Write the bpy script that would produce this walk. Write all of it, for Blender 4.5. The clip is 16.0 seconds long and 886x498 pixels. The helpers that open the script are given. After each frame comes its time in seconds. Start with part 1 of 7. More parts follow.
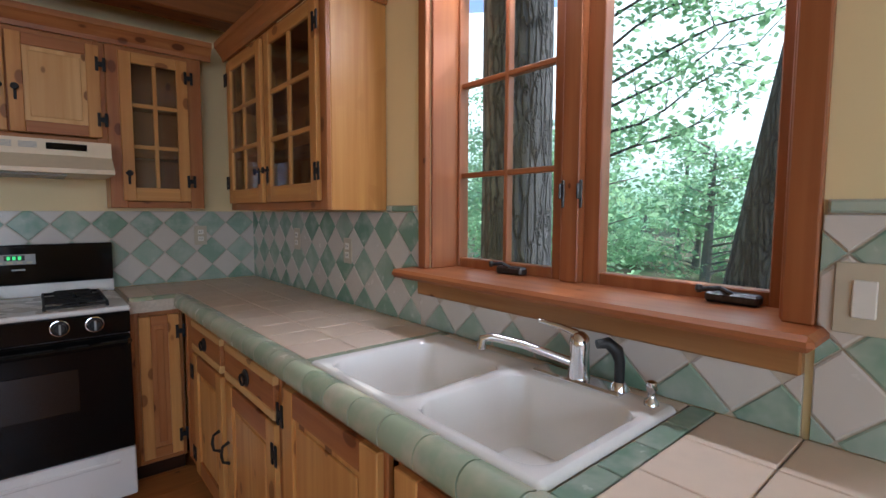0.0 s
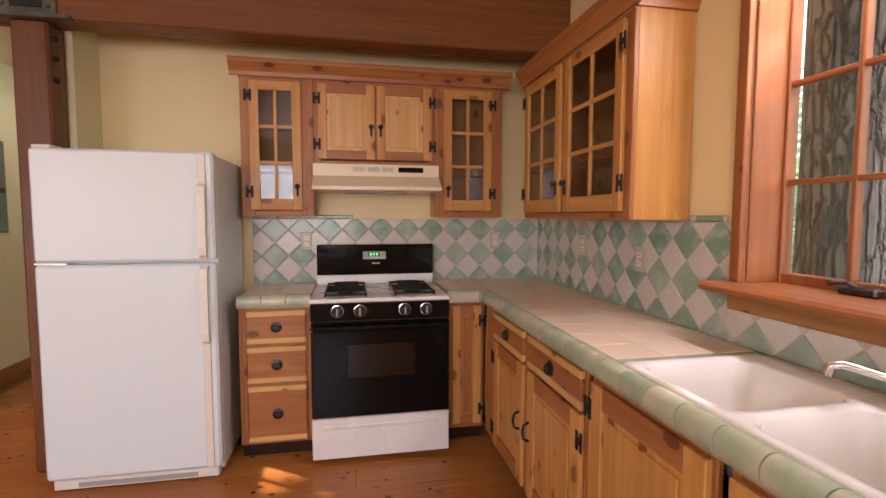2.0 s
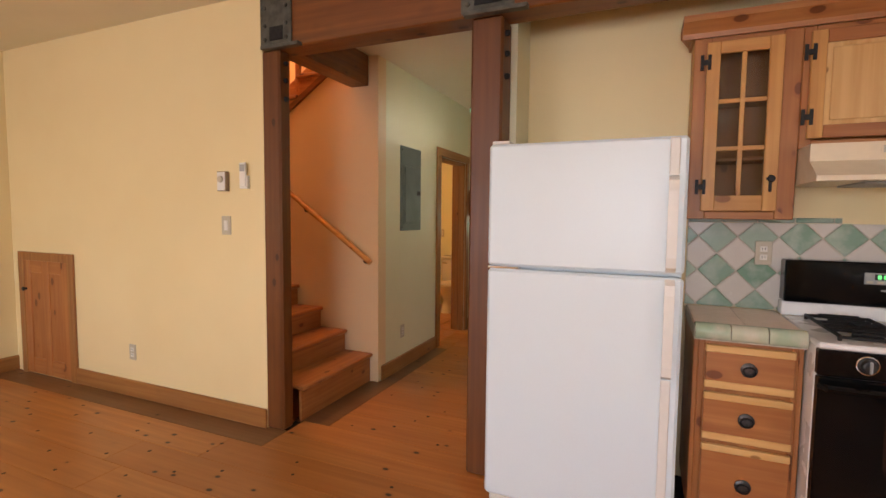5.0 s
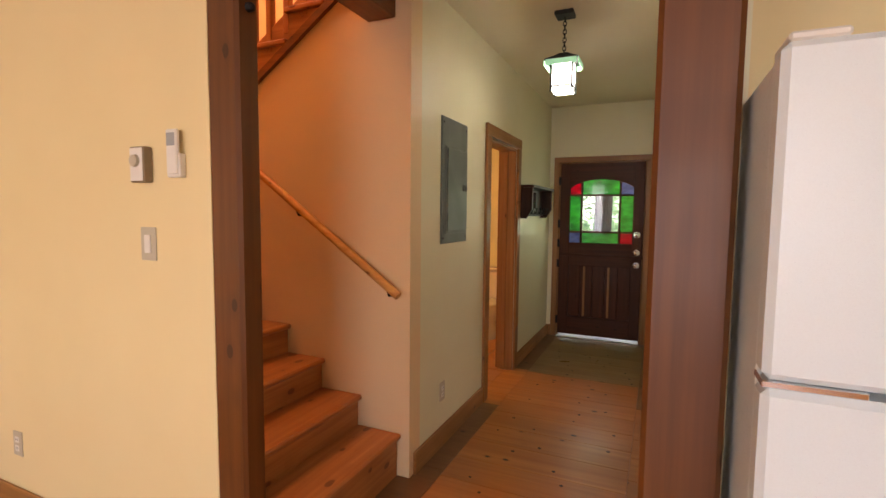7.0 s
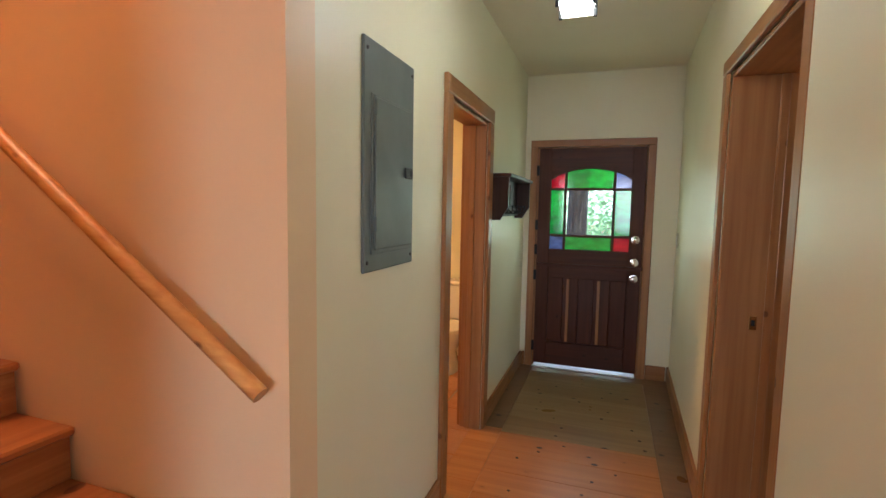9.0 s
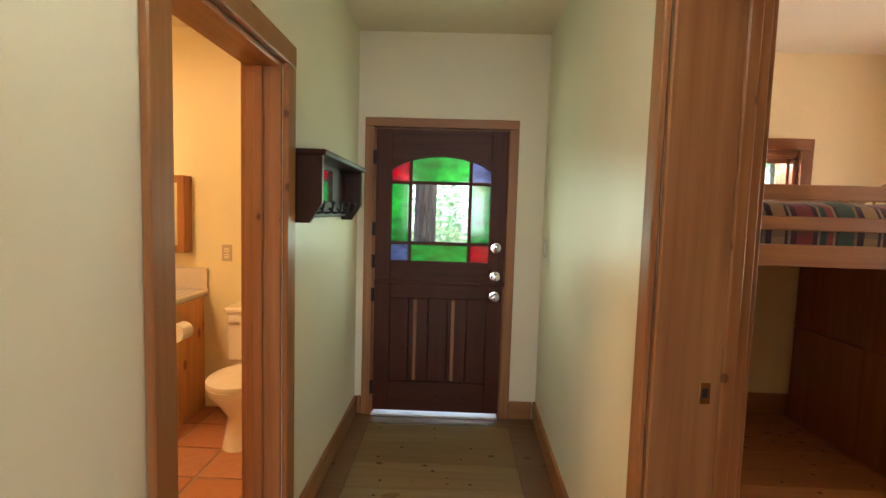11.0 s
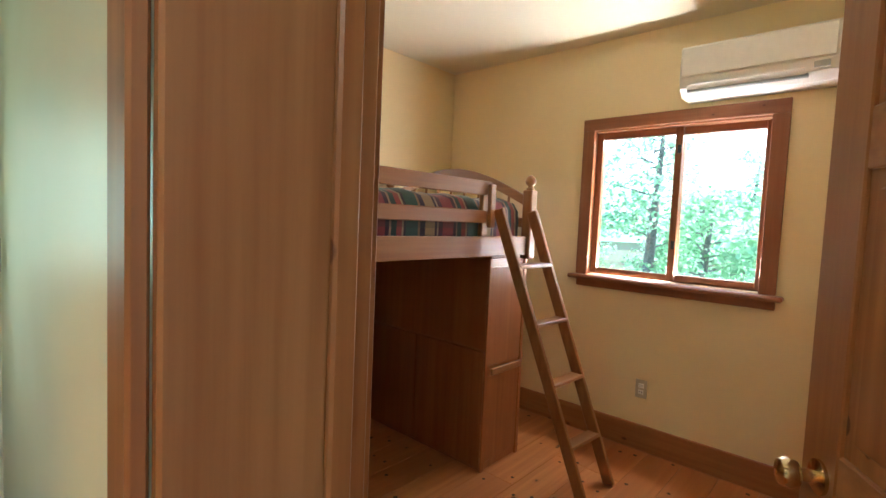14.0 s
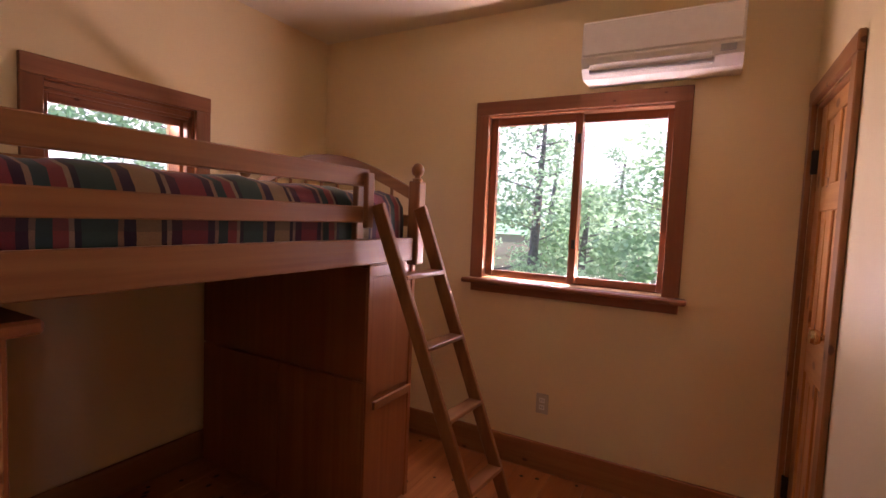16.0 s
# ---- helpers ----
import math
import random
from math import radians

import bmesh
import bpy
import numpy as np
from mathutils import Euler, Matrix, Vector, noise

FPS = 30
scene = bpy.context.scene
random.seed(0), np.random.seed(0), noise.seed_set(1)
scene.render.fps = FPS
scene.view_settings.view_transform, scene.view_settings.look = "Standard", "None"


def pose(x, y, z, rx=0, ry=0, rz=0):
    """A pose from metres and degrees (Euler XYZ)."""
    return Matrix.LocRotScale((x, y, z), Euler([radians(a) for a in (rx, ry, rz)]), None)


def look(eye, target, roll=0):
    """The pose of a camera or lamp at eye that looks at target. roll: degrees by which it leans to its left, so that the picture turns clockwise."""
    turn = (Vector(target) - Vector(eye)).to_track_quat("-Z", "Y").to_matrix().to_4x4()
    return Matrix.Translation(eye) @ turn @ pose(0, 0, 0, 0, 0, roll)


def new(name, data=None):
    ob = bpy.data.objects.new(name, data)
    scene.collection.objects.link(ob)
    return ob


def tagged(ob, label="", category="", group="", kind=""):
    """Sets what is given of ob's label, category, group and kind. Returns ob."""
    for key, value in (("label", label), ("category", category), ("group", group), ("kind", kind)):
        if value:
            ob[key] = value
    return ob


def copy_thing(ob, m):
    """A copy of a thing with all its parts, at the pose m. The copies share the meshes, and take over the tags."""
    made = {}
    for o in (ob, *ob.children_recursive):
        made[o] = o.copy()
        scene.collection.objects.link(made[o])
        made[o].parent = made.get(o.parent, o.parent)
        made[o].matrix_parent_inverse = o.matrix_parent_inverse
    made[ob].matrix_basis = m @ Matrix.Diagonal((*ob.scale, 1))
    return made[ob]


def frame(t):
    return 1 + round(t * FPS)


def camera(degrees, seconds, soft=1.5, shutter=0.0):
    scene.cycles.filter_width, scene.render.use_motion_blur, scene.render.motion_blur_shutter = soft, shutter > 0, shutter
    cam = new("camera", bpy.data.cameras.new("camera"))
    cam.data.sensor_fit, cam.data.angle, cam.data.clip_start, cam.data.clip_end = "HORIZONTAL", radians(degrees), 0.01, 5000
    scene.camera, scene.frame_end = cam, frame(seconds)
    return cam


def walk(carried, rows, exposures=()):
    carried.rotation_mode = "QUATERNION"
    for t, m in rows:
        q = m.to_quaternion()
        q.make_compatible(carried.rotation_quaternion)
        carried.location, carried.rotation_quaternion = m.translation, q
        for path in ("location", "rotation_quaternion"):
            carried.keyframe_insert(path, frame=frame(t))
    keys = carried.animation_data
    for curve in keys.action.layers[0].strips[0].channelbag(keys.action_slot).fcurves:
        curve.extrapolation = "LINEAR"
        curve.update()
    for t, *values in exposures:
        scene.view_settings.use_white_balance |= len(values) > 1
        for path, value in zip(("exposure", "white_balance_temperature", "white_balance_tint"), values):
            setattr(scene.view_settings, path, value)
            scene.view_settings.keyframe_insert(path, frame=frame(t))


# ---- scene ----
cam = camera(85.8, 16.0)
PATH = [
    (0, (0.22, -0.025, 1.347), (1.514, 1.492, 1.192), 0.2),
    (0.5, (0.158, -0.033, 1.347), (1.252, 1.634, 1.195), 0.2),
    (1, (0.106, -0.049, 1.348), (0.974, 1.747, 1.202), 0.1),
    (1.5, (0.045, -0.072, 1.362), (0.671, 1.822, 1.218), 0.1),
    (2, (-0.011, -0.076, 1.369), (0.366, 1.883, 1.229), 0.1),
    (2.5, (-0.063, -0.075, 1.369), (0.047, 1.917, 1.235), 0.1),
    (3, (-0.169, -0.062, 1.379), (-0.32, 1.928, 1.247), 0.2),
    (3.5, (-0.311, -0.016, 1.375), (-0.729, 1.936, 1.246), 0.3),
    (4, (-0.474, 0.045, 1.373), (-1.099, 1.94, 1.247), 0.5),
    (4.5, (-0.641, 0.195, 1.363), (-1.394, 2.043, 1.233), 0.6),
    (7, (-1.647, 1.569, 1.41), (-2.466, 3.387, 1.258), 0.6),
    (7.5, (-1.848, 1.842, 1.435), (-2.656, 3.665, 1.279), 0.8),
    (8, (-1.946, 2.145, 1.451), (-2.758, 3.965, 1.283), 0.8),
    (10.5, (-2.136, 3.593, 1.43), (-2.308, 5.579, 1.268), 1.7),
    (11, (-2.137, 3.849, 1.427), (-2.18, 5.843, 1.272), 1.7),
    (11.5, (-2.11, 4.071, 1.412), (-1.991, 6.061, 1.26), 1.7),
    (12, (-2.036, 4.267, 1.41), (-1.718, 6.236, 1.262), 2.1),
    (12.5, (-1.96, 4.409, 1.406), (-1.362, 6.312, 1.261), 2.1),
    (13, (-1.877, 4.515, 1.403), (-0.94, 6.276, 1.267), 2.4),
    (13.5, (-1.81, 4.596, 1.4), (-0.544, 6.14, 1.278), 2.2),
    (14, (-1.741, 4.629, 1.402), (-0.262, 5.969, 1.277), 2.5),
    (14.5, (-1.598, 4.71, 1.386), (0.039, 5.853, 1.266), 2.7),
    (15, (-1.474, 4.756, 1.41), (0.239, 5.779, 1.279), 2.5),
    (15.5, (-1.384, 4.822, 1.409), (0.36, 5.793, 1.278), 2.4),
    (16, (-1.303, 4.897, 1.426), (0.443, 5.863, 1.292), 2.4),
]
EXPOSURES = [(0, 1.0, 5600, 15), (0.5, 1.45, 5800, 18), (1.5, 1.65, 6500, 24), (2.5, 1.8, 7600, 38), (3.0, 1.85, 7800, 38), (3.5, 1.85, 7700, 36), (4.0, 1.8, 7100, 28), (4.5, 1.75, 6800, 25), (7.0, 1.9, 7300, 31), (7.5, 2.15, 6300, 23), (8.0, 2.2, 5900, 23),
             (10.5, 2.55, 5800, 28), (11.5, 2.65, 6700, 22), (12.5, 2.8, 6400, 18), (13.0, 2.9, 5700, 17), (13.5, 2.95, 5200, 12), (14.5, 2.5, 5500, 20), (15.0, 2.3, 6100, 46), (15.5, 2.0, 6400, 58), (16.0, 1.7, 6300, 60)]
walk(cam, [(t, look(eye, target, roll)) for t, eye, target, roll in PATH], EXPOSURES)

# ---- exposure, world, sun ----
world = bpy.data.worlds.new("sky")
scene.world = world
world.use_nodes = True
wn = world.node_tree
sky = wn.nodes.new("ShaderNodeTexSky")
sky.sky_type = "NISHITA"
sky.sun_disc = False
sky.sun_elevation = radians(41)
sky.sun_rotation = radians(125)
wn.links.new(sky.outputs[0], wn.nodes["Background"].inputs[0])
wn.nodes["Background"].inputs[1].default_value = 0.15

sun = bpy.data.lights.new("sun", "SUN")
sun.energy, sun.angle, sun.color = 2.8, radians(0.5), (1.0, 0.93, 0.82)
sun_ob = new("sun", sun)
sun_ob.matrix_world = look((9.2, -5.2, 9.7), (1.0, 0.6, 0.75))


def area_lamp(name, eye, target, w, h, watts, colour):
    li = bpy.data.lights.new(name, "AREA")
    li.shape, li.size, li.size_y, li.energy, li.color = "RECTANGLE", w, h, watts, colour
    ob = new(name, li)
    ob.matrix_world = look(eye, target)
    return ob


# daylight through the windows of the living room's south wall
DAY = (0.94, 0.97, 1.0)
COOL = (0.80, 0.91, 1.0)
area_lamp("south_window_light", (-1.0, -2.98, 1.55), (-1.0, 0, 1.3), 1.9, 1.4, 22, COOL)
area_lamp("south_window_light", (-4.2, -2.98, 1.55), (-4.2, 0, 1.3), 1.9, 1.4, 20, COOL)
# added orange fill in the stairwell, stands in for warm bounce off the wood
area_lamp("stair_bounce_fill", (-4.6, 3.3, 4.55), (-4.3, 3.5, 0), 1.2, 0.6, 19, (1.0, 0.53, 0.26))

# daylight in the bedroom's window openings, from the head and the sill of the reveal
area_lamp("bedroom_window_light", (1.47, 5.57, 2.0), (0.9, 5.6, 1.35), 0.94, 0.08, 2.5, (1.0, 0.93, 0.80))
area_lamp("bedroom_window_light", (1.47, 5.57, 1.105), (0.6, 5.6, 1.95), 0.94, 0.08, 12, (1.0, 0.90, 0.74))
area_lamp("kitchen_window_light", (1.37, 0.78, 2.236), (0.75, 0.78, 0.9), 1.0, 0.06, 5.0, DAY)
area_lamp("front_door_light", (-2.23, 7.04, 1.44), (-2.1, 4.0, 1.2), 0.5, 0.6, 0.7, (0.74, 1.0, 0.72))
area_lamp("small_window_light", (-0.03, 7.54, 1.90), (-0.03, 6.6, 1.5), 0.6, 0.08, 3.5, (1.0, 0.93, 0.80))

# ---- materials ----


class Nodes:
    """Short hand for building a node material."""

    def __init__(self, name):
        self.mat = bpy.data.materials.new(name)
        self.mat.use_nodes = True
        self.t = self.mat.node_tree
        self.b = self.t.nodes["Principled BSDF"]

    def add(self, kind, **kw):
        n = self.t.nodes.new(kind)
        for k, v in kw.items():
            n.inputs[k].default_value = v
        return n

    def link(self, a, b):
        self.t.links.new(a, b)

    def math(self, op, a, b=None):
        n = self.t.nodes.new("ShaderNodeMath")
        n.operation = op
        for i, v in enumerate((a, b)):
            if v is None:
                continue
            if isinstance(v, (int, float)):
                n.inputs[i].default_value = v
            else:
                self.link(v, n.inputs[i])
        return n.outputs[0]

    def mix(self, fac, a, b, blend="MIX"):
        n = self.t.nodes.new("ShaderNodeMix")
        n.data_type, n.blend_type = "RGBA", blend
        for i, v in ((0, fac), (6, a), (7, b)):
            if isinstance(v, (int, float)):
                n.inputs[i].default_value = v
            elif isinstance(v, tuple):
                n.inputs[i].default_value = (*v, 1)
            else:
                self.link(v, n.inputs[i])
        return n.outputs[2]

    def ramp(self, fac, stops):
        n = self.t.nodes.new("ShaderNodeMapRange")
        n.inputs[1].default_value, n.inputs[2].default_value = stops[0][0], stops[1][0]
        n.inputs[3].default_value, n.inputs[4].default_value = stops[0][1], stops[1][1]
        self.link(fac, n.inputs[0])
        return n.outputs[0]

    def coords(self, scale=(1, 1, 1), spread=False):
        tc = self.t.nodes.new("ShaderNodeTexCoord").outputs["Object"]
        if spread:
            g = self.t.nodes.new("ShaderNodeNewGeometry").outputs["Random Per Island"]
            o = self.t.nodes.new("ShaderNodeObjectInfo").outputs["Random"]
            off = self.math("ADD", self.math("MULTIPLY", g, 37.0), self.math("MULTIPLY", o, 53.0))
            v = self.t.nodes.new("ShaderNodeVectorMath")
            self.link(tc, v.inputs[0])
            self.link(off, v.inputs[1])
            tc = v.outputs[0]
        m = self.t.nodes.new("ShaderNodeMapping")
        m.inputs["Scale"].default_value = scale
        self.link(tc, m.inputs["Vector"])
        return m.outputs[0]

    def noise(self, vec, scale, detail=3, rough=0.55):
        n = self.add("ShaderNodeTexNoise", Scale=scale, Detail=detail, Roughness=rough)
        self.link(vec, n.inputs["Vector"])
        return n.outputs[0]

    def bump(self, height, strength, distance=0.002):
        n = self.add("ShaderNodeBump", Strength=strength, Distance=distance)
        self.link(height, n.inputs["Height"])
        self.link(n.outputs[0], self.b.inputs["Normal"])

    def set(self, colour=None, rough=None, metal=None):
        for key, v in (("Base Color", colour), ("Roughness", rough), ("Metallic", metal)):
            if v is None:
                continue
            if isinstance(v, tuple):
                self.b.inputs[key].default_value = (*v, 1)
            elif isinstance(v, (int, float)):
                self.b.inputs[key].default_value = v
            else:
                self.link(v, self.b.inputs[key])
        return self.mat


def wood(name, axis, light, dark, knot=0.13, rough=0.42, knots=(13.0, 7.5), grain=1.0):
    """Solid wood with grain along one axis, knots and a varnish."""
    n = Nodes(name)
    i = "xyz".index(axis)
    s = [34 * grain] * 3
    s[i] = 1.3
    fine = n.noise(n.coords(tuple(s), True), 1.0, 4)
    s2 = [7.0] * 3
    s2[i] = 0.45
    broad = n.noise(n.coords(tuple(s2), True), 1.0, 2)
    col = n.mix(n.ramp(fine, [(0.3, 0), (0.72, 1)]), light, dark)
    warm = tuple(c * f for c, f in zip(light, (0.72, 0.58, 0.45)))
    col = n.mix(n.ramp(broad, [(0.42, 0), (0.75, 0.75)]), col, warm)
    s3 = [knots[0]] * 3
    s3[i] = knots[1]
    v = n.add("ShaderNodeTexVoronoi", Scale=1.0)
    n.link(n.coords(tuple(s3), True), v.inputs["Vector"])
    some = n.math("GREATER_THAN", v.outputs["Color"], 0.62)
    k = n.ramp(v.outputs["Distance"], [(knot, 0.0), (knot * 0.8, 1.0)])
    halo = n.ramp(v.outputs["Distance"], [(knot * 2.3, 0.0), (knot, 0.45)])
    deep = tuple(c * f for c, f in zip(dark, (0.35, 0.26, 0.22)))
    col = n.mix(n.math("MULTIPLY", halo, some), col, dark)
    col = n.mix(n.math("MULTIPLY", k, some), col, deep)
    info = n.t.nodes.new("ShaderNodeNewGeometry").outputs["Random Per Island"]
    col = n.mix(n.ramp(info, [(0, 0.0), (1, 0.32)]), col, dark)
    worn = n.noise(n.coords((2.2, 2.2, 2.2)), 1.0, 4)
    n.bump(fine, 0.16, 0.0012)
    return n.set(col, n.ramp(worn, [(0.3, rough - 0.1), (0.7, rough + 0.12)]))


def less_shine(mats, level):
    for m in mats.values():
        m.node_tree.nodes["Principled BSDF"].inputs["Specular IOR Level"].default_value = level


def family(name, light, dark, **kw):
    return {a: wood(name + "_" + a, a, light, dark, **kw) for a in "xyz"}


PINE = family("honey_pine", (0.75, 0.42, 0.13), (0.50, 0.21, 0.052), knot=0.27)
PALE = family("pale_pine", (0.80, 0.53, 0.23), (0.60, 0.32, 0.10), knot=0.2)
PINE_RED = family("reddish_pine", (0.52, 0.225, 0.068), (0.31, 0.10, 0.028), knot=0.26)
BEAM = family("fir_beam", (0.28, 0.098, 0.019), (0.13, 0.038, 0.007), rough=0.45, knot=0.24)
POST = family("fir_post", (0.20, 0.068, 0.013), (0.10, 0.029, 0.005), rough=0.42, knot=0.2)
TRIM = family("trim_pine", (0.44, 0.215, 0.068), (0.25, 0.096, 0.025), knot=0.14)
WINDOW_WOOD = family("window_cedar", (0.44, 0.165, 0.055), (0.26, 0.075, 0.022), knot=0.09)
WINDOW_BED = family("window_pine", (0.35, 0.145, 0.056), (0.21, 0.072, 0.024), knot=0.12)
OAK = family("bed_oak", (0.40, 0.19, 0.056), (0.23, 0.092, 0.025), knot=0.0001, rough=0.38)
CAB = family("cabinet_ply", (0.42, 0.165, 0.043), (0.27, 0.088, 0.022), knot=0.0001, rough=0.4)
MAHOG = family("dark_door", (0.10, 0.030, 0.012), (0.045, 0.012, 0.005), knot=0.1, rough=0.42)
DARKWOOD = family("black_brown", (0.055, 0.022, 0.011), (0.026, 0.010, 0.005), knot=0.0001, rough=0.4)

less_shine(MAHOG, 0.22)
less_shine(DARKWOOD, 0.2)


def plaster(name, colour, bump=0.25, rough=0.46):
    n = Nodes(name)
    c = n.coords()
    big = n.noise(c, 1.3, 3)
    fine = n.noise(c, 60, 4)
    col = n.mix(n.ramp(big, [(0.35, 0), (0.7, 0.5)]), colour, tuple(k * f for k, f in zip(colour, (0.93, 0.9, 0.84))))
    n.bump(fine, bump, 0.0015)
    return n.set(col, n.ramp(big, [(0.3, rough - 0.05), (0.7, rough + 0.08)]))


WALL = plaster("cream_plaster", (0.82, 0.67, 0.37))
WALL_HALL = plaster("hall_plaster", (0.78, 0.75, 0.53), 0.18, 0.40)
WALL_STAIR = plaster("stair_plaster", (0.82, 0.62, 0.37))
CEIL = plaster("ceiling_plaster", (0.76, 0.69, 0.52))


def plain(name, colour, rough=0.5, metal=0.0, vary=0.12, scale=25, bump=0.0):
    n = Nodes(name)
    f = n.noise(n.coords(), scale, 3)
    col = n.mix(n.ramp(f, [(0.35, 0), (0.7, 1)]), colour, tuple(c * (1 - vary) for c in colour))
    if bump:
        n.bump(f, bump, 0.001)
    return n.set(col, n.ramp(f, [(0.3, max(rough - 0.06, 0.03)), (0.7, rough + 0.08)]), metal)


WHITE_ENAMEL = plain("white_enamel", (0.80, 0.79, 0.76), 0.25, vary=0.03, scale=4)
FRIDGE_SKIN = plain("fridge_skin", (0.71, 0.80, 0.83), 0.32, vary=0.03, scale=300, bump=0.12)
CREAM_ENAMEL = plain("cream_enamel", (0.74, 0.62, 0.44), 0.35, vary=0.05)
PORCELAIN = plain("porcelain", (0.83, 0.80, 0.75), 0.12, vary=0.03, scale=5)
BLACK_GLOSS = plain("black_glass", (0.004, 0.004, 0.004), 0.08, vary=0.1)
BLACK_GLOSS.node_tree.nodes["Principled BSDF"].inputs["Specular IOR Level"].default_value = 0.22
OVEN_WINDOW = plain("oven_window", (0.012, 0.008, 0.006), 0.12)
BLACK_IRON = plain("black_iron", (0.014, 0.013, 0.013), 0.55, 0.3, vary=0.4, scale=90, bump=0.3)
RUBBER = plain("black_plastic", (0.012, 0.012, 0.012), 0.45)
CHROME = plain("chrome", (0.75, 0.75, 0.76), 0.1, 1.0, vary=0.05)
BRASS = plain("brass", (0.72, 0.55, 0.28), 0.18, 1.0, vary=0.2)
PEWTER = plain("pewter", (0.10, 0.095, 0.09), 0.42, 0.9, vary=0.4, scale=80)
STEEL = plain("grey_steel_plate", (0.13, 0.125, 0.10), 0.5, 0.35, vary=0.5, scale=14, bump=0.2)
PANEL_GREY = plain("grey_enamel", (0.135, 0.165, 0.155), 0.38, vary=0.1, scale=6)
IVORY = plain("ivory_plastic", (0.52, 0.46, 0.34), 0.4, vary=0.05)
WHITE_PLASTIC = plain("white_plastic", (0.76, 0.73, 0.66), 0.38, vary=0.04)
GREY_PLASTIC = plain("grey_plastic", (0.35, 0.36, 0.35), 0.4)
GROUT = plain("grout", (0.56, 0.49, 0.39), 0.85, vary=0.2, scale=60, bump=0.4)
DARK_GROUT = plain("terracotta_grout", (0.38, 0.33, 0.27), 0.9, vary=0.2, scale=50, bump=0.4)
PAPER = plain("paper", (0.8, 0.77, 0.7), 0.9)
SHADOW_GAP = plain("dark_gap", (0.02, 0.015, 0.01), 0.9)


def glaze(name, colour, second, rough=0.16, bump=0.25, cloudy=None):
    """Hand-made glazed tile; each piece a little different."""
    n = Nodes(name)
    rnd = n.t.nodes.new("ShaderNodeObjectInfo").outputs["Random"]
    isl = n.t.nodes.new("ShaderNodeNewGeometry").outputs["Random Per Island"]
    both = n.math("FRACT", n.math("ADD", n.math("MULTIPLY", rnd, 3.7), n.math("MULTIPLY", isl, 2.9)))
    cloud = n.noise(n.coords((1, 1, 1), True), 22, 3)
    col = n.mix(both, colour, second)
    col = n.mix(n.ramp(cloud, [(0.35, 0), (0.75, 0.3)]), col, tuple(c * 0.82 for c in colour))
    if cloudy:
        wash = n.noise(n.coords((1, 1, 1), True), 11, 3)
        col = n.mix(n.ramp(wash, [(0.42, 0), (0.72, 0.75)]), col, cloudy)
    n.bump(n.noise(n.coords((1, 1, 1), True), 14, 2), bump, 0.003)
    return n.set(col, n.ramp(cloud, [(0.3, rough), (0.7, rough + 0.12)]))


TILE_GREEN = glaze("green_glaze", (0.18, 0.31, 0.22), (0.34, 0.44, 0.35), cloudy=(0.52, 0.56, 0.49))
TILE_WHITE = glaze("white_glaze", (0.66, 0.62, 0.56), (0.58, 0.53, 0.47))
TILE_TOP = glaze("blush_glaze", (0.86, 0.70, 0.55), (0.81, 0.64, 0.49), 0.34, 0.03)
TILE_EDGE = glaze("pale_green_glaze", (0.46, 0.50, 0.35), (0.31, 0.41, 0.28), cloudy=(0.60, 0.55, 0.42))
TILE_CLAY = glaze("terracotta", (0.42, 0.17, 0.075), (0.50, 0.24, 0.12), 0.4)


def floor_wood(name, light, dark):
    n = Nodes(name)
    fine = n.noise(n.coords((1.2, 30, 30), True), 1.0, 4)
    broad = n.noise(n.coords((0.5, 6, 6), True), 1.0, 3)
    rnd = n.t.nodes.new("ShaderNodeObjectInfo").outputs["Random"]
    col = n.mix(n.ramp(fine, [(0.3, 0), (0.75, 0.8)]), light, dark)
    col = n.mix(n.ramp(broad, [(0.45, 0), (0.72, 0.7)]), col, tuple(c * f for c, f in zip(light, (0.66, 0.52, 0.4))))
    col = n.mix(n.math("MULTIPLY", rnd, 0.6), col, dark)
    v = n.add("ShaderNodeTexVoronoi", Scale=1.0)
    n.link(n.coords((8.0, 12, 12), True), v.inputs["Vector"])
    some = n.math("GREATER_THAN", v.outputs["Color"], 0.68)
    col = n.mix(n.math("MULTIPLY", n.ramp(v.outputs["Distance"], [(0.30, 0.0), (0.17, 0.45)]), some), col, dark)
    col = n.mix(n.math("MULTIPLY", n.ramp(v.outputs["Distance"], [(0.17, 0.0), (0.11, 1.0)]), some), col, (0.035, 0.012, 0.005))
    worn = n.noise(n.coords((1.5, 1.5, 1.5)), 1.0, 4)
    n.bump(fine, 0.12, 0.001)
    return n.set(col, n.ramp(worn, [(0.3, 0.27), (0.7, 0.46)]))


FLOOR = floor_wood("floor_pine", (0.56, 0.235, 0.065), (0.33, 0.115, 0.028))
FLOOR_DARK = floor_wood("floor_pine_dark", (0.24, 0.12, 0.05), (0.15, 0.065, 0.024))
FLOOR_BLEACHED = floor_wood("floor_pine_bleached", (0.34, 0.22, 0.095), (0.22, 0.125, 0.05))


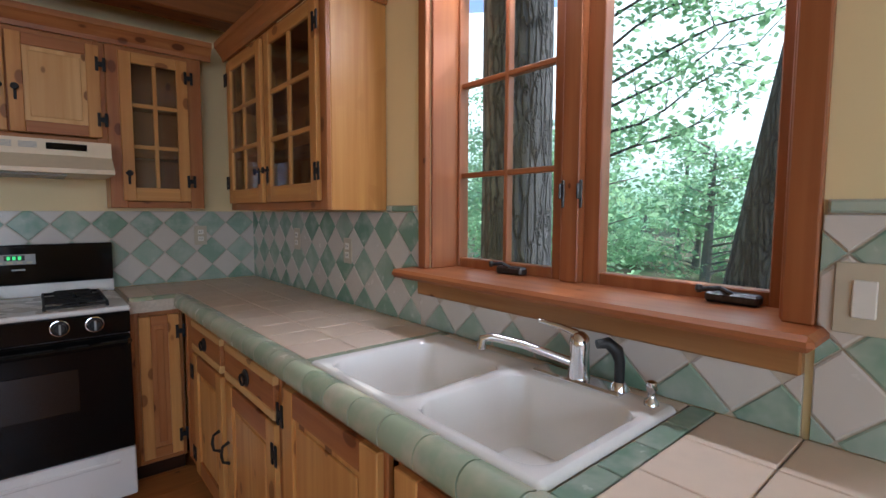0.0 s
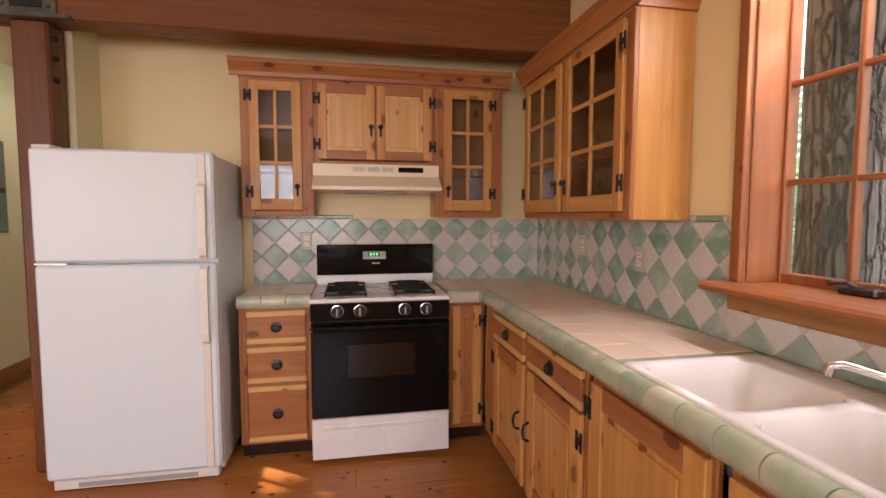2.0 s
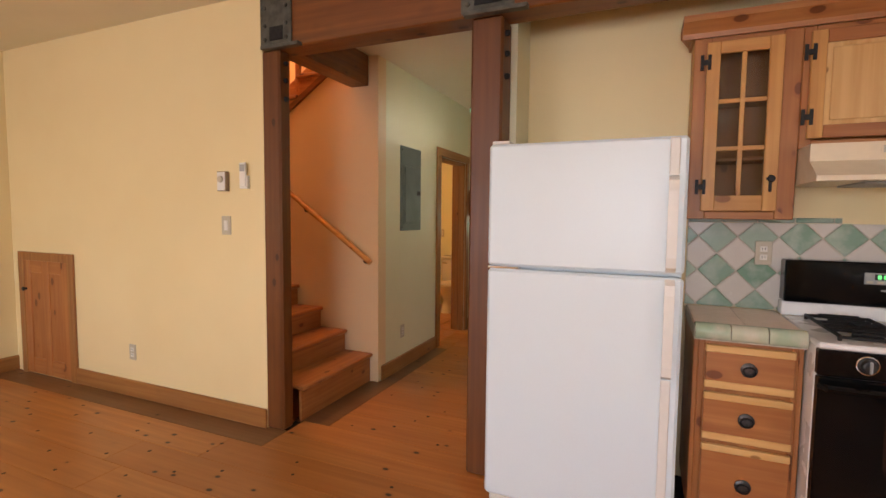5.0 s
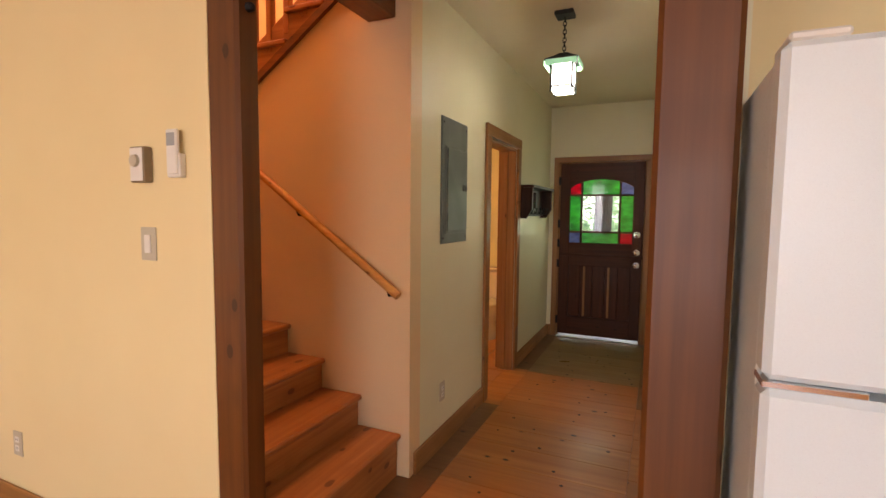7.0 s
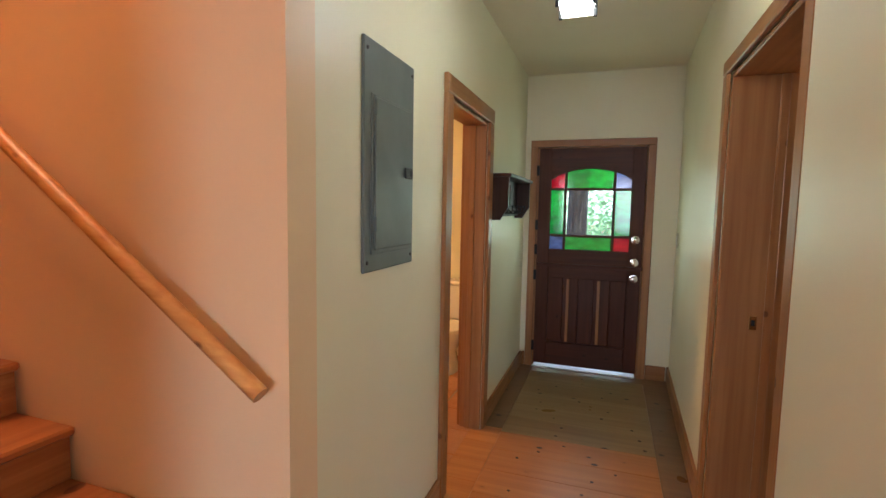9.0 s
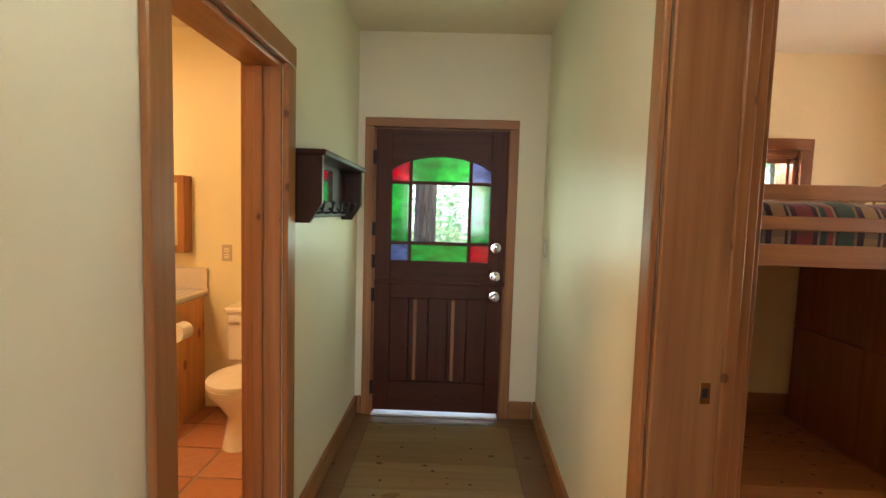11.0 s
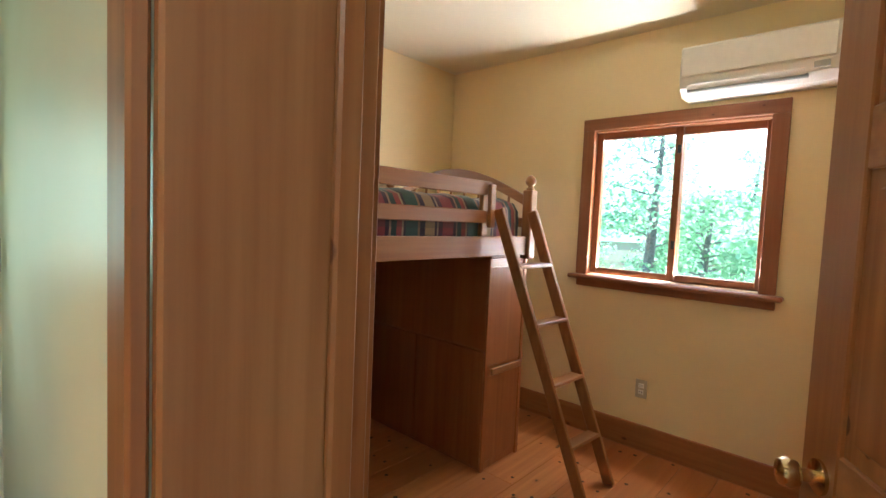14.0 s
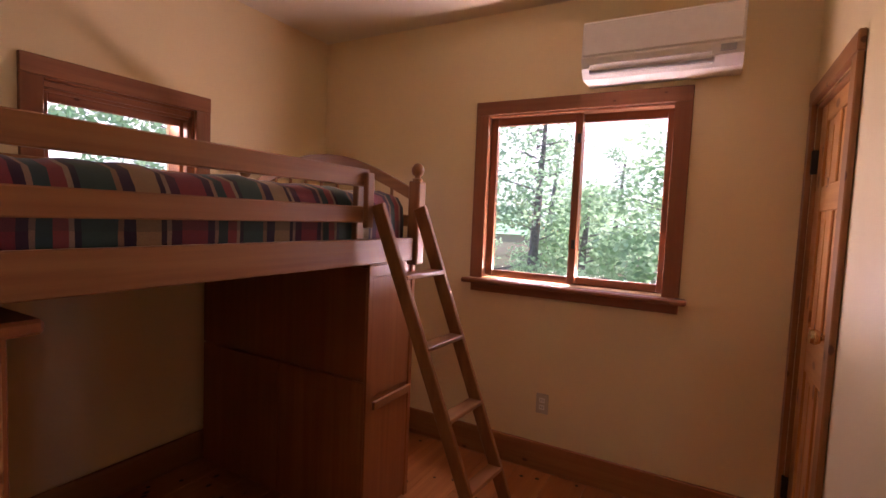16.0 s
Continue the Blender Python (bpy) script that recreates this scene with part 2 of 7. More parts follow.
def clear_glass(name, colour=(1, 1, 1), rough=0.0, solid=True):
    n = Nodes(name)
    if solid:
        n.b.inputs["Transmission Weight"].default_value = 1.0
        n.b.inputs["IOR"].default_value = 1.45
        wob = n.noise(n.coords(), 9, 2)
        n.bump(wob, 0.05, 0.002)
        return n.set(colour, rough)
    tr = n.t.nodes.new("ShaderNodeBsdfTransparent")
    tr.inputs[0].default_value = (*colour, 1)
    gl = n.add("ShaderNodeBsdfGlossy", Roughness=0.02)
    lw = n.add("ShaderNodeLayerWeight", Blend=0.5)
    fr = n.math("ADD", n.math("MULTIPLY", n.math("POWER", lw.outputs["Facing"], 5.0), 0.9), 0.035)
    mx = n.t.nodes.new("ShaderNodeMixShader")
    n.link(fr, mx.inputs[0])
    n.link(tr.outputs[0], mx.inputs[1])
    n.link(gl.outputs[0], mx.inputs[2])
    n.link(mx.outputs[0], n.t.nodes["Material Output"].inputs[0])
    return n.mat


GLASS = clear_glass("window_glass", (0.97, 0.99, 0.98), solid=False)
GLASS_CAB = clear_glass("cabinet_glass", (0.80, 0.82, 0.80), solid=False)
MIRROR = plain("mirror", (0.85, 0.86, 0.85), 0.02, 1.0, vary=0.02)


def art_glass(name, colour):
    n = Nodes(name)
    tr = n.t.nodes.new("ShaderNodeBsdfTranslucent")
    th = n.t.nodes.new("ShaderNodeBsdfTransparent")
    gl = n.add("ShaderNodeBsdfGlossy", Roughness=0.08)
    swirl = n.noise(n.coords((6, 6, 14)), 1.5, 4)
    col = n.mix(n.ramp(swirl, [(0.3, 0), (0.7, 1)]), colour, tuple(c * 0.45 for c in colour))
    n.link(col, tr.inputs[0])
    n.link(col, th.inputs[0])
    a = n.add("ShaderNodeMixShader", Fac=0.6)
    n.link(tr.outputs[0], a.inputs[1])
    n.link(th.outputs[0], a.inputs[2])
    b = n.add("ShaderNodeMixShader", Fac=0.06)
    n.link(a.outputs[0], b.inputs[1])
    n.link(gl.outputs[0], b.inputs[2])
    n.link(b.outputs[0], n.t.nodes["Material Output"].inputs[0])
    return n.mat


GLASS_GREEN = art_glass("green_art_glass", (0.01, 0.66, 0.15))
GLASS_RED = art_glass("red_art_glass", (0.92, 0.005, 0.06))
GLASS_BLUE = art_glass("blue_art_glass", (0.28, 0.34, 0.58))


def glow(name, colour, strength):
    n = Nodes(name)
    n.b.inputs["Emission Color"].default_value = (*colour, 1)
    n.b.inputs["Emission Strength"].default_value = strength
    return n.set(colour, 0.4)


LAMP_GLASS = glow("lantern_glass", (0.92, 1.0, 0.86), 6.0)
LAMP_GREEN = glow("lantern_green_glass", (0.35, 0.8, 0.5), 0.12)
BULB = glow("warm_bulb", (1.0, 0.62, 0.28), 5.0)
DIGITS = glow("green_digits", (0.1, 1.0, 0.25), 0.3)
PENDANT_GLASS = glow("pendant_glass", (1.0, 0.72, 0.36), 2.5)

# ---- mesh helpers ----
BASES = {}


def thing(name, loc, label, category, group="", kind=""):
    ob = new(name)
    ob.location = loc
    ob.empty_display_size = 0.05
    BASES[ob] = Vector(loc)
    return tagged(ob, label, category, group, kind)


def part(name, bm, material, parent=None, label=""):
    """Link a bmesh, built in world coordinates, as one mesh under a thing or a part."""
    base = BASES.get(parent, Vector((0, 0, 0)))
    bm.transform(Matrix.Translation(-base))
    me = bpy.data.meshes.new(name)
    bm.to_mesh(me)
    bm.free()
    me.materials.append(material)
    ob = new(name, me)
    ob.parent = parent
    BASES[ob] = base
    return tagged(ob, label)


def setting(name, bm, material, label="", category=""):
    return tagged(part(name, bm, material), label, category, kind="structure")


def smooth(ob):
    for p in ob.data.polygons:
        p.use_smooth = True
    ob.data.set_sharp_from_angle(angle=radians(50))
    return ob


def box(bm, x0, x1, y0, y1, z0, z1, c=0.0):
    """A box, with its edges chamfered by c."""
    lo, hi = (min(x0, x1), min(y0, y1), min(z0, z1)), (max(x0, x1), max(y0, y1), max(z0, z1))
    c = min(c, 0.45 * min(h - l for l, h in zip(lo, hi)))
    if c <= 0:
        v = [bm.verts.new((hi[0] if i & 1 else lo[0], hi[1] if i & 2 else lo[1], hi[2] if i & 4 else lo[2])) for i in range(8)]
        for f in ((0, 2, 3, 1), (4, 5, 7, 6), (0, 1, 5, 4), (2, 6, 7, 3), (0, 4, 6, 2), (1, 3, 7, 5)):
            bm.faces.new([v[i] for i in f])
        return bm
    v = {}
    for i in range(8):
        s = (1 if i & 1 else -1, 1 if i & 2 else -1, 1 if i & 4 else -1)
        corner = [hi[k] if s[k] > 0 else lo[k] for k in range(3)]
        for k in range(3):
            p = [corner[j] - (s[j] * c if j != k else 0) for j in range(3)]
            v[i, k] = bm.verts.new(p)
    for k in range(3):
        a, b = [j for j in range(3) if j != k]
        for side in (0, 1):
            idx = [side << k | 0, side << k | 1 << a, side << k | 1 << a | 1 << b, side << k | 1 << b]
            f = [v[i, k] for i in idx]
            flip = (side == 1) == ((b - a) % 3 == 2)
            bm.faces.new(f[::-1] if flip else f)
    for k in range(3):
        a, b = [j for j in range(3) if j != k]
        for sa in (0, 1):
            for sb in (0, 1):
                i0 = sa << a | sb << b
                i1 = i0 | 1 << k
                bm.faces.new([v[i0, a], v[i1, a], v[i1, b], v[i0, b]])
    for i in range(8):
        bm.faces.new([v[i, 0], v[i, 1], v[i, 2]])
    bmesh.ops.recalc_face_normals(bm, faces=bm.faces[-26:])
    return bm


def B(x0, x1, y0, y1, z0, z1, c=0.003):
    return box(bmesh.new(), x0, x1, y0, y1, z0, z1, c)


def tube(bm, p0, p1, r0, r1=None, seg=12, caps=True):
    p0, p1 = Vector(p0), Vector(p1)
    r1 = r0 if r1 is None else r1
    d = (p1 - p0).normalized()
    u = d.orthogonal().normalized()
    w = d.cross(u)
    rings = []
    for p, r in ((p0, r0), (p1, r1)):
        rings.append([bm.verts.new(p + (u * math.cos(a) + w * math.sin(a)) * r) for a in (2 * math.pi * i / seg for i in range(seg))])
    for i in range(seg):
        j = (i + 1) % seg
        bm.faces.new([rings[0][i], rings[0][j], rings[1][j], rings[1][i]])
    if caps:
        bm.faces.new(rings[0][::-1])
        bm.faces.new(rings[1])
    return bm


def T(p0, p1, r0, r1=None, seg=12):
    return tube(bmesh.new(), p0, p1, r0, r1, seg)


def sweep(points, r, seg=10):
    """A round bar bent along points; r may be a list."""
    bm = bmesh.new()
    pts = [Vector(p) for p in points]
    rs = r if isinstance(r, (list, tuple)) else [r] * len(pts)
    u, rings = None, []
    for i, p in enumerate(pts):
        d = (pts[min(i + 1, len(pts) - 1)] - pts[max(i - 1, 0)]).normalized()
        u = d.orthogonal().normalized() if u is None else (u - d * u.dot(d)).normalized()
        w = d.cross(u)
        rings.append([bm.verts.new(p + (u * math.cos(a) + w * math.sin(a)) * rs[i]) for a in (2 * math.pi * k / seg for k in range(seg))])
    for a, b in zip(rings, rings[1:]):
        for i in range(seg):
            j = (i + 1) % seg
            bm.faces.new([a[i], a[j], b[j], b[i]])
    bm.faces.new(rings[0][::-1])
    bm.faces.new(rings[-1])
    return bm


def lathe(centre, axis, profile, seg=20):
    """A turned shape: profile of (distance along the axis, radius)."""
    bm = bmesh.new()
    c, d = Vector(centre), Vector(axis).normalized()
    u = d.orthogonal().normalized()
    w = d.cross(u)
    rings = []
    for h, r in profile:
        rings.append([bm.verts.new(c + d * h + (u * math.cos(a) + w * math.sin(a)) * max(r, 0.0004)) for a in (2 * math.pi * i / seg for i in range(seg))])
    for a, b in zip(rings, rings[1:]):
        for i in range(seg):
            j = (i + 1) % seg
            bm.faces.new([a[i], a[j], b[j], b[i]])
    bm.faces.new(rings[0][::-1])
    bm.faces.new(rings[-1])
    return bm


def prism(points, axis, a, b):
    """A polygon in the plane across an axis, extruded from a to b."""
    bm = bmesh.new()

    def at(p, h):
        q = list(p)
        q.insert("xyz".index(axis), h)
        return q

    lo = [bm.verts.new(at(p, a)) for p in points]
    hi = [bm.verts.new(at(p, b)) for p in points]
    n = len(points)
    bm.faces.new(lo)
    bm.faces.new(hi[::-1])
    for i in range(n):
        j = (i + 1) % n
        bm.faces.new([lo[j], lo[i], hi[i], hi[j]])
    bmesh.ops.recalc_face_normals(bm, faces=bm.faces[:])
    return bm


def wall(name, axis, face, back, u0, u1, z0, z1, material, label, holes=()):
    """A wall across an axis between face and back, from u0 to u1, with rectangular openings (u0, u1, z0, z1)."""
    bm = bmesh.new()
    us = sorted({u0, u1, *[h[0] for h in holes], *[h[1] for h in holes]})
    zs = sorted({z0, z1, *[h[2] for h in holes], *[h[3] for h in holes]})
    for a, b in zip(us, us[1:]):
        for c, d in zip(zs, zs[1:]):
            if any(h[0] <= a and b <= h[1] and h[2] <= c and d <= h[3] for h in holes):
                continue
            if axis == "x":
                box(bm, face, back, a, b, c, d)
            else:
                box(bm, a, b, face, back, c, d)
    bmesh.ops.remove_doubles(bm, verts=bm.verts[:], dist=1e-5)
    seen, drop = {}, []
    for f in bm.faces:
        key = tuple(round(q, 4) for q in f.calc_center_median())
        if key in seen:
            drop += [f, seen[key]]
        seen[key] = f
    bmesh.ops.delete(bm, geom=list(set(drop)), context="FACES")
    return setting(name, bm, material, label, "wall")

# ---- structure: walls, ceilings, openings ----
EAST, NORTH_K, HALL_W, HALL_E = 1.31, 3.16, -2.80, -1.59


def hall_east(y):
    """Face of the hall's east wall, which runs slightly askew."""
    return -1.655 + (y - 2.885) * 0.029


DOOR_S, DOOR_N, DOOR_H = 4.23, 5.115, 2.045
WALL_BACK = -1.355
wall("wall_east", "x", EAST, EAST + 0.18, -3.2, 7.6, 0, 2.8, WALL, "cream plaster house wall with two window openings",
     [(0.235, 1.325, 1.125, 2.26), (5.06, 6.08, 1.075, 2.035)])
wall("wall_kitchen_north", "y", NORTH_K, 3.30, -1.47, EAST, 0, 2.8, WALL, "cream plaster wall behind stove and fridge")
for nm, ya, yb, za, back in (("wall_hall_east", 2.885, 4.10, 0, -1.47), ("wall_door_pier", 4.10, DOOR_S, 0, WALL_BACK), ("wall_hall_bedroom", DOOR_N, 7.10, 0, WALL_BACK),
                             ("wall_over_bedroom_door", DOOR_S, DOOR_N, DOOR_H, WALL_BACK)):
    setting(nm, prism([(hall_east(ya), ya), (back, ya), (back, yb), (hall_east(yb), yb)], "z", za, 2.8), WALL_HALL, "cream plaster hall wall, slightly askew", "wall")
wall("wall_hall_west", "x", HALL_W, -2.94, 3.84, 7.10, 0, 2.8, WALL_HALL, "cream plaster wall with the bathroom doorway", [(4.93, 5.68, 0, 1.98)])
wall("wall_front", "y", 7.10, 7.34, -5.2, WALL_BACK, 0, 2.8, WALL_HALL, "cream plaster front wall with door opening", [(-2.69, -1.78, 0, 1.99)])
wall("wall_bedroom_north", "y", 7.34, 7.60, WALL_BACK, EAST, 0, 2.8, WALL, "cream plaster wall with small high window", [(-0.37, 0.31, 1.45, 1.94)])
wall("wall_bedroom_south_alcove", "y", 4.21, 4.09, -1.335, 0.0, 0, 2.8, WALL, "cream plaster wall behind the open door")
wall("wall_bedroom_return", "x", 0.0, 0.12, 4.09, 4.41, 0, 2.8, WALL, "short cream plaster return")
wall("wall_bedroom_south", "y", 4.53, 4.41, 0.0, EAST, 0, 2.8, WALL, "cream plaster wall with closet door", [(0.60, 1.242, 0, 1.97)])
wall("wall_living_north", "y", 2.70, 2.80, -5.79, -3.0, 0, 2.8, WALL, "cream plaster wall beside the stairs")
wall("wall_living_west", "x", -5.79, -6.2, -3.2, 7.3, 0, 5.0, WALL, "cream plaster outer wall")
wall("wall_living_south", "y", -3.0, -3.2, -6.2, EAST + 0.24, 0, 2.8, WALL, "cream plaster south wall with two window openings",
     [(-1.95, -0.05, 0.85, 2.25), (-5.15, -3.25, 0.85, 2.25)])
wall("wall_bath_south", "y", 4.68, 4.56, -6.05, -2.94, 0, 2.7, WALL, "plain bathroom wall")
wall("wall_bath_west", "x", -5.0, -5.12, 4.68, 7.10, 0, 2.7, WALL, "plain bathroom wall")
wall("wall_closet_back", "y", 3.95, 3.99, -1.47, EAST, 0, 2.7, WALL, "plain closet wall")
# the stair's side wall follows the upper flight
setting("wall_stair", prism([(-6.05, 0), (-2.80, 0), (-2.80, 2.808), (-4.168, 1.907), (-5.2, 1.227), (-6.05, 1.227)], "y", 3.72, 3.84), WALL_STAIR,
        "plaster stair wall cut off along the upper flight", "wall")
wall("wall_stair_upper", "y", 4.60, 4.72, -6.05, -2.80, 2.7, 5.0, WALL_STAIR, "plain upper stair wall")
wall("wall_stair_east", "x", -2.86, -2.74, 2.9, 4.72, 2.76, 5.0, WALL_STAIR, "plain upper stair wall above the hall")
wall("wall_stair_south", "y", 2.92, 2.80, -6.05, -2.74, 2.82, 5.0, WALL_STAIR, "plain upper stair wall")
setting("ceiling_stair", B(-6.05, -2.74, 2.8, 4.72, 5.0, 5.1, 0), CEIL, "plain plaster ceiling above the stairs", "ceiling")
setting("ceiling_living", B(-6.2, EAST, -3.2, 2.80, 2.685, 2.82, 0), CEIL, "cream plaster ceiling", "ceiling")
setting("ceiling_kitchen", B(-1.47, EAST, 2.80, NORTH_K, 2.685, 2.82, 0), CEIL, "cream plaster ceiling strip behind the beam", "ceiling")
setting("ceiling_hall", B(-2.88, -1.40, 2.80, 7.1, 2.61, 2.74, 0), CEIL, "cream plaster hall ceiling", "ceiling")
setting("ceiling_bedroom", B(WALL_BACK, EAST, 4.21, 7.34, 2.61, 2.75, 0), CEIL, "cream plaster bedroom ceiling", "ceiling")
setting("ceiling_bath", B(-5.0, -2.94, 4.68, 7.1, 2.61, 2.7, 0), CEIL, "plain bathroom ceiling", "ceiling")
setting("roof", B(-6.6, 1.9, -3.5, 8.0, 5.12, 5.3, 0), DARKWOOD["x"], "dark roof slab closing the house", "roof")
setting("subfloor", B(-6.2, 1.55, -3.2, 7.6, -0.2, -0.025, 0), SHADOW_GAP, "dark boards under the floor", "floor")

# timber frame
beam = thing("ceiling_beam", (-0.9, 2.79, 2.34), "massive reddish fir beam with knots across the kitchen", "beam")
part("beam", B(-3.02, EAST, 2.70, 2.87, 2.345, 2.70, 0.008), BEAM["x"], beam)
for px0, px1 in ((-3.0, -2.77), (-1.71, -1.44)):
    plate = part("steel_plate", B(px0, px1, 2.688, 2.70, 2.36, 2.68, 0.002), STEEL, beam, "dull grey steel joint plate")
    part("angle_flange", B(px0 + 0.02, px1 + 0.07, 2.66, 2.705, 2.338, 2.358, 0.003), STEEL, beam)
    for bx in (px0 + 0.035, px1 - 0.035):
        for bz in (2.40, 2.48, 2.58, 2.65):
            part("bolt", lathe((bx, 2.688, bz), (0, -1, 0), [(0, 0.013), (0.012, 0.012), (0.015, 0.006)], 8), STEEL, plate)
    part("plate_recess", B(px0 + 0.07, px1 - 0.06, 2.684, 2.69, 2.39, 2.47, 0.002), BLACK_IRON, plate)
head = thing("stair_header_beam", (-2.97, 3.3, 2.38), "reddish fir beam over the foot of the stairs", "beam")
part("beam", B(-3.05, -2.885, 2.87, 3.715, 2.38, 2.76, 0.006), BEAM["y"], head)


def post(name, x0, x1, y0, y1, label):
    p = thing(name, ((x0 + x1) / 2, (y0 + y1) / 2, 0), label, "post")
    part("shaft", B(x0, x1, y0, y1, 0, 2.345, 0.012), POST["z"], p)
    for z in (2.06, 2.17, 2.27):
        part("bolt", lathe((x1, y0 + 0.05, z), (1, 0, 0), [(0, 0.016), (0.016, 0.015), (0.022, 0.008)], 8), BLACK_IRON, p)
    return p


post("timber_post", -3.035, -2.875, 2.703, 2.80, "reddish fir post with knots at the stairs")
post("timber_post", -1.665, -1.50, 2.72, 2.88, "reddish fir post with knots beside the fridge")


def doorway(name, axis, face, back, u0, u1, top, w, t, wood_set, label, inner=True, outer=True):
    """Trim boards round an opening and the lining of its jambs."""
    d = thing(name, ((face + back) / 2, (u0 + u1) / 2, 0) if axis == "x" else ((u0 + u1) / 2, (face + back) / 2, 0), label, "door frame", kind="structure")
    s = 1 if face > back else -1

    def bb(a0, a1, b0, b1, z0, z1, c=0.004):
        return B(a0, a1, b0, b1, z0, z1, c) if axis == "x" else B(b0, b1, a0, a1, z0, z1, c)

    for f, on in ((face, outer), (back, inner)):
        if not on:
            continue
        q = s if f == face else -s
        part("side_trim", bb(f, f + q * t, u0 - w, u0 + 0.004, 0, top), wood_set["z"], d)
        part("side_trim", bb(f, f + q * t, u1 - 0.004, u1 + w, 0, top), wood_set["z"], d)
        part("head_trim", bb(f, f + q * (t + 0.002), u0 - w, u1 + w, top, top + w), wood_set["y" if axis == "x" else "x"], d)
    e = 0.001
    part("jamb", bb(face - s * e, back + s * e, u0, u0 + 0.02, 0, top), wood_set["z"], d)
    part("jamb", bb(face - s * e, back + s * e, u1 - 0.02, u1, 0, top), wood_set["z"], d)
    part("head_jamb", bb(face - s * e, back + s * e, u0 + 0.02, u1 - 0.02, top - 0.02, top), wood_set["y" if axis == "x" else "x"], d)
    m = face + (back - face) * 0.72
    part("door_stop", bb(m, m + 0.035, u1 - 0.034, u1 - 0.02, 0, top - 0.02), wood_set["z"], d)
    return d


doorway("door_frame_1", "x", HALL_W, -2.94, 4.93, 5.68, 1.97, 0.085, 0.022, TRIM, "knotty pine trim round the bathroom doorway")
doorway("door_frame_2", "x", -1.60, WALL_BACK, DOOR_S, DOOR_N, 2.03, 0.06, 0.02, TRIM, "knotty pine trim round the bedroom doorway")
for nm_x, nm_y in ((-1.46, DOOR_N - 0.021), (-2.89, 5.659)):
    sp_ = thing("strike_plate", (nm_x, nm_y, 0.97), "tarnished brass strike plate let into the jamb", "strike plate")
    part("plate", B(nm_x - 0.014, nm_x + 0.014, nm_y - 0.002, nm_y + 0.001, 0.94, 1.0, 0.001), BRASS, sp_)
    part("latch_hole", B(nm_x - 0.007, nm_x + 0.007, nm_y - 0.0026, nm_y - 0.0018, 0.957, 0.983, 0), SHADOW_GAP, sp_)
doorway("door_frame_3", "y", 7.10, 7.30, -2.69, -1.78, 1.985, 0.06, 0.022, TRIM, "knotty pine trim round the front door", inner=False)
doorway("door_frame_4", "y", 4.53, 4.43, 0.60, 1.242, 1.965, 0.065, 0.02, TRIM, "knotty pine trim round the closet door", inner=False)


def baseboard(axis, face, out, u0, u1, h=0.125):
    bm = B(face, face + out * 0.018, u0, u1, 0, h, 0.005) if axis == "x" else B(u0, u1, face, face + out * 0.018, 0, h, 0.005)
    setting("baseboard", bm, TRIM["y" if axis == "x" else "x"], "stained pine baseboard along the wall", "baseboard")


baseboard("y", 2.70, -1, -4.955, -3.0)
baseboard("x", -5.79, 1, -3.0, 2.70)
baseboard("x", HALL_W, 1, 3.76, 4.84)
baseboard("x", HALL_W, 1, 5.77, 7.10)
for ya, yb in ((2.89, DOOR_S - 0.062), (DOOR_N + 0.062, 7.10)):
    setting("baseboard", prism([(hall_east(ya) - 0.018, ya), (hall_east(ya), ya), (hall_east(yb), yb), (hall_east(yb) - 0.018, yb)], "z", 0, 0.125), TRIM["y"],
            "stained pine baseboard along the wall", "baseboard")
baseboard("y", 7.10, -1, -2.78, -2.753)
baseboard("y", 7.10, -1, -1.718, -1.56)
baseboard("x", EAST, -1, 4.55, 7.32, 0.165)
baseboard("y", 7.34, -1, -1.25, EAST, 0.165)
baseboard("y", 4.53, 1, 0.0, 0.55, 0.165)
baseboard("y", 4.21, 1, -0.5, -0.002, 0.165)
baseboard("x", WALL_BACK, 1, DOOR_N + 0.065, 7.32, 0.165)

# ---- stairs ----
stairs = thing("staircase", (-3.9, 3.32, 0), "knotty pine stairs rising beside the plaster wall", "stairs")
NOSE = [-2.845 - 0.2455 * i for i in range(10)]
RISE = 0.172
for i, nx in enumerate(NOSE):
    z = 0.238 + RISE * i
    part("riser", B(nx - 0.045, nx - 0.025, 2.865, 3.712, 0.002 if i == 0 else z - RISE, z - 0.03, 0.002), PINE_RED["y"], stairs)
    part("tread", B(nx - 0.29, nx, 2.865, 3.716, z - 0.03, z, 0.008), PINE_RED["y"], stairs)
setting("stair_landing", B(-6.05, NOSE[-1] - 0.292, 2.865, 3.716, 1.766, 1.958, 0), PINE_RED["y"], "pine stair landing", "landing")
rail = thing("handrail", (-3.5, 3.66, 1.4), "round honey pine handrail on the stair wall", "handrail")
R0, R1 = Vector((-2.833, 3.655, 0.985)), Vector((-5.0, 3.655, 2.50))
smooth(part("bar", T(R0, R1, 0.022, seg=16), PINE["x"], rail))
for k in (0.03, 0.3, 0.55, 0.8):
    p = R0.lerp(R1, k)
    part("bracket", sweep([p + Vector((0, 0, -0.015)), p + Vector((0, 0.02, -0.05)), p + Vector((0, 0.066, -0.055))], 0.007, 8), BLACK_IRON, rail)
# upper flight's closed string and balusters
up = thing("upper_balustrade", (-4.0, 3.78, 2.1), "reddish pine string board with square balusters", "balustrade")
SL = (2.808 - 1.907) / (4.168 - 2.80)


def slope(x):
    return 1.907 + SL * (x + 4.168)


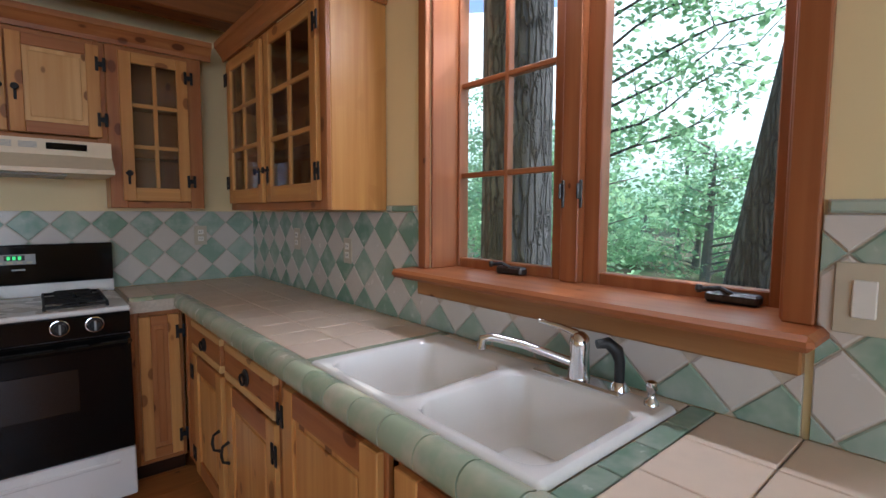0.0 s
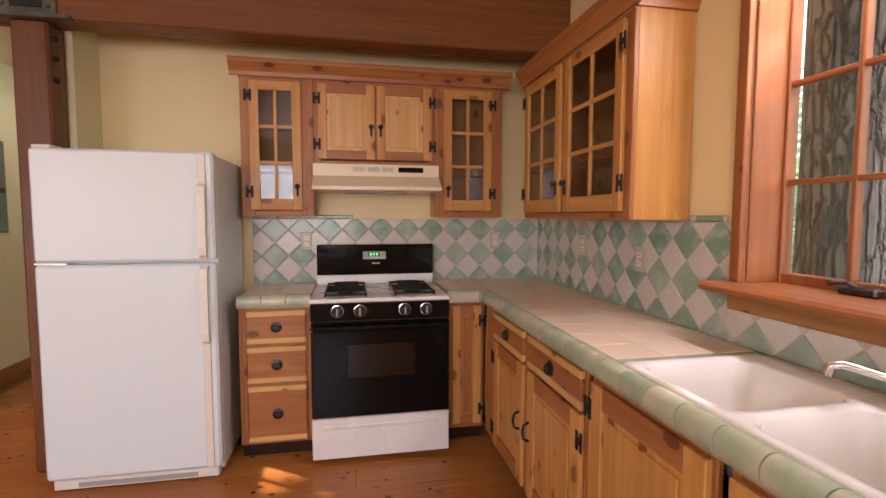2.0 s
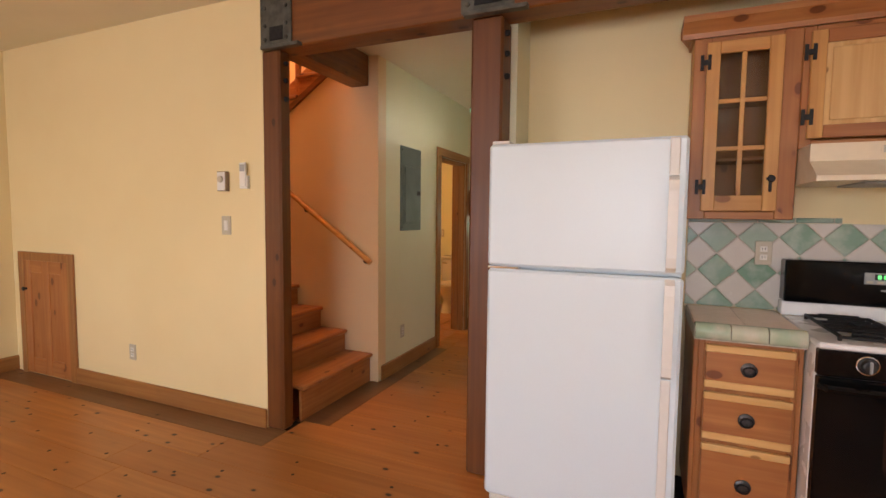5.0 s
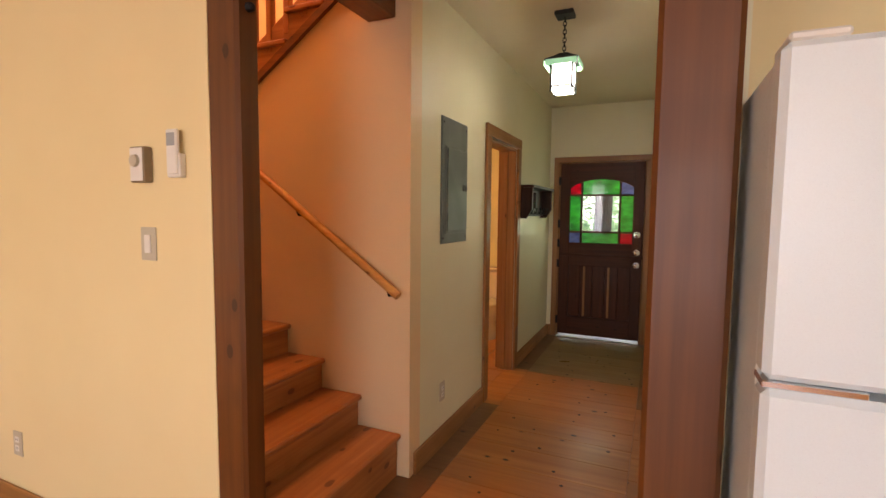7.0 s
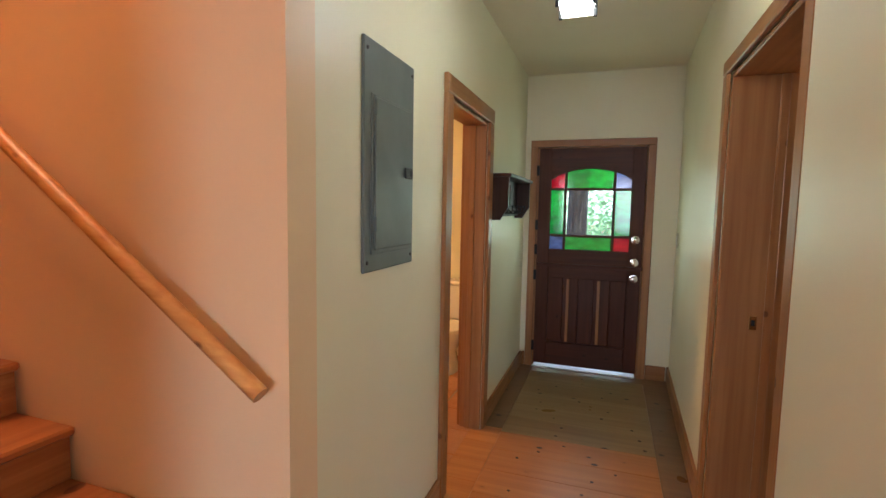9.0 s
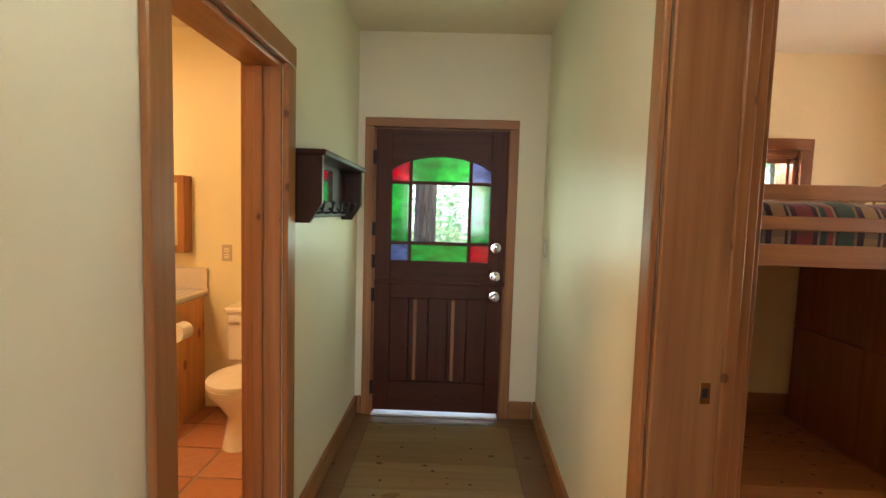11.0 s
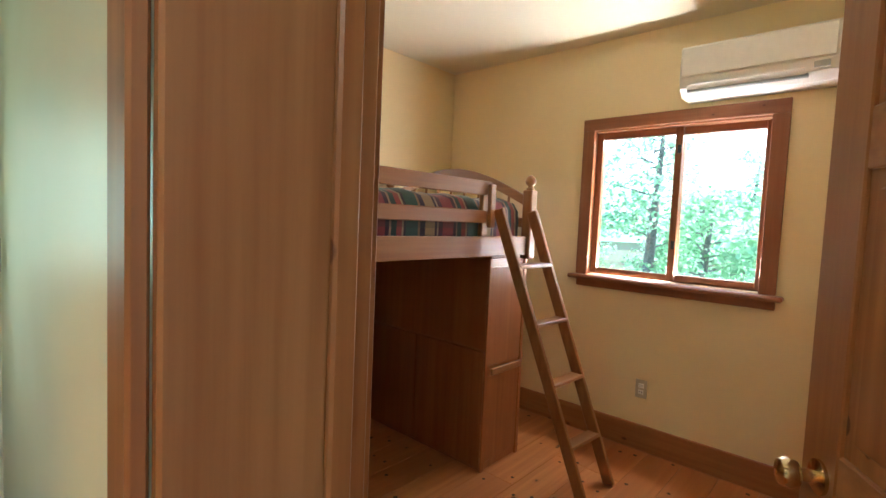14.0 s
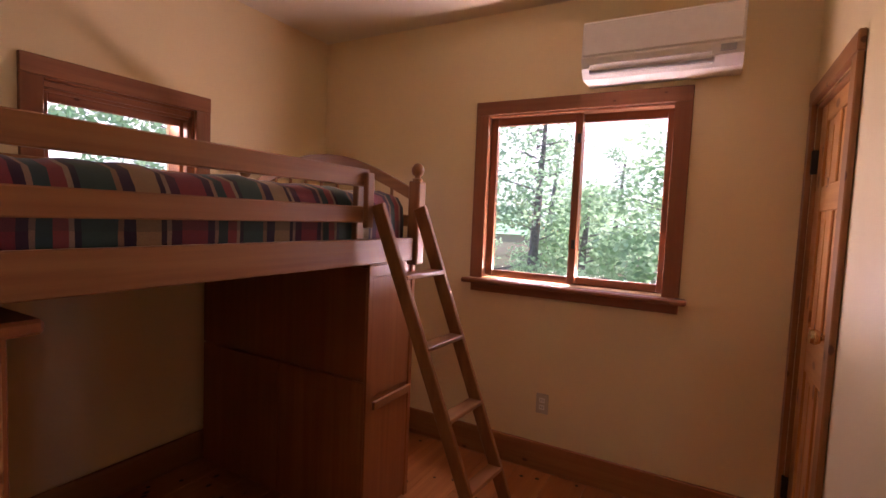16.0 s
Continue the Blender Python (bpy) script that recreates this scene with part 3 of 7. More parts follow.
part("skirt_trim", prism([(-5.2, slope(-5.2)), (-2.87, slope(-2.87)), (-2.87, slope(-2.87) + 0.05), (-5.2, slope(-5.2) + 0.05)], "y", 3.695, 3.72), BEAM["x"], up)
part("string_board", prism([(-5.2, slope(-5.2) + 0.004), (-2.87, slope(-2.87) + 0.004), (-2.87, slope(-2.87) + 0.24), (-5.2, slope(-5.2) + 0.24)], "y", 3.724, 3.76), PINE_RED["x"], up)
for i in range(15):
    x = -4.75 + 0.128 * i
    part("baluster", B(x - 0.02, x + 0.02, 3.72, 3.76, slope(x) + 0.12, slope(x) + 1.0, 0.003), PINE_RED["z"], up)
    if i % 2 == 0:
        part("tread_end", B(x - 0.13, x + 0.14, 3.70, 3.79, slope(x) + 0.145, slope(x) + 0.175, 0.006), PINE_RED["x"], up)
part("top_rail", prism([(-5.2, slope(-5.2) + 1.0), (-2.87, slope(-2.87) + 1.0), (-2.87, slope(-2.87) + 1.06), (-5.2, slope(-5.2) + 1.06)], "y", 3.71, 3.77), PINE["x"], up)


# ---- windows ----
def pane(name, bm, mat, parent):
    ob = part(name, bm, mat, parent)
    ob.visible_shadow = False
    return ob


W1 = thing("window_1", (1.40, 0.78, 1.12), "cedar casement pair over the sink, one sash divided into panes", "window", kind="structure")
Z0, Z1 = 1.14, 2.20
part("side_trim", B(1.285, 1.309, 1.322, 1.365, 1.142, 2.30), WINDOW_WOOD["z"], W1)
part("side_trim", B(1.285, 1.309, 0.187, 0.238, 1.142, 2.30), WINDOW_WOOD["z"], W1)
part("head_trim", B(1.283, 1.309, 0.16, 1.39, 2.24, 2.31), WINDOW_WOOD["y"], W1)
part("reveal", B(1.311, 1.488, 1.312, 1.324, 1.142, 2.258), WINDOW_WOOD["z"], W1)
part("reveal", B(1.311, 1.488, 0.236, 0.248, 1.142, 2.258), WINDOW_WOOD["z"], W1)
part("head_reveal", B(1.311, 1.488, 0.248, 1.312, 2.245, 2.258), WINDOW_WOOD["y"], W1)
part("sill_board", B(1.185, 1.47, 0.165, 1.40, 1.112, 1.142, 0.01), WINDOW_WOOD["y"], W1, "worn reddish cedar sill board")
part("apron", B(1.28, 1.309, 0.20, 1.365, 1.045, 1.112, 0.004), TRIM["y"], W1)
part("mullion", B(1.40, 1.50, 0.765, 0.825, 1.142, 2.245), WINDOW_WOOD["z"], W1)


def sash(y0, y1, gy0, gy1, cols, rows):
    s = part("sash", box(box(B(1.43, 1.475, y0, gy0, Z0, Z1 + 0.045), 1.43, 1.475, gy1, y1, Z0, Z1 + 0.045, 0.003), 1.432, 1.473, gy0, gy1, Z0, 1.176, 0.003), WINDOW_WOOD["z"], W1)
    part("top_rail", B(1.432, 1.473, gy0, gy1, 2.135, Z1 + 0.045), WINDOW_WOOD["y"], s)
    for c in cols:
        part("muntin", B(1.437, 1.467, c - 0.009, c + 0.009, 1.176, 2.135), WINDOW_WOOD["z"], s)
    for r in rows:
        part("muntin", B(1.438, 1.466, gy0, gy1, r - 0.009, r + 0.009), WINDOW_WOOD["y"], s)
    ys = [gy0, *cols, gy1]
    zs = [1.176, *rows, 2.135]
    for a, b in zip(ys, ys[1:]):
        for c, d in zip(zs, zs[1:]):
            pane("pane", B(1.450, 1.454, a, b, c, d, 0), GLASS, s)


sash(0.825, 1.312, 0.876, 1.30, [1.078], [1.482, 1.808])
sash(0.248, 0.765, 0.297, 0.712, [], [])
for y, turn in ((1.02, 1), (0.36, -1)):
    op = thing("casement_operator", (1.42, y, 1.142), "folding bronze casement crank on the sill", "window crank")
    part("housing", B(1.39, 1.428, y - 0.055, y + 0.055, 1.143, 1.168, 0.006), PEWTER, op)
    part("arm", sweep([(1.40, y, 1.165), (1.385, y + 0.02, 1.178), (1.375, y + 0.06, 1.172)], 0.006, 8), PEWTER, op)
    part("knob", lathe((1.375, y + 0.06, 1.165), (0, 0, 1), [(0, 0.006), (0.008, 0.009), (0.018, 0.006)], 10), PEWTER, op)
for y in (0.80, 0.79):
    latch = thing("sash_latch", (1.40, y, 1.4), "small bronze sash latch", "latch")
    part("plate", B(1.394, 1.40, y - 0.015 + (y - 0.795) * 5, y - 0.005 + (y - 0.795) * 5, 1.36, 1.44, 0.002), PEWTER, latch)
    part("lever", B(1.378, 1.394, y - 0.014 + (y - 0.795) * 5, y - 0.006 + (y - 0.795) * 5, 1.385, 1.43, 0.003), PEWTER, latch)

W2 = thing("window_2", (1.36, 5.57, 1.05), "sliding bedroom window in reddish pine trim", "window", kind="structure")
part("side_trim", B(1.288, 1.309, 6.06, 6.14, 1.075, 2.03), WINDOW_BED["z"], W2)
part("side_trim", B(1.288, 1.309, 5.0, 5.08, 1.075, 2.03), WINDOW_BED["z"], W2)
part("head_trim", B(1.286, 1.309, 5.0, 6.14, 2.03, 2.105), WINDOW_BED["y"], W2)
part("sill_board", B(1.235, 1.40, 4.965, 6.175, 1.045, 1.073, 0.008), WINDOW_BED["y"], W2)
part("apron", B(1.286, 1.309, 5.0, 6.13, 0.995, 1.045), WINDOW_BED["y"], W2)
for ya, yb in ((6.068, 6.08), (5.06, 5.072)):
    part("reveal", B(1.312, 1.488, ya, yb, 1.075, 2.033), WINDOW_BED["z"], W2)
part("head_reveal", B(1.312, 1.488, 5.072, 6.068, 2.02, 2.033), WINDOW_BED["y"], W2)
part("sill_reveal", B(1.401, 1.488, 5.072, 6.068, 1.076, 1.088), WINDOW_BED["y"], W2)
for x0, a, b in ((1.355, 5.53, 6.068), (1.385, 5.072, 5.57)):
    s = part("sash", box(B(x0, x0 + 0.028, a, a + 0.042, 1.088, 2.02), x0, x0 + 0.028, b - 0.042, b, 1.088, 2.02, 0.003), WINDOW_BED["z"], W2)
    part("rail", B(x0 + 0.001, x0 + 0.027, a + 0.042, b - 0.042, 1.088, 1.122), WINDOW_BED["y"], s)
    part("rail", B(x0 + 0.001, x0 + 0.027, a + 0.042, b - 0.042, 1.975, 2.02), WINDOW_BED["y"], s)
    pane("pane", B(x0 + 0.012, x0 + 0.016, a + 0.04, b - 0.04, 1.12, 1.977, 0), GLASS, s)
for z in (1.28, 1.86):
    part("latch", B(1.345, 1.356, 5.535, 5.555, z, z + 0.05, 0.002), PEWTER, W2)

W3 = thing("window_3", (-0.03, 7.36, 1.5), "small high bedroom window in reddish pine trim", "window", kind="structure")
part("side_trim", B(-0.447, -0.365, 7.318, 7.339, 1.40, 1.935), WINDOW_BED["z"], W3)
part("side_trim", B(0.305, 0.387, 7.318, 7.339, 1.40, 1.935), WINDOW_BED["z"], W3)
part("head_trim", B(-0.447, 0.387, 7.316, 7.339, 1.935, 2.015), WINDOW_BED["x"], W3)
part("sill_board", B(-0.47, 0.41, 7.27, 7.45, 1.42, 1.448, 0.006), WINDOW_BED["x"], W3)
for xa, xb in ((-0.37, -0.357), (0.297, 0.31)):
    part("reveal", B(xa, xb, 7.342, 7.56, 1.45, 1.938), WINDOW_BED["z"], W3)
part("head_reveal", B(-0.357, 0.297, 7.342, 7.56, 1.925, 1.938), WINDOW_BED["x"], W3)
s3 = part("sash", box(B(-0.357, -0.32, 7.40, 7.43, 1.45, 1.925), 0.26, 0.297, 7.40, 7.43, 1.45, 1.925, 0.003), WINDOW_BED["z"], W3)
part("rail", B(-0.32, 0.26, 7.401, 7.429, 1.85, 1.925), WINDOW_BED["x"], s3)
for k, (y0_, z0_) in enumerate(((7.352, 1.898), (7.372, 1.885))):
    part("head_step", B(-0.356, 0.296, y0_, y0_ + 0.018, z0_, 1.924, 0.002), WINDOW_BED["x"], W3)
part("side_stop", B(0.272, 0.296, 7.352, 7.388, 1.452, 1.87, 0.002), WINDOW_BED["z"], W3)
part("rail", B(-0.32, 0.26, 7.401, 7.429, 1.45, 1.49), WINDOW_BED["x"], s3)
pane("pane", B(-0.322, 0.262, 7.413, 7.417, 1.488, 1.852, 0), GLASS, s3)


# ---- doors ----
fd = thing("door_1", (-2.23, 7.08, 0), "dark brown dutch door with an arched stained glass light", "door", kind="structure")
DY0, DY1 = 7.065, 7.108


def dbox(x0, x1, z0, z1, c=0.003, y0=DY0, y1=DY1):
    return B(x0, x1, y0, y1, z0, z1, c)


up_leaf = part("upper_leaf", dbox(-2.668, -2.562, 0.953, 1.97), MAHOG["z"], fd)
part("stile", dbox(-1.898, -1.792, 0.953, 1.97), MAHOG["z"], up_leaf)
part("rail", dbox(-2.562, -1.898, 0.955, 1.09), MAHOG["x"], up_leaf)
arch = [(-2.562, 1.968), (-2.562, 1.70)]
for i in range(13):
    u = i / 12
    arch.append((-2.562 + 0.664 * u, 1.70 + 0.095 * math.sin(math.pi * u) ** 0.7))
arch += [(-1.898, 1.70), (-1.898, 1.968)]
part("arched_rail", prism([arch[0], *arch[2:-2], arch[-1]], "y", DY0 + 0.001, DY1 - 0.001), MAHOG["x"], up_leaf)
GX, GZ = (-2.562, -2.436, -2.033, -1.898), (1.088, 1.212, 1.618, 1.80)
for i in range(3):
    for j in range(3):
        mat = GLASS if i == j == 1 else GLASS_GREEN if 1 in (i, j) else GLASS_RED if (i, j) in ((0, 2), (2, 0)) else GLASS_BLUE
        pane("pane", B(GX[i], GX[i + 1], 7.086, 7.090, GZ[j], GZ[j + 1], 0), mat, up_leaf)
for x in GX[1:3]:
    part("came", B(x - 0.011, x + 0.011, 7.072, 7.10, GZ[0], GZ[3] - 0.03, 0.002), MAHOG["z"], up_leaf)
for z in GZ[1:3]:
    part("came", B(GX[0], GX[3], 7.073, 7.099, z - 0.011, z + 0.011, 0.002), MAHOG["x"], up_leaf)
part("dutch_shelf", B(-2.668, -1.785, 7.045, 7.066, 0.935, 0.962, 0.004), MAHOG["x"], up_leaf)
low_leaf = part("lower_leaf", dbox(-2.668, -2.56, 0.042, 0.945), MAHOG["z"], fd)
part("stile", dbox(-1.90, -1.797, 0.042, 0.945), MAHOG["z"], low_leaf)
part("rail", dbox(-2.56, -1.90, 0.042, 0.25), MAHOG["x"], low_leaf)
part("rail", dbox(-2.56, -1.90, 0.835, 0.945), MAHOG["x"], low_leaf)
part("backing", B(-2.56, -1.90, 7.10, 7.106, 0.25, 0.835, 0), MAHOG["z"], low_leaf)
for k in range(5):
    a = -2.56 + 0.132 * k
    part("plank", B(a + 0.002, a + 0.13, 7.078, 7.10, 0.25, 0.835, 0.004), MAHOG["z"], low_leaf)
for x in (-2.385, -2.125):
    part("batten", B(x - 0.012, x + 0.012, 7.074, 7.08, 0.26, 0.825, 0.002), TRIM["z"], low_leaf, "paler worn wooden batten")
for z, d in ((1.194, 0.027), (1.0, 0.031), (0.863, 0.031)):
    part("knob", lathe((-1.85, DY0, z), (0, -1, 0), [(0, 0.034), (0.006, 0.034), (0.009, 0.014), (0.03, 0.014), (0.036, d - 0.005), (0.05, d), (0.062, d - 0.008), (0.066, 0.004)], 20), CHROME, fd, "polished nickel knob")
for z in (1.78, 1.30, 1.08, 0.85, 0.2):
    part("hinge", B(-2.69, -2.668, 7.055, 7.075, z - 0.045, z + 0.045, 0.003), BLACK_IRON, fd)
# pale colour helps the daylight gap under the door look bright
part("threshold", B(-2.68, -1.80, 7.06, 7.36, 0.0, 0.012, 0.003), WHITE_PLASTIC, fd, "threshold coloured pale to brighten the gap under the door")


def panel_door(parent, wood_set, m, w, h, t, rows):
    """A six-panel door leaf, built at the origin along x, then set in place by m."""
    bms = []
    st = 0.11

    def add(name, bm, mat):
        bm.transform(m)
        bms.append(part(name, bm, mat, parent))

    add("stile", B(0, st, 0, t, 0, h), wood_set["z"])
    add("stile", B(w - st, w, 0, t, 0, h), wood_set["z"])
    mid = w / 2
    zs = [0, *[z for r in rows for z in r], h]
    for a, b in zip(zs[::2], zs[1::2]):
        add("rail", B(st, w - st, 0.001, t - 0.001, a, b), wood_set["x"])
    for a, b in rows:
        add("mid_stile", B(mid - 0.045, mid + 0.045, 0.001, t - 0.001, a, b), wood_set["z"])
        for x0, x1 in ((st, mid - 0.045), (mid + 0.045, w - st)):
            add("panel", B(x0, x1, 0.009, t - 0.009, a, b, 0.0), wood_set["z"])
            add("raised_field", B(x0 + 0.03, x1 - 0.03, 0.004, t - 0.004, a + 0.03, b - 0.03, 0.004), wood_set["z"])


SIX = [(0.22, 0.85), (1.03, 1.5), (1.6, 1.86)]
cd = thing("door_2", (0.92, 4.5, 0), "six-panel pine closet door, closed", "door", kind="structure")
panel_door(cd, PINE, Matrix.Translation((0.622, 4.48, 0.01)), 0.598, 1.935, 0.035, SIX)
for z in (0.3, 1.72):
    part("hinge", B(1.217, 1.238, 4.512, 4.538, z - 0.05, z + 0.05, 0.003), BLACK_IRON, cd)
KNOB = [(0, 0.03), (0.006, 0.03), (0.009, 0.011), (0.03, 0.011), (0.036, 0.022), (0.05, 0.027), (0.063, 0.022), (0.067, 0.004)]
smooth(part("knob", lathe((0.67, 4.515, 1.08), (0, 1, 0), KNOB, 20), BRASS, cd, "antique brass knob"))
bd = thing("door_3", (-1.25, 4.54, 0), "six-panel pine bedroom door standing open", "door", kind="structure")
M3 = Matrix.Translation((-1.315, 4.29, 0.01)) @ Matrix.Rotation(radians(28.5), 4, "Z")
panel_door(bd, TRIM, M3, 0.80, 2.0, 0.035, SIX)
for s in (0, 1):
    bm = lathe((0.735, 0.035 * s, 0.97), (0, 1 if s else -1, 0), KNOB, 20)
    bm.transform(M3)
    smooth(part("knob", bm, BRASS, bd, "polished brass knob"))
md = thing("door_4", (-5.310, 2.700, 0), "low two-panel pine hatch under the stairs", "door", kind="structure")
part("frame", box(box(B(-5.680, -5.610, 2.678, 2.700, 0, 1.03), -5.010, -4.940, 2.678, 2.700, 0, 1.03, 0.003), -5.610, -5.010, 2.677, 2.699, 0.96, 1.03, 0.003), TRIM["z"], md)
for x0, x1 in ((-5.610, -5.520), (-5.355, -5.265), (-5.100, -5.010)):
    part("stile", B(x0, x1, 2.683, 2.699, 0.01, 0.96), PINE_RED["z"], md)
for z0, z1 in ((0.01, 0.14), (0.86, 0.96)):
    for x0, x1 in ((-5.520, -5.355), (-5.265, -5.100)):
        part("rail", B(x0, x1, 2.684, 2.698, z0, z1), PINE_RED["x"], md)
for x0, x1 in ((-5.520, -5.355), (-5.265, -5.100)):
    part("panel", B(x0, x1, 2.691, 2.699, 0.14, 0.86), PINE_RED["z"], md)
smooth(part("knob", lathe((-5.580, 2.683, 0.72), (0, -1, 0), [(0, 0.01), (0.015, 0.01), (0.022, 0.018), (0.03, 0.014)], 12), BLACK_IRON, md))

# ---- kitchen ----


class Face:
    """Places boxes on a vertical face: u along it, d out of it, z up. axis 'y': the face looks towards -y; 'x': towards -x."""

    def __init__(self, axis, at):
        self.axis, self.at = axis, at

    def box(self, u0, u1, d0, d1, z0, z1, c=0.003):
        a0, a1 = self.at - d0, self.at - d1
        return B(u0, u1, a0, a1, z0, z1, c) if self.axis == "y" else B(a0, a1, u0, u1, z0, z1, c)

    def p(self, u, d, z):
        return (u, self.at - d, z) if self.axis == "y" else (self.at - d, u, z)

    def out(self):
        return (0, -1, 0) if self.axis == "y" else (-1, 0, 0)

    def along(self, w):
        return w["x" if self.axis == "y" else "y"]


def h_hinge(f, u, z, parent):
    bm = f.box(u - 0.022, u - 0.008, 0.021, 0.026, z - 0.034, z + 0.034, 0.001)
    for a in ((u + 0.008, u + 0.022, z - 0.034, z + 0.034), (u - 0.008, u + 0.008, z - 0.012, z + 0.012)):
        b2 = f.box(a[0], a[1], 0.021, 0.026, a[2], a[3], 0.001)
        me = bpy.data.meshes.new("tmp")
        b2.to_mesh(me)
        b2.free()
        bm.from_mesh(me)
        bpy.data.meshes.remove(me)
    part("hinge", bm, BLACK_IRON, parent, "black iron H hinge")


def iron_pull(f, u, z, parent, h=0.085):
    part("handle", sweep([f.p(u, 0.02, z - h / 2), f.p(u, 0.045, z - h / 2 + 0.012), f.p(u, 0.05, z), f.p(u, 0.045, z + h / 2 - 0.012), f.p(u, 0.02, z + h / 2)],
                         [0.007, 0.005, 0.0065, 0.005, 0.007], 8), BLACK_IRON, parent, "black iron pull")


def iron_latch(f, u, z, parent):
    a = part("handle", f.box(u - 0.006, u + 0.006, 0.02, 0.027, z - 0.045, z + 0.03, 0.002), BLACK_IRON, parent, "black iron latch")
    part("knob", lathe(f.p(u, 0.026, z + 0.012), f.out(), [(0, 0.006), (0.012, 0.007), (0.016, 0.016), (0.022, 0.012)], 10), BLACK_IRON, a)
    part("crossbar", f.box(u - 0.016, u + 0.016, 0.02, 0.026, z + 0.008, z + 0.018, 0.002), BLACK_IRON, a)


def round_pull(f, u, z, parent):
    a = part("handle", lathe(f.p(u, 0.02, z), f.out(), [(0, 0.030), (0.004, 0.030), (0.008, 0.022), (0.010, 0.012)], 18), PEWTER, parent, "dark pewter ring pull")
    ring = [f.p(u + 0.022 * math.cos(t), 0.034, z - 0.004 + 0.018 * math.sin(t)) for t in (2 * math.pi * i / 12 for i in range(13))]
    part("ring", sweep(ring, 0.004, 6), BLACK_IRON, a)


def glass_door(f, cab, u0, u1, z0, z1, hinge_side, handle_side):
    d = part("door", f.box(u0, u0 + 0.055, 0, 0.02, z0, z1), PINE["z"], cab)
    part("stile", f.box(u1 - 0.055, u1, 0, 0.02, z0, z1), PINE["z"], d)
    part("rail", f.box(u0 + 0.055, u1 - 0.055, 0.001, 0.019, z0, z0 + 0.07), f.along(PINE), d)
    part("rail", f.box(u0 + 0.055, u1 - 0.055, 0.001, 0.019, z1 - 0.055, z1), f.along(PINE), d)
    g0, g1, h0, h1 = u0 + 0.055, u1 - 0.055, z0 + 0.07, z1 - 0.055
    part("muntin", f.box((g0 + g1) / 2 - 0.01, (g0 + g1) / 2 + 0.01, 0.003, 0.017, h0, h1), PINE["z"], d)
    for k in (1, 2):
        z = h0 + (h1 - h0) * k / 3
        part("muntin", f.box(g0, g1, 0.0035, 0.0165, z - 0.01, z + 0.01), f.along(PINE), d)
    ob = part("glass", f.box(g0 - 0.003, g1 + 0.003, 0.006, 0.009, h0 - 0.003, h1 + 0.003, 0), GLASS_CAB, d)
    ob.visible_shadow = False
    for z in (z0 + 0.11, z1 - 0.09):
        h_hinge(f, u0 - 0.004 if hinge_side < 0 else u1 + 0.004, z, d)
    iron_latch(f, u0 + 0.028 if handle_side < 0 else u1 - 0.028, z0 + 0.13, d)
    return d


def board_door(f, cab, u0, u1, z0, z1, hinge_side, handle, w=0.06, panel=None):
    """A frame-and-panel door."""
    panel = panel or PINE
    d = part("door", f.box(u0, u0 + w, 0, 0.02, z0, z1), PINE["z"], cab)
    part("stile", f.box(u1 - w, u1, 0, 0.02, z0, z1), PINE["z"], d)
    part("rail", f.box(u0 + w, u1 - w, 0.001, 0.019, z0, z0 + w), f.along(PINE_RED), d)
    part("rail", f.box(u0 + w, u1 - w, 0.001, 0.019, z1 - w, z1), f.along(PINE_RED), d)
    part("panel", f.box(u0 + w, u1 - w, 0.002, 0.009, z0 + w, z1 - w, 0), panel["z"], d)
    part("raised_field", f.box(u0 + w + 0.02, u1 - w - 0.02, 0.008, 0.015, z0 + w + 0.02, z1 - w - 0.02, 0.005), panel["z"], d)
    for z in (z0 + 0.09, z1 - 0.09):
        h_hinge(f, u0 - 0.004 if hinge_side < 0 else u1 + 0.004, z, d)
    if handle:
        iron_pull(f, u0 + 0.03 if hinge_side > 0 else u1 - 0.03, handle, d)
    return d


def carcass(f, cab, u0, u1, depth, z0, z1, shelves=(), frame_w=0.045, mids=()):
    t = 0.018
    part("side_panel", f.box(u0, u0 + t, -depth, -0.018, z0, z1), PINE["z"], cab)
    part("side_panel", f.box(u1 - t, u1, -depth, -0.018, z0, z1), PINE["z"], cab)
    part("bottom", f.box(u0 + t, u1 - t, -depth, -0.018, z0 + 0.012, z0 + 0.03), f.along(PINE_RED), cab)
    part("top", f.box(u0 + t, u1 - t, -depth, -0.018, z1 - 0.02, z1), f.along(PINE_RED), cab)
    part("back", f.box(u0 + t, u1 - t, -depth, -depth + 0.008, z0 + 0.03, z1 - 0.02, 0), PINE_RED["z"], cab)
    for s in shelves:
        part("shelf", f.box(u0 + t, u1 - t, -depth + 0.01, -0.03, s, s + 0.018), f.along(PINE_RED), cab)
    part("face_stile", f.box(u0, u0 + frame_w, -0.018, 0, z0, z1), PINE_RED["z"], cab)
    part("face_stile", f.box(u1 - frame_w, u1, -0.018, 0, z0, z1), PINE_RED["z"], cab)
    for m in mids:
        part("face_stile", f.box(m - frame_w / 2, m + frame_w / 2, -0.018, 0, z0 + 0.035, z1 - 0.035), PINE_RED["z"], cab)
    part("face_rail", f.box(u0 + frame_w, u1 - frame_w, -0.017, -0.001, z0, z0 + 0.035), f.along(PINE_RED), cab)
    part("face_rail", f.box(u0 + frame_w, u1 - frame_w, -0.017, -0.001, z1 - 0.035, z1), f.along(PINE_RED), cab)


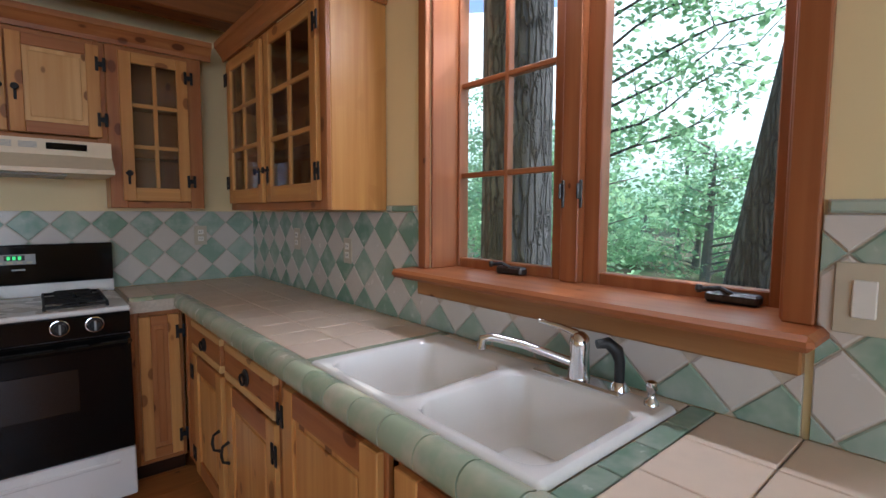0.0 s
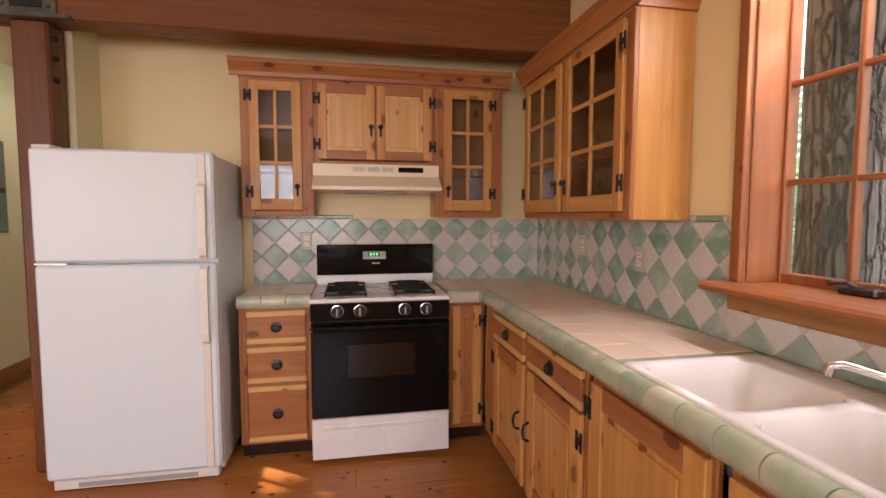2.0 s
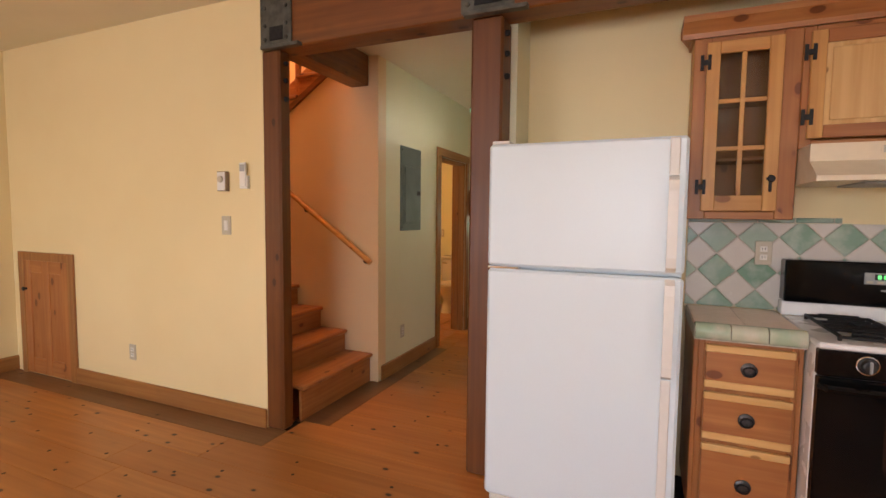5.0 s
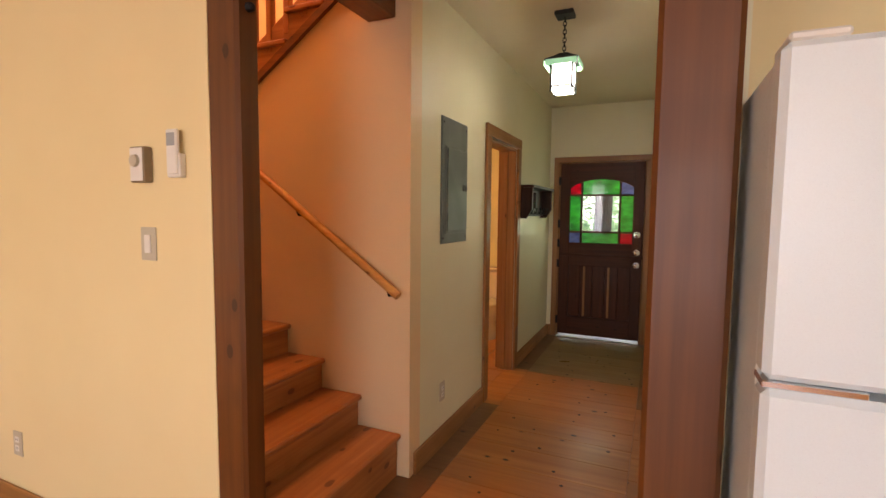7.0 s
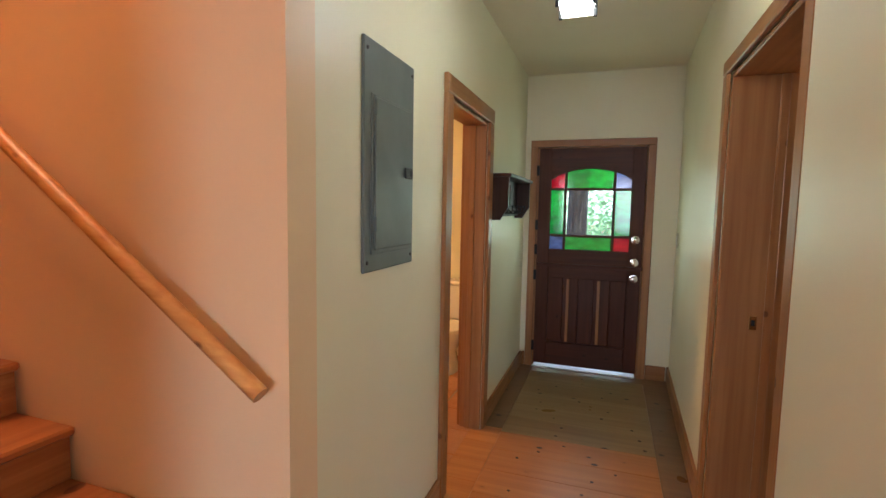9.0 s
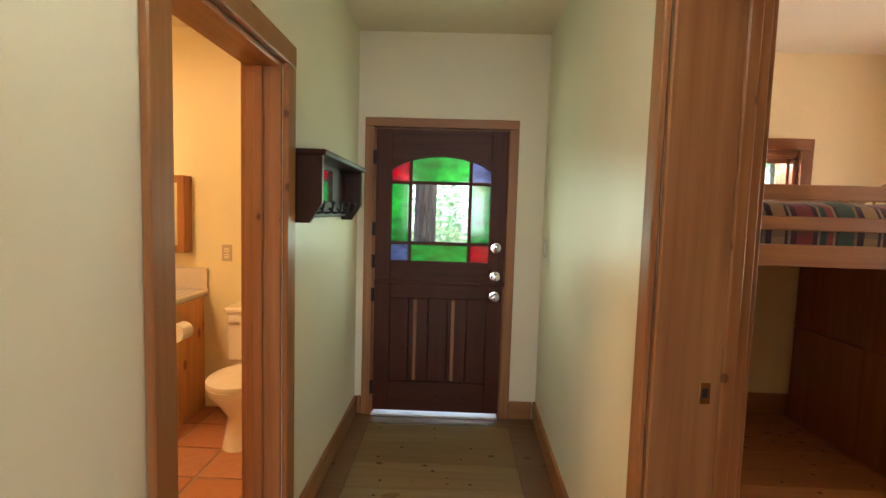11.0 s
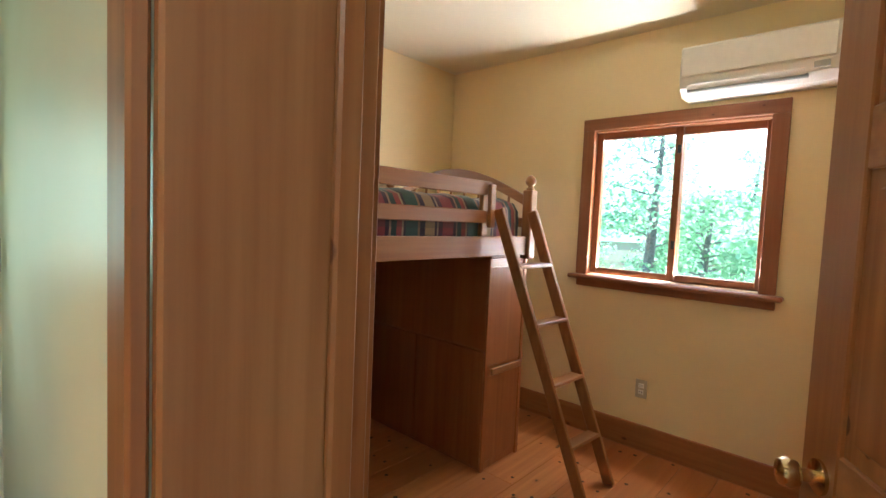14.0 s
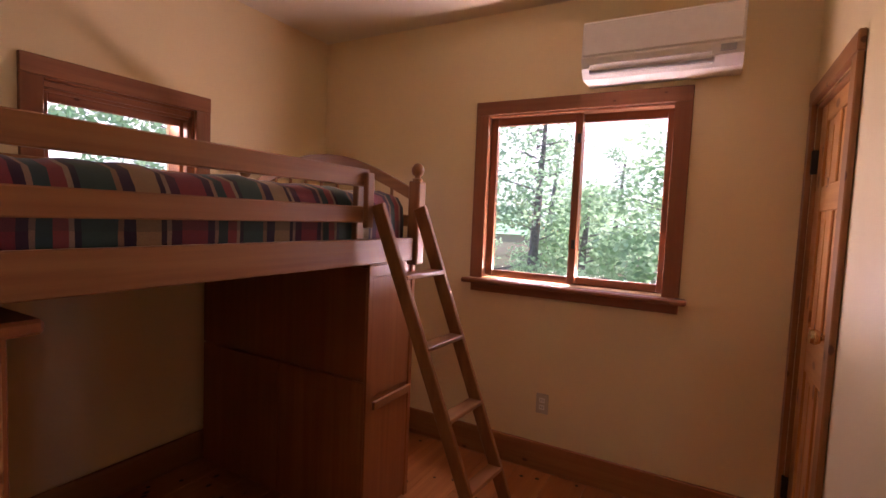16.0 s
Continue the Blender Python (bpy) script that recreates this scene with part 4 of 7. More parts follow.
FN, FE = Face("y", 2.965), Face("x", 1.045)
ZU0, ZU1 = 1.362, 2.19
c1 = thing("wall_cabinet", (-0.44, 3.06, ZU0), "honey pine wall cabinet with a six-light glass door", "cabinet", "upper cabinets")
carcass(FN, c1, -0.65, -0.2305, 0.19, ZU0, ZU1, (1.63, 1.9), 0.072)
glass_door(FN, c1, -0.598, -0.30, 1.40, 2.165, -1, 1)
c2 = thing("wall_cabinet", (0.145, 3.06, 1.68), "short knotty pine wall cabinet over the range hood", "cabinet", "upper cabinets")
carcass(FN, c2, -0.2295, 0.5195, 0.19, 1.672, ZU1, mids=(0.146,))
board_door(FN, c2, -0.205, 0.142, 1.712, 2.165, -1, 0, 0.055, PALE)
board_door(FN, c2, 0.15, 0.497, 1.712, 2.165, 1, 0, 0.055, PALE)
for u in (0.117, 0.175):
    iron_latch(FN, u, 1.90, c2)
c3 = thing("wall_cabinet", (0.745, 3.06, ZU0), "honey pine wall cabinet with a six-light glass door", "cabinet", "upper cabinets")
carcass(FN, c3, 0.5205, 0.965, 0.19, ZU0, ZU1, (1.63, 1.9), 0.072)
glass_door(FN, c3, 0.575, 0.893, 1.40, 2.165, 1, -1)
c4 = thing("wall_cabinet", (1.18, 2.16, ZU0), "honey pine wall cabinet with two six-light glass doors", "cabinet", "upper cabinets")
carcass(FE, c4, 1.60, 2.735, 0.262, 1.352, 2.155, (1.62, 1.88), 0.062, (2.186,))
glass_door(FE, c4, 2.212, 2.70, 1.388, 2.13, 1, -1)
glass_door(FE, c4, 1.645, 2.16, 1.388, 2.13, -1, 1)


def crown(name, f, u0, u1, z, label, ret0=True, ret1=True, depth=0.19):
    c = thing(name, f.p((u0 + u1) / 2, 0, z), label, "moulding")
    prof = [(0, 0), (0.012, 0), (0.016, 0.022), (0.045, 0.062), (0.052, 0.066), (0.052, 0.095), (0, 0.095)]
    if f.axis == "y":
        bm = prism([(f.at - d, z + h) for d, h in prof], "x", u0 - 0.052 * ret0, u1 + 0.052 * ret1)
    else:
        bm = prism([(f.at - d, z + h) for d, h in prof], "y", u0 - 0.052 * ret0, u1 + 0.052 * ret1)
    part("front", bm, f.along(PINE_RED), c)
    for on, u, s in ((ret0, u0, -1), (ret1, u1, 1)):
        if on:
            pr = [(u + s * d, z + h) for d, h in prof]
            part("return", prism(pr, "y" if f.axis == "y" else "x", f.at + 0.0005, f.at + depth), PINE_RED["y" if f.axis == "y" else "x"], c)


crown("crown_moulding", FN, -0.65, 0.965, ZU1, "reddish pine crown moulding on the wall cabinets")
crown("crown_moulding", FE, 1.60, 2.735, 2.155, "reddish pine crown moulding on the wall cabinet", depth=0.26)

# range hood
hood = thing("range_hood", (0.145, 2.93, 1.51), "cream enamel under-cabinet range hood", "range hood")
part("shell", prism([(3.155, 1.67), (2.80, 1.67), (2.80, 1.60), (2.70, 1.535), (2.70, 1.515), (3.155, 1.515)], "x", -0.225, 0.515), CREAM_ENAMEL, hood)
for k in range(3):
    v = part("vent", B(0.0 + 0.085 * k, 0.075 + 0.085 * k, 2.797, 2.80, 1.625, 1.655, 0.001), CREAM_ENAMEL, hood)
    for j in range(5):
        part("slot", B(0.006 + 0.085 * k, 0.069 + 0.085 * k, 2.7955, 2.798, 1.628 + 0.0055 * j, 1.631 + 0.0055 * j, 0), GREY_PLASTIC, v)
part("switch_panel", B(0.27, 0.42, 2.796, 2.80, 1.625, 1.655, 0.001), BLACK_GLOSS, hood)
part("filter", B(-0.05, 0.34, 2.78, 3.08, 1.506, 1.515, 0.002), GREY_PLASTIC, hood, "grey mesh grease filter")

# gas stove
stove = thing("gas_range", (0.147, 2.84, 0), "white and black gas range with cast iron grates", "stove")
SX0, SX1 = -0.232, 0.525
part("body", B(SX0, SX1, 2.555, 3.13, 0.03, 0.90, 0.004), WHITE_ENAMEL, stove)
for x in (SX0 + 0.05, SX1 - 0.05):
    for y in (2.60, 3.08):
        part("foot", T((x, y, 0), (x, y, 0.03), 0.018, seg=10), RUBBER, stove)
part("cooktop", B(SX0 - 0.004, SX1 + 0.004, 2.515, 3.06, 0.898, 0.921, 0.007), WHITE_ENAMEL, stove)
bg = part("backguard", B(SX0, SX1, 3.06, 3.135, 0.921, 0.985, 0.004), WHITE_ENAMEL, stove)
part("control_panel", B(SX0 + 0.003, SX1 - 0.003, 3.05, 3.135, 0.985, 1.18, 0.006), BLACK_GLOSS, stove)
part("display", B(0.06, 0.21, 3.046, 3.051, 1.085, 1.135, 0.001), GREY_PLASTIC, stove)
part("clock_window", B(0.095, 0.17, 3.0445, 3.047, 1.105, 1.13, 0), RUBBER, stove)
for k, x in enumerate((0.105, 0.125, 0.145)):
    part("digit", B(x, x + 0.012, 3.043, 3.0447, 1.109, 1.126, 0), DIGITS, stove)
for k in range(4):
    part("button", B(0.068 + 0.036 * k, 0.09 + 0.036 * k, 3.0435, 3.0465, 1.089, 1.099, 0.001), IVORY, stove)
part("brand_bar", B(0.12, 0.17, 3.048, 3.0505, 1.055, 1.063, 0), GREY_PLASTIC, stove)
part("front_panel", B(SX0, SX1, 2.52, 2.556, 0.80, 0.895, 0.004), BLACK_GLOSS, stove)
for x in (-0.09, 0.03, 0.274, 0.394):
    k = part("knob", lathe((x, 2.52, 0.853), (0, -1, 0), [(0, 0.031), (0.006, 0.031), (0.010, 0.024), (0.028, 0.021), (0.031, 0.016)], 22), RUBBER, stove)
    part("knob_ring", lathe((x, 2.519, 0.853), (0, -1, 0), [(0, 0.034), (0.004, 0.034), (0.005, 0.029)], 22), CHROME, k)
    part("pointer", B(x - 0.004, x + 0.004, 2.482, 2.492, 0.832, 0.874, 0.002), GREY_PLASTIC, k)
od = part("oven_door", B(SX0 + 0.002, SX1 - 0.002, 2.51, 2.556, 0.268, 0.795, 0.006), BLACK_GLOSS, stove)
part("oven_window", B(-0.035, 0.33, 2.507, 2.511, 0.485, 0.672, 0.002), OVEN_WINDOW, od)
part("handle", sweep([(SX0 + 0.01, 2.512, 0.762), (SX0 + 0.02, 2.478, 0.765), (0.147, 2.47, 0.767), (SX1 - 0.02, 2.478, 0.765), (SX1 - 0.01, 2.512, 0.762)], 0.014, 10), BLACK_GLOSS, od)
dr = part("drawer", B(SX0 + 0.001, SX1 - 0.001, 2.515, 2.556, 0.035, 0.262, 0.006), WHITE_ENAMEL, stove)
part("drawer_grip", B(SX0 + 0.06, SX1 - 0.06, 2.506, 2.517, 0.205, 0.225, 0.005), WHITE_ENAMEL, dr)
for cx in (-0.045, 0.338):
    for cy in (2.665, 2.91):
        part("burner", lathe((cx, cy, 0.921), (0, 0, 1), [(0, 0.05), (0.008, 0.046), (0.010, 0.034), (0.018, 0.034), (0.022, 0.030)], 18), BLACK_IRON, stove)
    g = part("grate", B(cx - 0.115, cx + 0.115, 2.575, 2.585, 0.928, 0.940, 0.003), BLACK_IRON, stove, "black cast iron grate")
    for y in (2.705, 2.78, 2.86, 2.995):
        part("grate_bar", B(cx - 0.115, cx + 0.115, y - 0.005, y + 0.005, 0.930, 0.944, 0.003), BLACK_IRON, g)
    for x in (cx - 0.115, cx, cx + 0.105):
        part("grate_bar", B(x, x + 0.010, 2.575, 3.0, 0.931, 0.945, 0.003), BLACK_IRON, g)
    for y in (2.60, 2.66, 2.72, 2.86, 2.92, 2.98):
        part("grate_finger", B(cx - 0.07, cx + 0.075, y - 0.004, y + 0.004, 0.942, 0.952, 0.003), BLACK_IRON, g)
    for x in (cx - 0.11, cx + 0.11):
        for y in (2.58, 2.99):
            part("grate_foot", B(x - 0.006, x + 0.006, y - 0.006, y + 0.006, 0.92, 0.935, 0.001), BLACK_IRON, g)

# refrigerator
fr = thing("refrigerator", (-1.08, 2.80, 0), "white top-freezer refrigerator with pebbled skin", "refrigerator")
FX0, FX1 = -1.482, -0.682
part("cabinet", B(FX0 + 0.004, FX1 - 0.004, 2.555, 3.12, 0.025, 1.672, 0.006), FRIDGE_SKIN, fr)
for nm, z0, z1 in (("freezer_door", 1.142, 1.682), ("fridge_door", 0.07, 1.128)):
    bm = B(FX0, FX1, 2.478, 2.548, z0, z1, 0.012)
    d = part(nm, bm, FRIDGE_SKIN, fr)
    part("gasket", B(FX0 + 0.012, FX1 - 0.012, 2.546, 2.556, z0 + 0.01, z1 - 0.01, 0), GREY_PLASTIC, d)
    hz0, hz1 = (1.15, 1.53) if z0 > 1 else (0.72, 1.122)
    part("handle", prism([(2.48, hz0), (2.445, hz0 + 0.02), (2.438, hz0 + 0.06), (2.438, hz1 - 0.06), (2.445, hz1 - 0.02), (2.48, hz1), (2.468, hz1 - 0.03), (2.46, hz1 - 0.06), (2.46, hz0 + 0.06), (2.468, hz0 + 0.03)],
                         "x", FX1 - 0.068, FX1 - 0.032), WHITE_PLASTIC, d, "ivory plastic handle")
part("handle_trim", B(FX1 - 0.068, FX1 - 0.032, 2.468, 2.479, 1.53, 1.675, 0.003), WHITE_PLASTIC, fr)
part("handle_trim", B(FX1 - 0.068, FX1 - 0.032, 2.468, 2.479, 0.08, 0.72, 0.003), WHITE_PLASTIC, fr)
part("hinge_cap", B(FX0 + 0.01, FX0 + 0.09, 2.49, 2.60, 1.683, 1.698, 0.004), WHITE_PLASTIC, fr)
part("centre_hinge", B(FX0, FX0 + 0.14, 2.482, 2.55, 1.129, 1.141, 0.002), CHROME, fr)
kick = part("kick_grille", B(FX0 + 0.02, FX1 - 0.02, 2.50, 2.555, 0.012, 0.062, 0.004), WHITE_PLASTIC, fr)
part("grille_slot", B(FX0 + 0.13, FX1 - 0.12, 2.497, 2.501, 0.022, 0.045, 0.001), GREY_PLASTIC, kick)
for x in (FX0 + 0.06, FX1 - 0.06):
    for y in (2.6, 3.05):
        part("foot", T((x, y, 0), (x, y, 0.026), 0.02, seg=10), RUBBER, fr)

# base cabinets
FB, FBE = Face("y", 2.655), Face("x", 0.765)


def drawer(f, cab, u0, u1, z0, z1, pull=True):
    d = part("drawer", f.box(u0, u1, 0, 0.018, z0 + 0.028, z1 - 0.028), f.along(PINE_RED), cab)
    part("edge_strip", f.box(u0 - 0.001, u1 + 0.001, 0, 0.021, z1 - 0.03, z1), f.along(PALE), d)
    part("edge_strip", f.box(u0 - 0.001, u1 + 0.001, 0, 0.021, z0, z0 + 0.03), f.along(PALE), d)
    if pull:
        round_pull(f, (u0 + u1) / 2, (z0 + z1) / 2, d)


def base_body(f, cab, u0, u1, depth, z1=0.862, zs=0.862):
    t = 0.018
    part("side_panel", f.box(u0, u0 + t, -depth, 0, 0.09, zs), PINE_RED["z"], cab)
    part("side_panel", f.box(u1 - t, u1, -depth, 0, 0.09, zs), PINE_RED["z"], cab)
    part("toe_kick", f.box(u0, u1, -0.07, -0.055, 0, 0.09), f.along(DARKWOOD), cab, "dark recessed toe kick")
    part("bottom", f.box(u0 + t, u1 - t, -depth, -0.002, 0.09, 0.108), f.along(PINE_RED), cab)
    part("front_panel", f.box(u0 + 0.04, u1 - 0.04, -0.018, -0.004, 0.108, z1 - 0.035, 0), PINE_RED["z"], cab)
    part("face_stile", f.box(u0 + t, u0 + 0.04, -0.018, 0, 0.108, z1), PINE_RED["z"], cab)
    part("face_stile", f.box(u1 - 0.04, u1 - t, -0.018, 0, 0.108, z1), PINE_RED["z"], cab)
    part("face_rail", f.box(u0 + 0.04, u1 - 0.04, -0.018, -0.001, z1 - 0.035, z1), f.along(PINE_RED), cab)


b1 = thing("base_cabinet", (-0.43, 2.9, 0), "knotty pine three-drawer base cabinet", "cabinet", "base cabinets")
base_body(FB, b1, -0.622, -0.238, 0.48)
for z0, z1 in ((0.665, 0.845), (0.445, 0.645), (0.11, 0.425)):
    drawer(FB, b1, -0.578, -0.268, z0, z1)
b2 = thing("corner_cabinet", (0.66, 2.66, 0), "knotty pine corner cabinet front beside the stove", "cabinet", "base cabinets")
base_body(FB, b2, 0.535, 0.764, 0.48)
board_door(FB, b2, 0.57, 0.745, 0.12, 0.835, 1, 0, 0.05, PINE_RED)
UNITS = [(1.915, 2.62, 1), (1.358, 1.912, 1), (0.775, 1.355, 0), (0.19, 0.772, 0), (-0.42, 0.187, 1)]
for n, (u0, u1, dr_) in enumerate(UNITS):
    b = thing("base_cabinet", (1.03, (u0 + u1) / 2, 0), "knotty pine base cabinet with drawer and panel door" if dr_ else "knotty pine sink cabinet with a panel door", "cabinet", "base cabinets")
    base_body(FBE, b, u0, u1, 0.54, zs=0.70)
    e1 = min(u1, 2.42)
    if dr_:
        drawer(FBE, b, u0 + 0.03, e1 - 0.03, 0.705, 0.845)
        board_door(FBE, b, u0 + 0.03, e1 - 0.03, 0.115, 0.69, 1 if n == 0 else -1, 0.42, 0.075)
    else:
        board_door(FBE, b, u0 + 0.03, e1 - 0.03, 0.115, 0.835, 1 if n == 2 else -1, 0.5, 0.075)

# worktop: slab, tiles and rounded edge tiles
CT = 0.925
wt = thing("worktop", (1.0, 1.3, 0.87), "blush tiled worktop with pale green rounded edge tiles", "worktop")
bm = bmesh.new()
for r in ((0.735, 1.308, 1.185, 2.60), (0.735, 1.308, -0.42, 0.41), (0.735, 0.79, 0.41, 1.185), (1.235, 1.308, 0.41, 1.185), (0.53, 1.308, 2.60, 3.155)):
    box(bm, r[0], r[1], r[2], r[3], 0.864, CT - 0.006, 0)
part("bed", bm, GROUT, wt, "sandy grout bed")
wt2 = thing("worktop", (-0.43, 2.9, 0.87), "small blush tiled worktop beside the stove", "worktop")
part("bed", B(-0.624, -0.237, 2.625, 3.155, 0.864, CT - 0.006, 0), GROUT, wt2, "sandy grout bed")

# sink
sk = thing("sink", (1.01, 0.8, CT), "white enamelled cast iron double sink", "sink")


def rounded_rect(x0, x1, y0, y1, r, z, n=5):
    pts = []
    for cx, cy, a0 in ((x1 - r, y1 - r, 0), (x0 + r, y1 - r, 90), (x0 + r, y0 + r, 180), (x1 - r, y0 + r, 270)):
        for i in range(n + 1):
            a = radians(a0 + 90 * i / n)
            pts.append((cx + r * math.cos(a), cy + r * math.sin(a), z))
    return pts


def loft(bm, loops, close=True):
    rows = [[bm.verts.new(p) for p in l] for l in loops]
    for a, b in zip(rows, rows[1:]):
        for i in range(len(a)):
            j = (i + 1) % len(a)
            bm.faces.new([a[i], a[j], b[j], b[i]])
    if close:
        bm.faces.new(rows[-1])
    return rows


SXA, SXB, SYA, SYB = 0.775, 1.245, 0.40, 1.195
bm = bmesh.new()
deck_z = CT + 0.012
for bx0, bx1, by0, by1 in ((0.81, 1.165, 0.435, 0.775), (0.81, 1.165, 0.815, 1.16)):
    loops = [rounded_rect(bx0 - 0.008, bx1 + 0.008, by0 - 0.008, by1 + 0.008, 0.06, deck_z), rounded_rect(bx0 + 0.002, bx1 - 0.002, by0 + 0.002, by1 - 0.002, 0.055, deck_z - 0.008),
             rounded_rect(bx0 + 0.012, bx1 - 0.012, by0 + 0.012, by1 - 0.012, 0.05, deck_z - 0.13), rounded_rect(bx0 + 0.03, bx1 - 0.03, by0 + 0.03, by1 - 0.03, 0.05, deck_z - 0.18),
             rounded_rect(bx0 + 0.07, bx1 - 0.07, by0 + 0.07, by1 - 0.07, 0.04, deck_z - 0.19)]
    loft(bm, loops)
    # deck: fill the square round each basin
    inner = loops[0]
    ox0, ox1 = SXA + 0.012, SXB - 0.012
    oy0, oy1 = (SYA + 0.012, 0.795) if by0 < 0.6 else (0.795, SYB - 0.012)
    iv = [bm.verts.new(p) for p in inner]
    ov = []
    for p in inner:
        cx, cy = (bx0 + bx1) / 2, (by0 + by1) / 2
        dx, dy = p[0] - cx, p[1] - cy
        sx = (ox1 - cx) / dx if dx > 0 else (ox0 - cx) / dx
        sy = (oy1 - cy) / dy if dy > 0 else (oy0 - cy) / dy
        k = min(sx, sy)
        ov.append(bm.verts.new((cx + dx * k, cy + dy * k, deck_z)))
    corner = {}
    for i in range(len(iv)):
        j = (i + 1) % len(iv)
        a, b = ov[i], ov[j]
        if abs(a.co.x - b.co.x) > 1e-6 and abs(a.co.y - b.co.y) > 1e-6:
            c = bm.verts.new((ox1 if a.co.x > (ox0 + ox1) / 2 else ox0, oy1 if a.co.y > (oy0 + oy1) / 2 else oy0, deck_z))
            bm.faces.new([iv[i], a, c, b, iv[j]])
        else:
            bm.faces.new([iv[i], a, b, iv[j]])
bmesh.ops.remove_doubles(bm, verts=bm.verts[:], dist=1e-5)
basin = smooth(part("basin", bm, PORCELAIN, sk))
bm = bmesh.new()
loft(bm, [rounded_rect(SXA + 0.012, SXB - 0.012, SYA + 0.012, SYB - 0.012, 0.002, deck_z), rounded_rect(SXA + 0.004, SXB - 0.004, SYA + 0.004, SYB - 0.004, 0.012, deck_z - 0.003),
          rounded_rect(SXA, SXB, SYA, SYB, 0.015, deck_z - 0.011), rounded_rect(SXA, SXB, SYA, SYB, 0.015, CT - 0.002)], False)
smooth(part("rim", bm, PORCELAIN, sk))
for y in (0.605, 0.99):
    dr_ = part("drain", lathe((1.0, y, deck_z - 0.189), (0, 0, 1), [(0, 0.055), (0.004, 0.055), (0.006, 0.045), (0.002, 0.040), (0.001, 0.012), (0.009, 0.010)], 24), CHROME, sk, "steel basket strainer")
    for k in range(8):
        a = math.pi * k / 4
        part("strainer_hole", T((1.0 + 0.028 * math.cos(a), y + 0.028 * math.sin(a), deck_z - 0.1875), (1.0 + 0.028 * math.cos(a), y + 0.028 * math.sin(a), deck_z - 0.1862), 0.006, seg=8), RUBBER, dr_)
fa = thing("faucet", (1.205, 0.62, deck_z), "chrome single-lever kitchen faucet with plain spout", "faucet")
part("deck_plate", B(1.175, 1.235, 0.50, 0.74, deck_z, deck_z + 0.012, 0.005), CHROME, fa)
smooth(part("body", lathe((1.205, 0.62, deck_z + 0.01), (0, 0, 1), [(0, 0.027), (0.01, 0.026), (0.06, 0.023), (0.085, 0.025), (0.10, 0.023), (0.112, 0.012), (0.115, 0.002)], 24), CHROME, fa))
smooth(part("spout", sweep([(1.20, 0.635, deck_z + 0.045), (1.17, 0.67, deck_z + 0.06), (1.12, 0.73, deck_z + 0.085), (1.07, 0.785, deck_z + 0.10), (1.055, 0.80, deck_z + 0.094), (1.052, 0.803, deck_z + 0.07)], [0.012, 0.011, 0.010, 0.010, 0.011, 0.012], 14), CHROME, fa))
smooth(part("lever", sweep([(1.203, 0.625, deck_z + 0.118), (1.19, 0.665, deck_z + 0.13), (1.175, 0.72, deck_z + 0.138)], [0.010, 0.007, 0.006], 10), CHROME, fa))
sp = thing("side_sprayer", (1.205, 0.515, deck_z), "black side sprayer in a chrome base", "sprayer")
smooth(part("base", lathe((1.205, 0.515, deck_z + 0.010), (0, 0, 1), [(0, 0.02), (0.012, 0.018), (0.02, 0.013)], 16), CHROME, sp))
smooth(part("wand", sweep([(1.205, 0.515, deck_z + 0.025), (1.205, 0.515, deck_z + 0.075), (1.20, 0.52, deck_z + 0.10), (1.185, 0.535, deck_z + 0.118), (1.165, 0.55, deck_z + 0.115)], [0.011, 0.012, 0.015, 0.014, 0.010], 12), RUBBER, sp))
sd = thing("soap_dispenser", (1.205, 0.44, deck_z), "small chrome soap dispenser", "soap dispenser")
smooth(part("body", lathe((1.205, 0.44, deck_z), (0, 0, 1), [(0, 0.016), (0.008, 0.015), (0.014, 0.008), (0.03, 0.008), (0.034, 0.012), (0.05, 0.012), (0.054, 0.004)], 16), CHROME, sd))


def wall_plate(f, u, z, parent_name, label, cat, kind="switch", w=0.07, h=0.115, d=0.0):
    p = thing(parent_name, f.p(u, d, z), label, cat)
    part("plate", f.box(u - w / 2, u + w / 2, d, d + 0.006, z - h / 2, z + h / 2, 0.002), IVORY, p)
    if kind == "switch":
        part("rocker", f.box(u - 0.017, u + 0.017, d + 0.006, d + 0.011, z - 0.033, z + 0.033, 0.002), WHITE_PLASTIC, p)
    elif kind == "double":
        for du in (-0.022, 0.022):
            part("toggle", f.box(u + du - 0.015, u + du + 0.015, d + 0.006, d + 0.012, z - 0.032, z + 0.032, 0.002), WHITE_PLASTIC, p)
    else:
        for dz in (-0.02, 0.02):
            s = part("socket", f.box(u - 0.016, u + 0.016, d + 0.006, d + 0.009, z + dz - 0.014, z + dz + 0.014, 0.004), WHITE_PLASTIC, p)
            for du in (-0.006, 0.006):
                part("slot", f.box(u + du - 0.0015, u + du + 0.0015, d + 0.0088, d + 0.0095, z + dz - 0.004, z + dz + 0.006, 0), RUBBER, s)
    return p


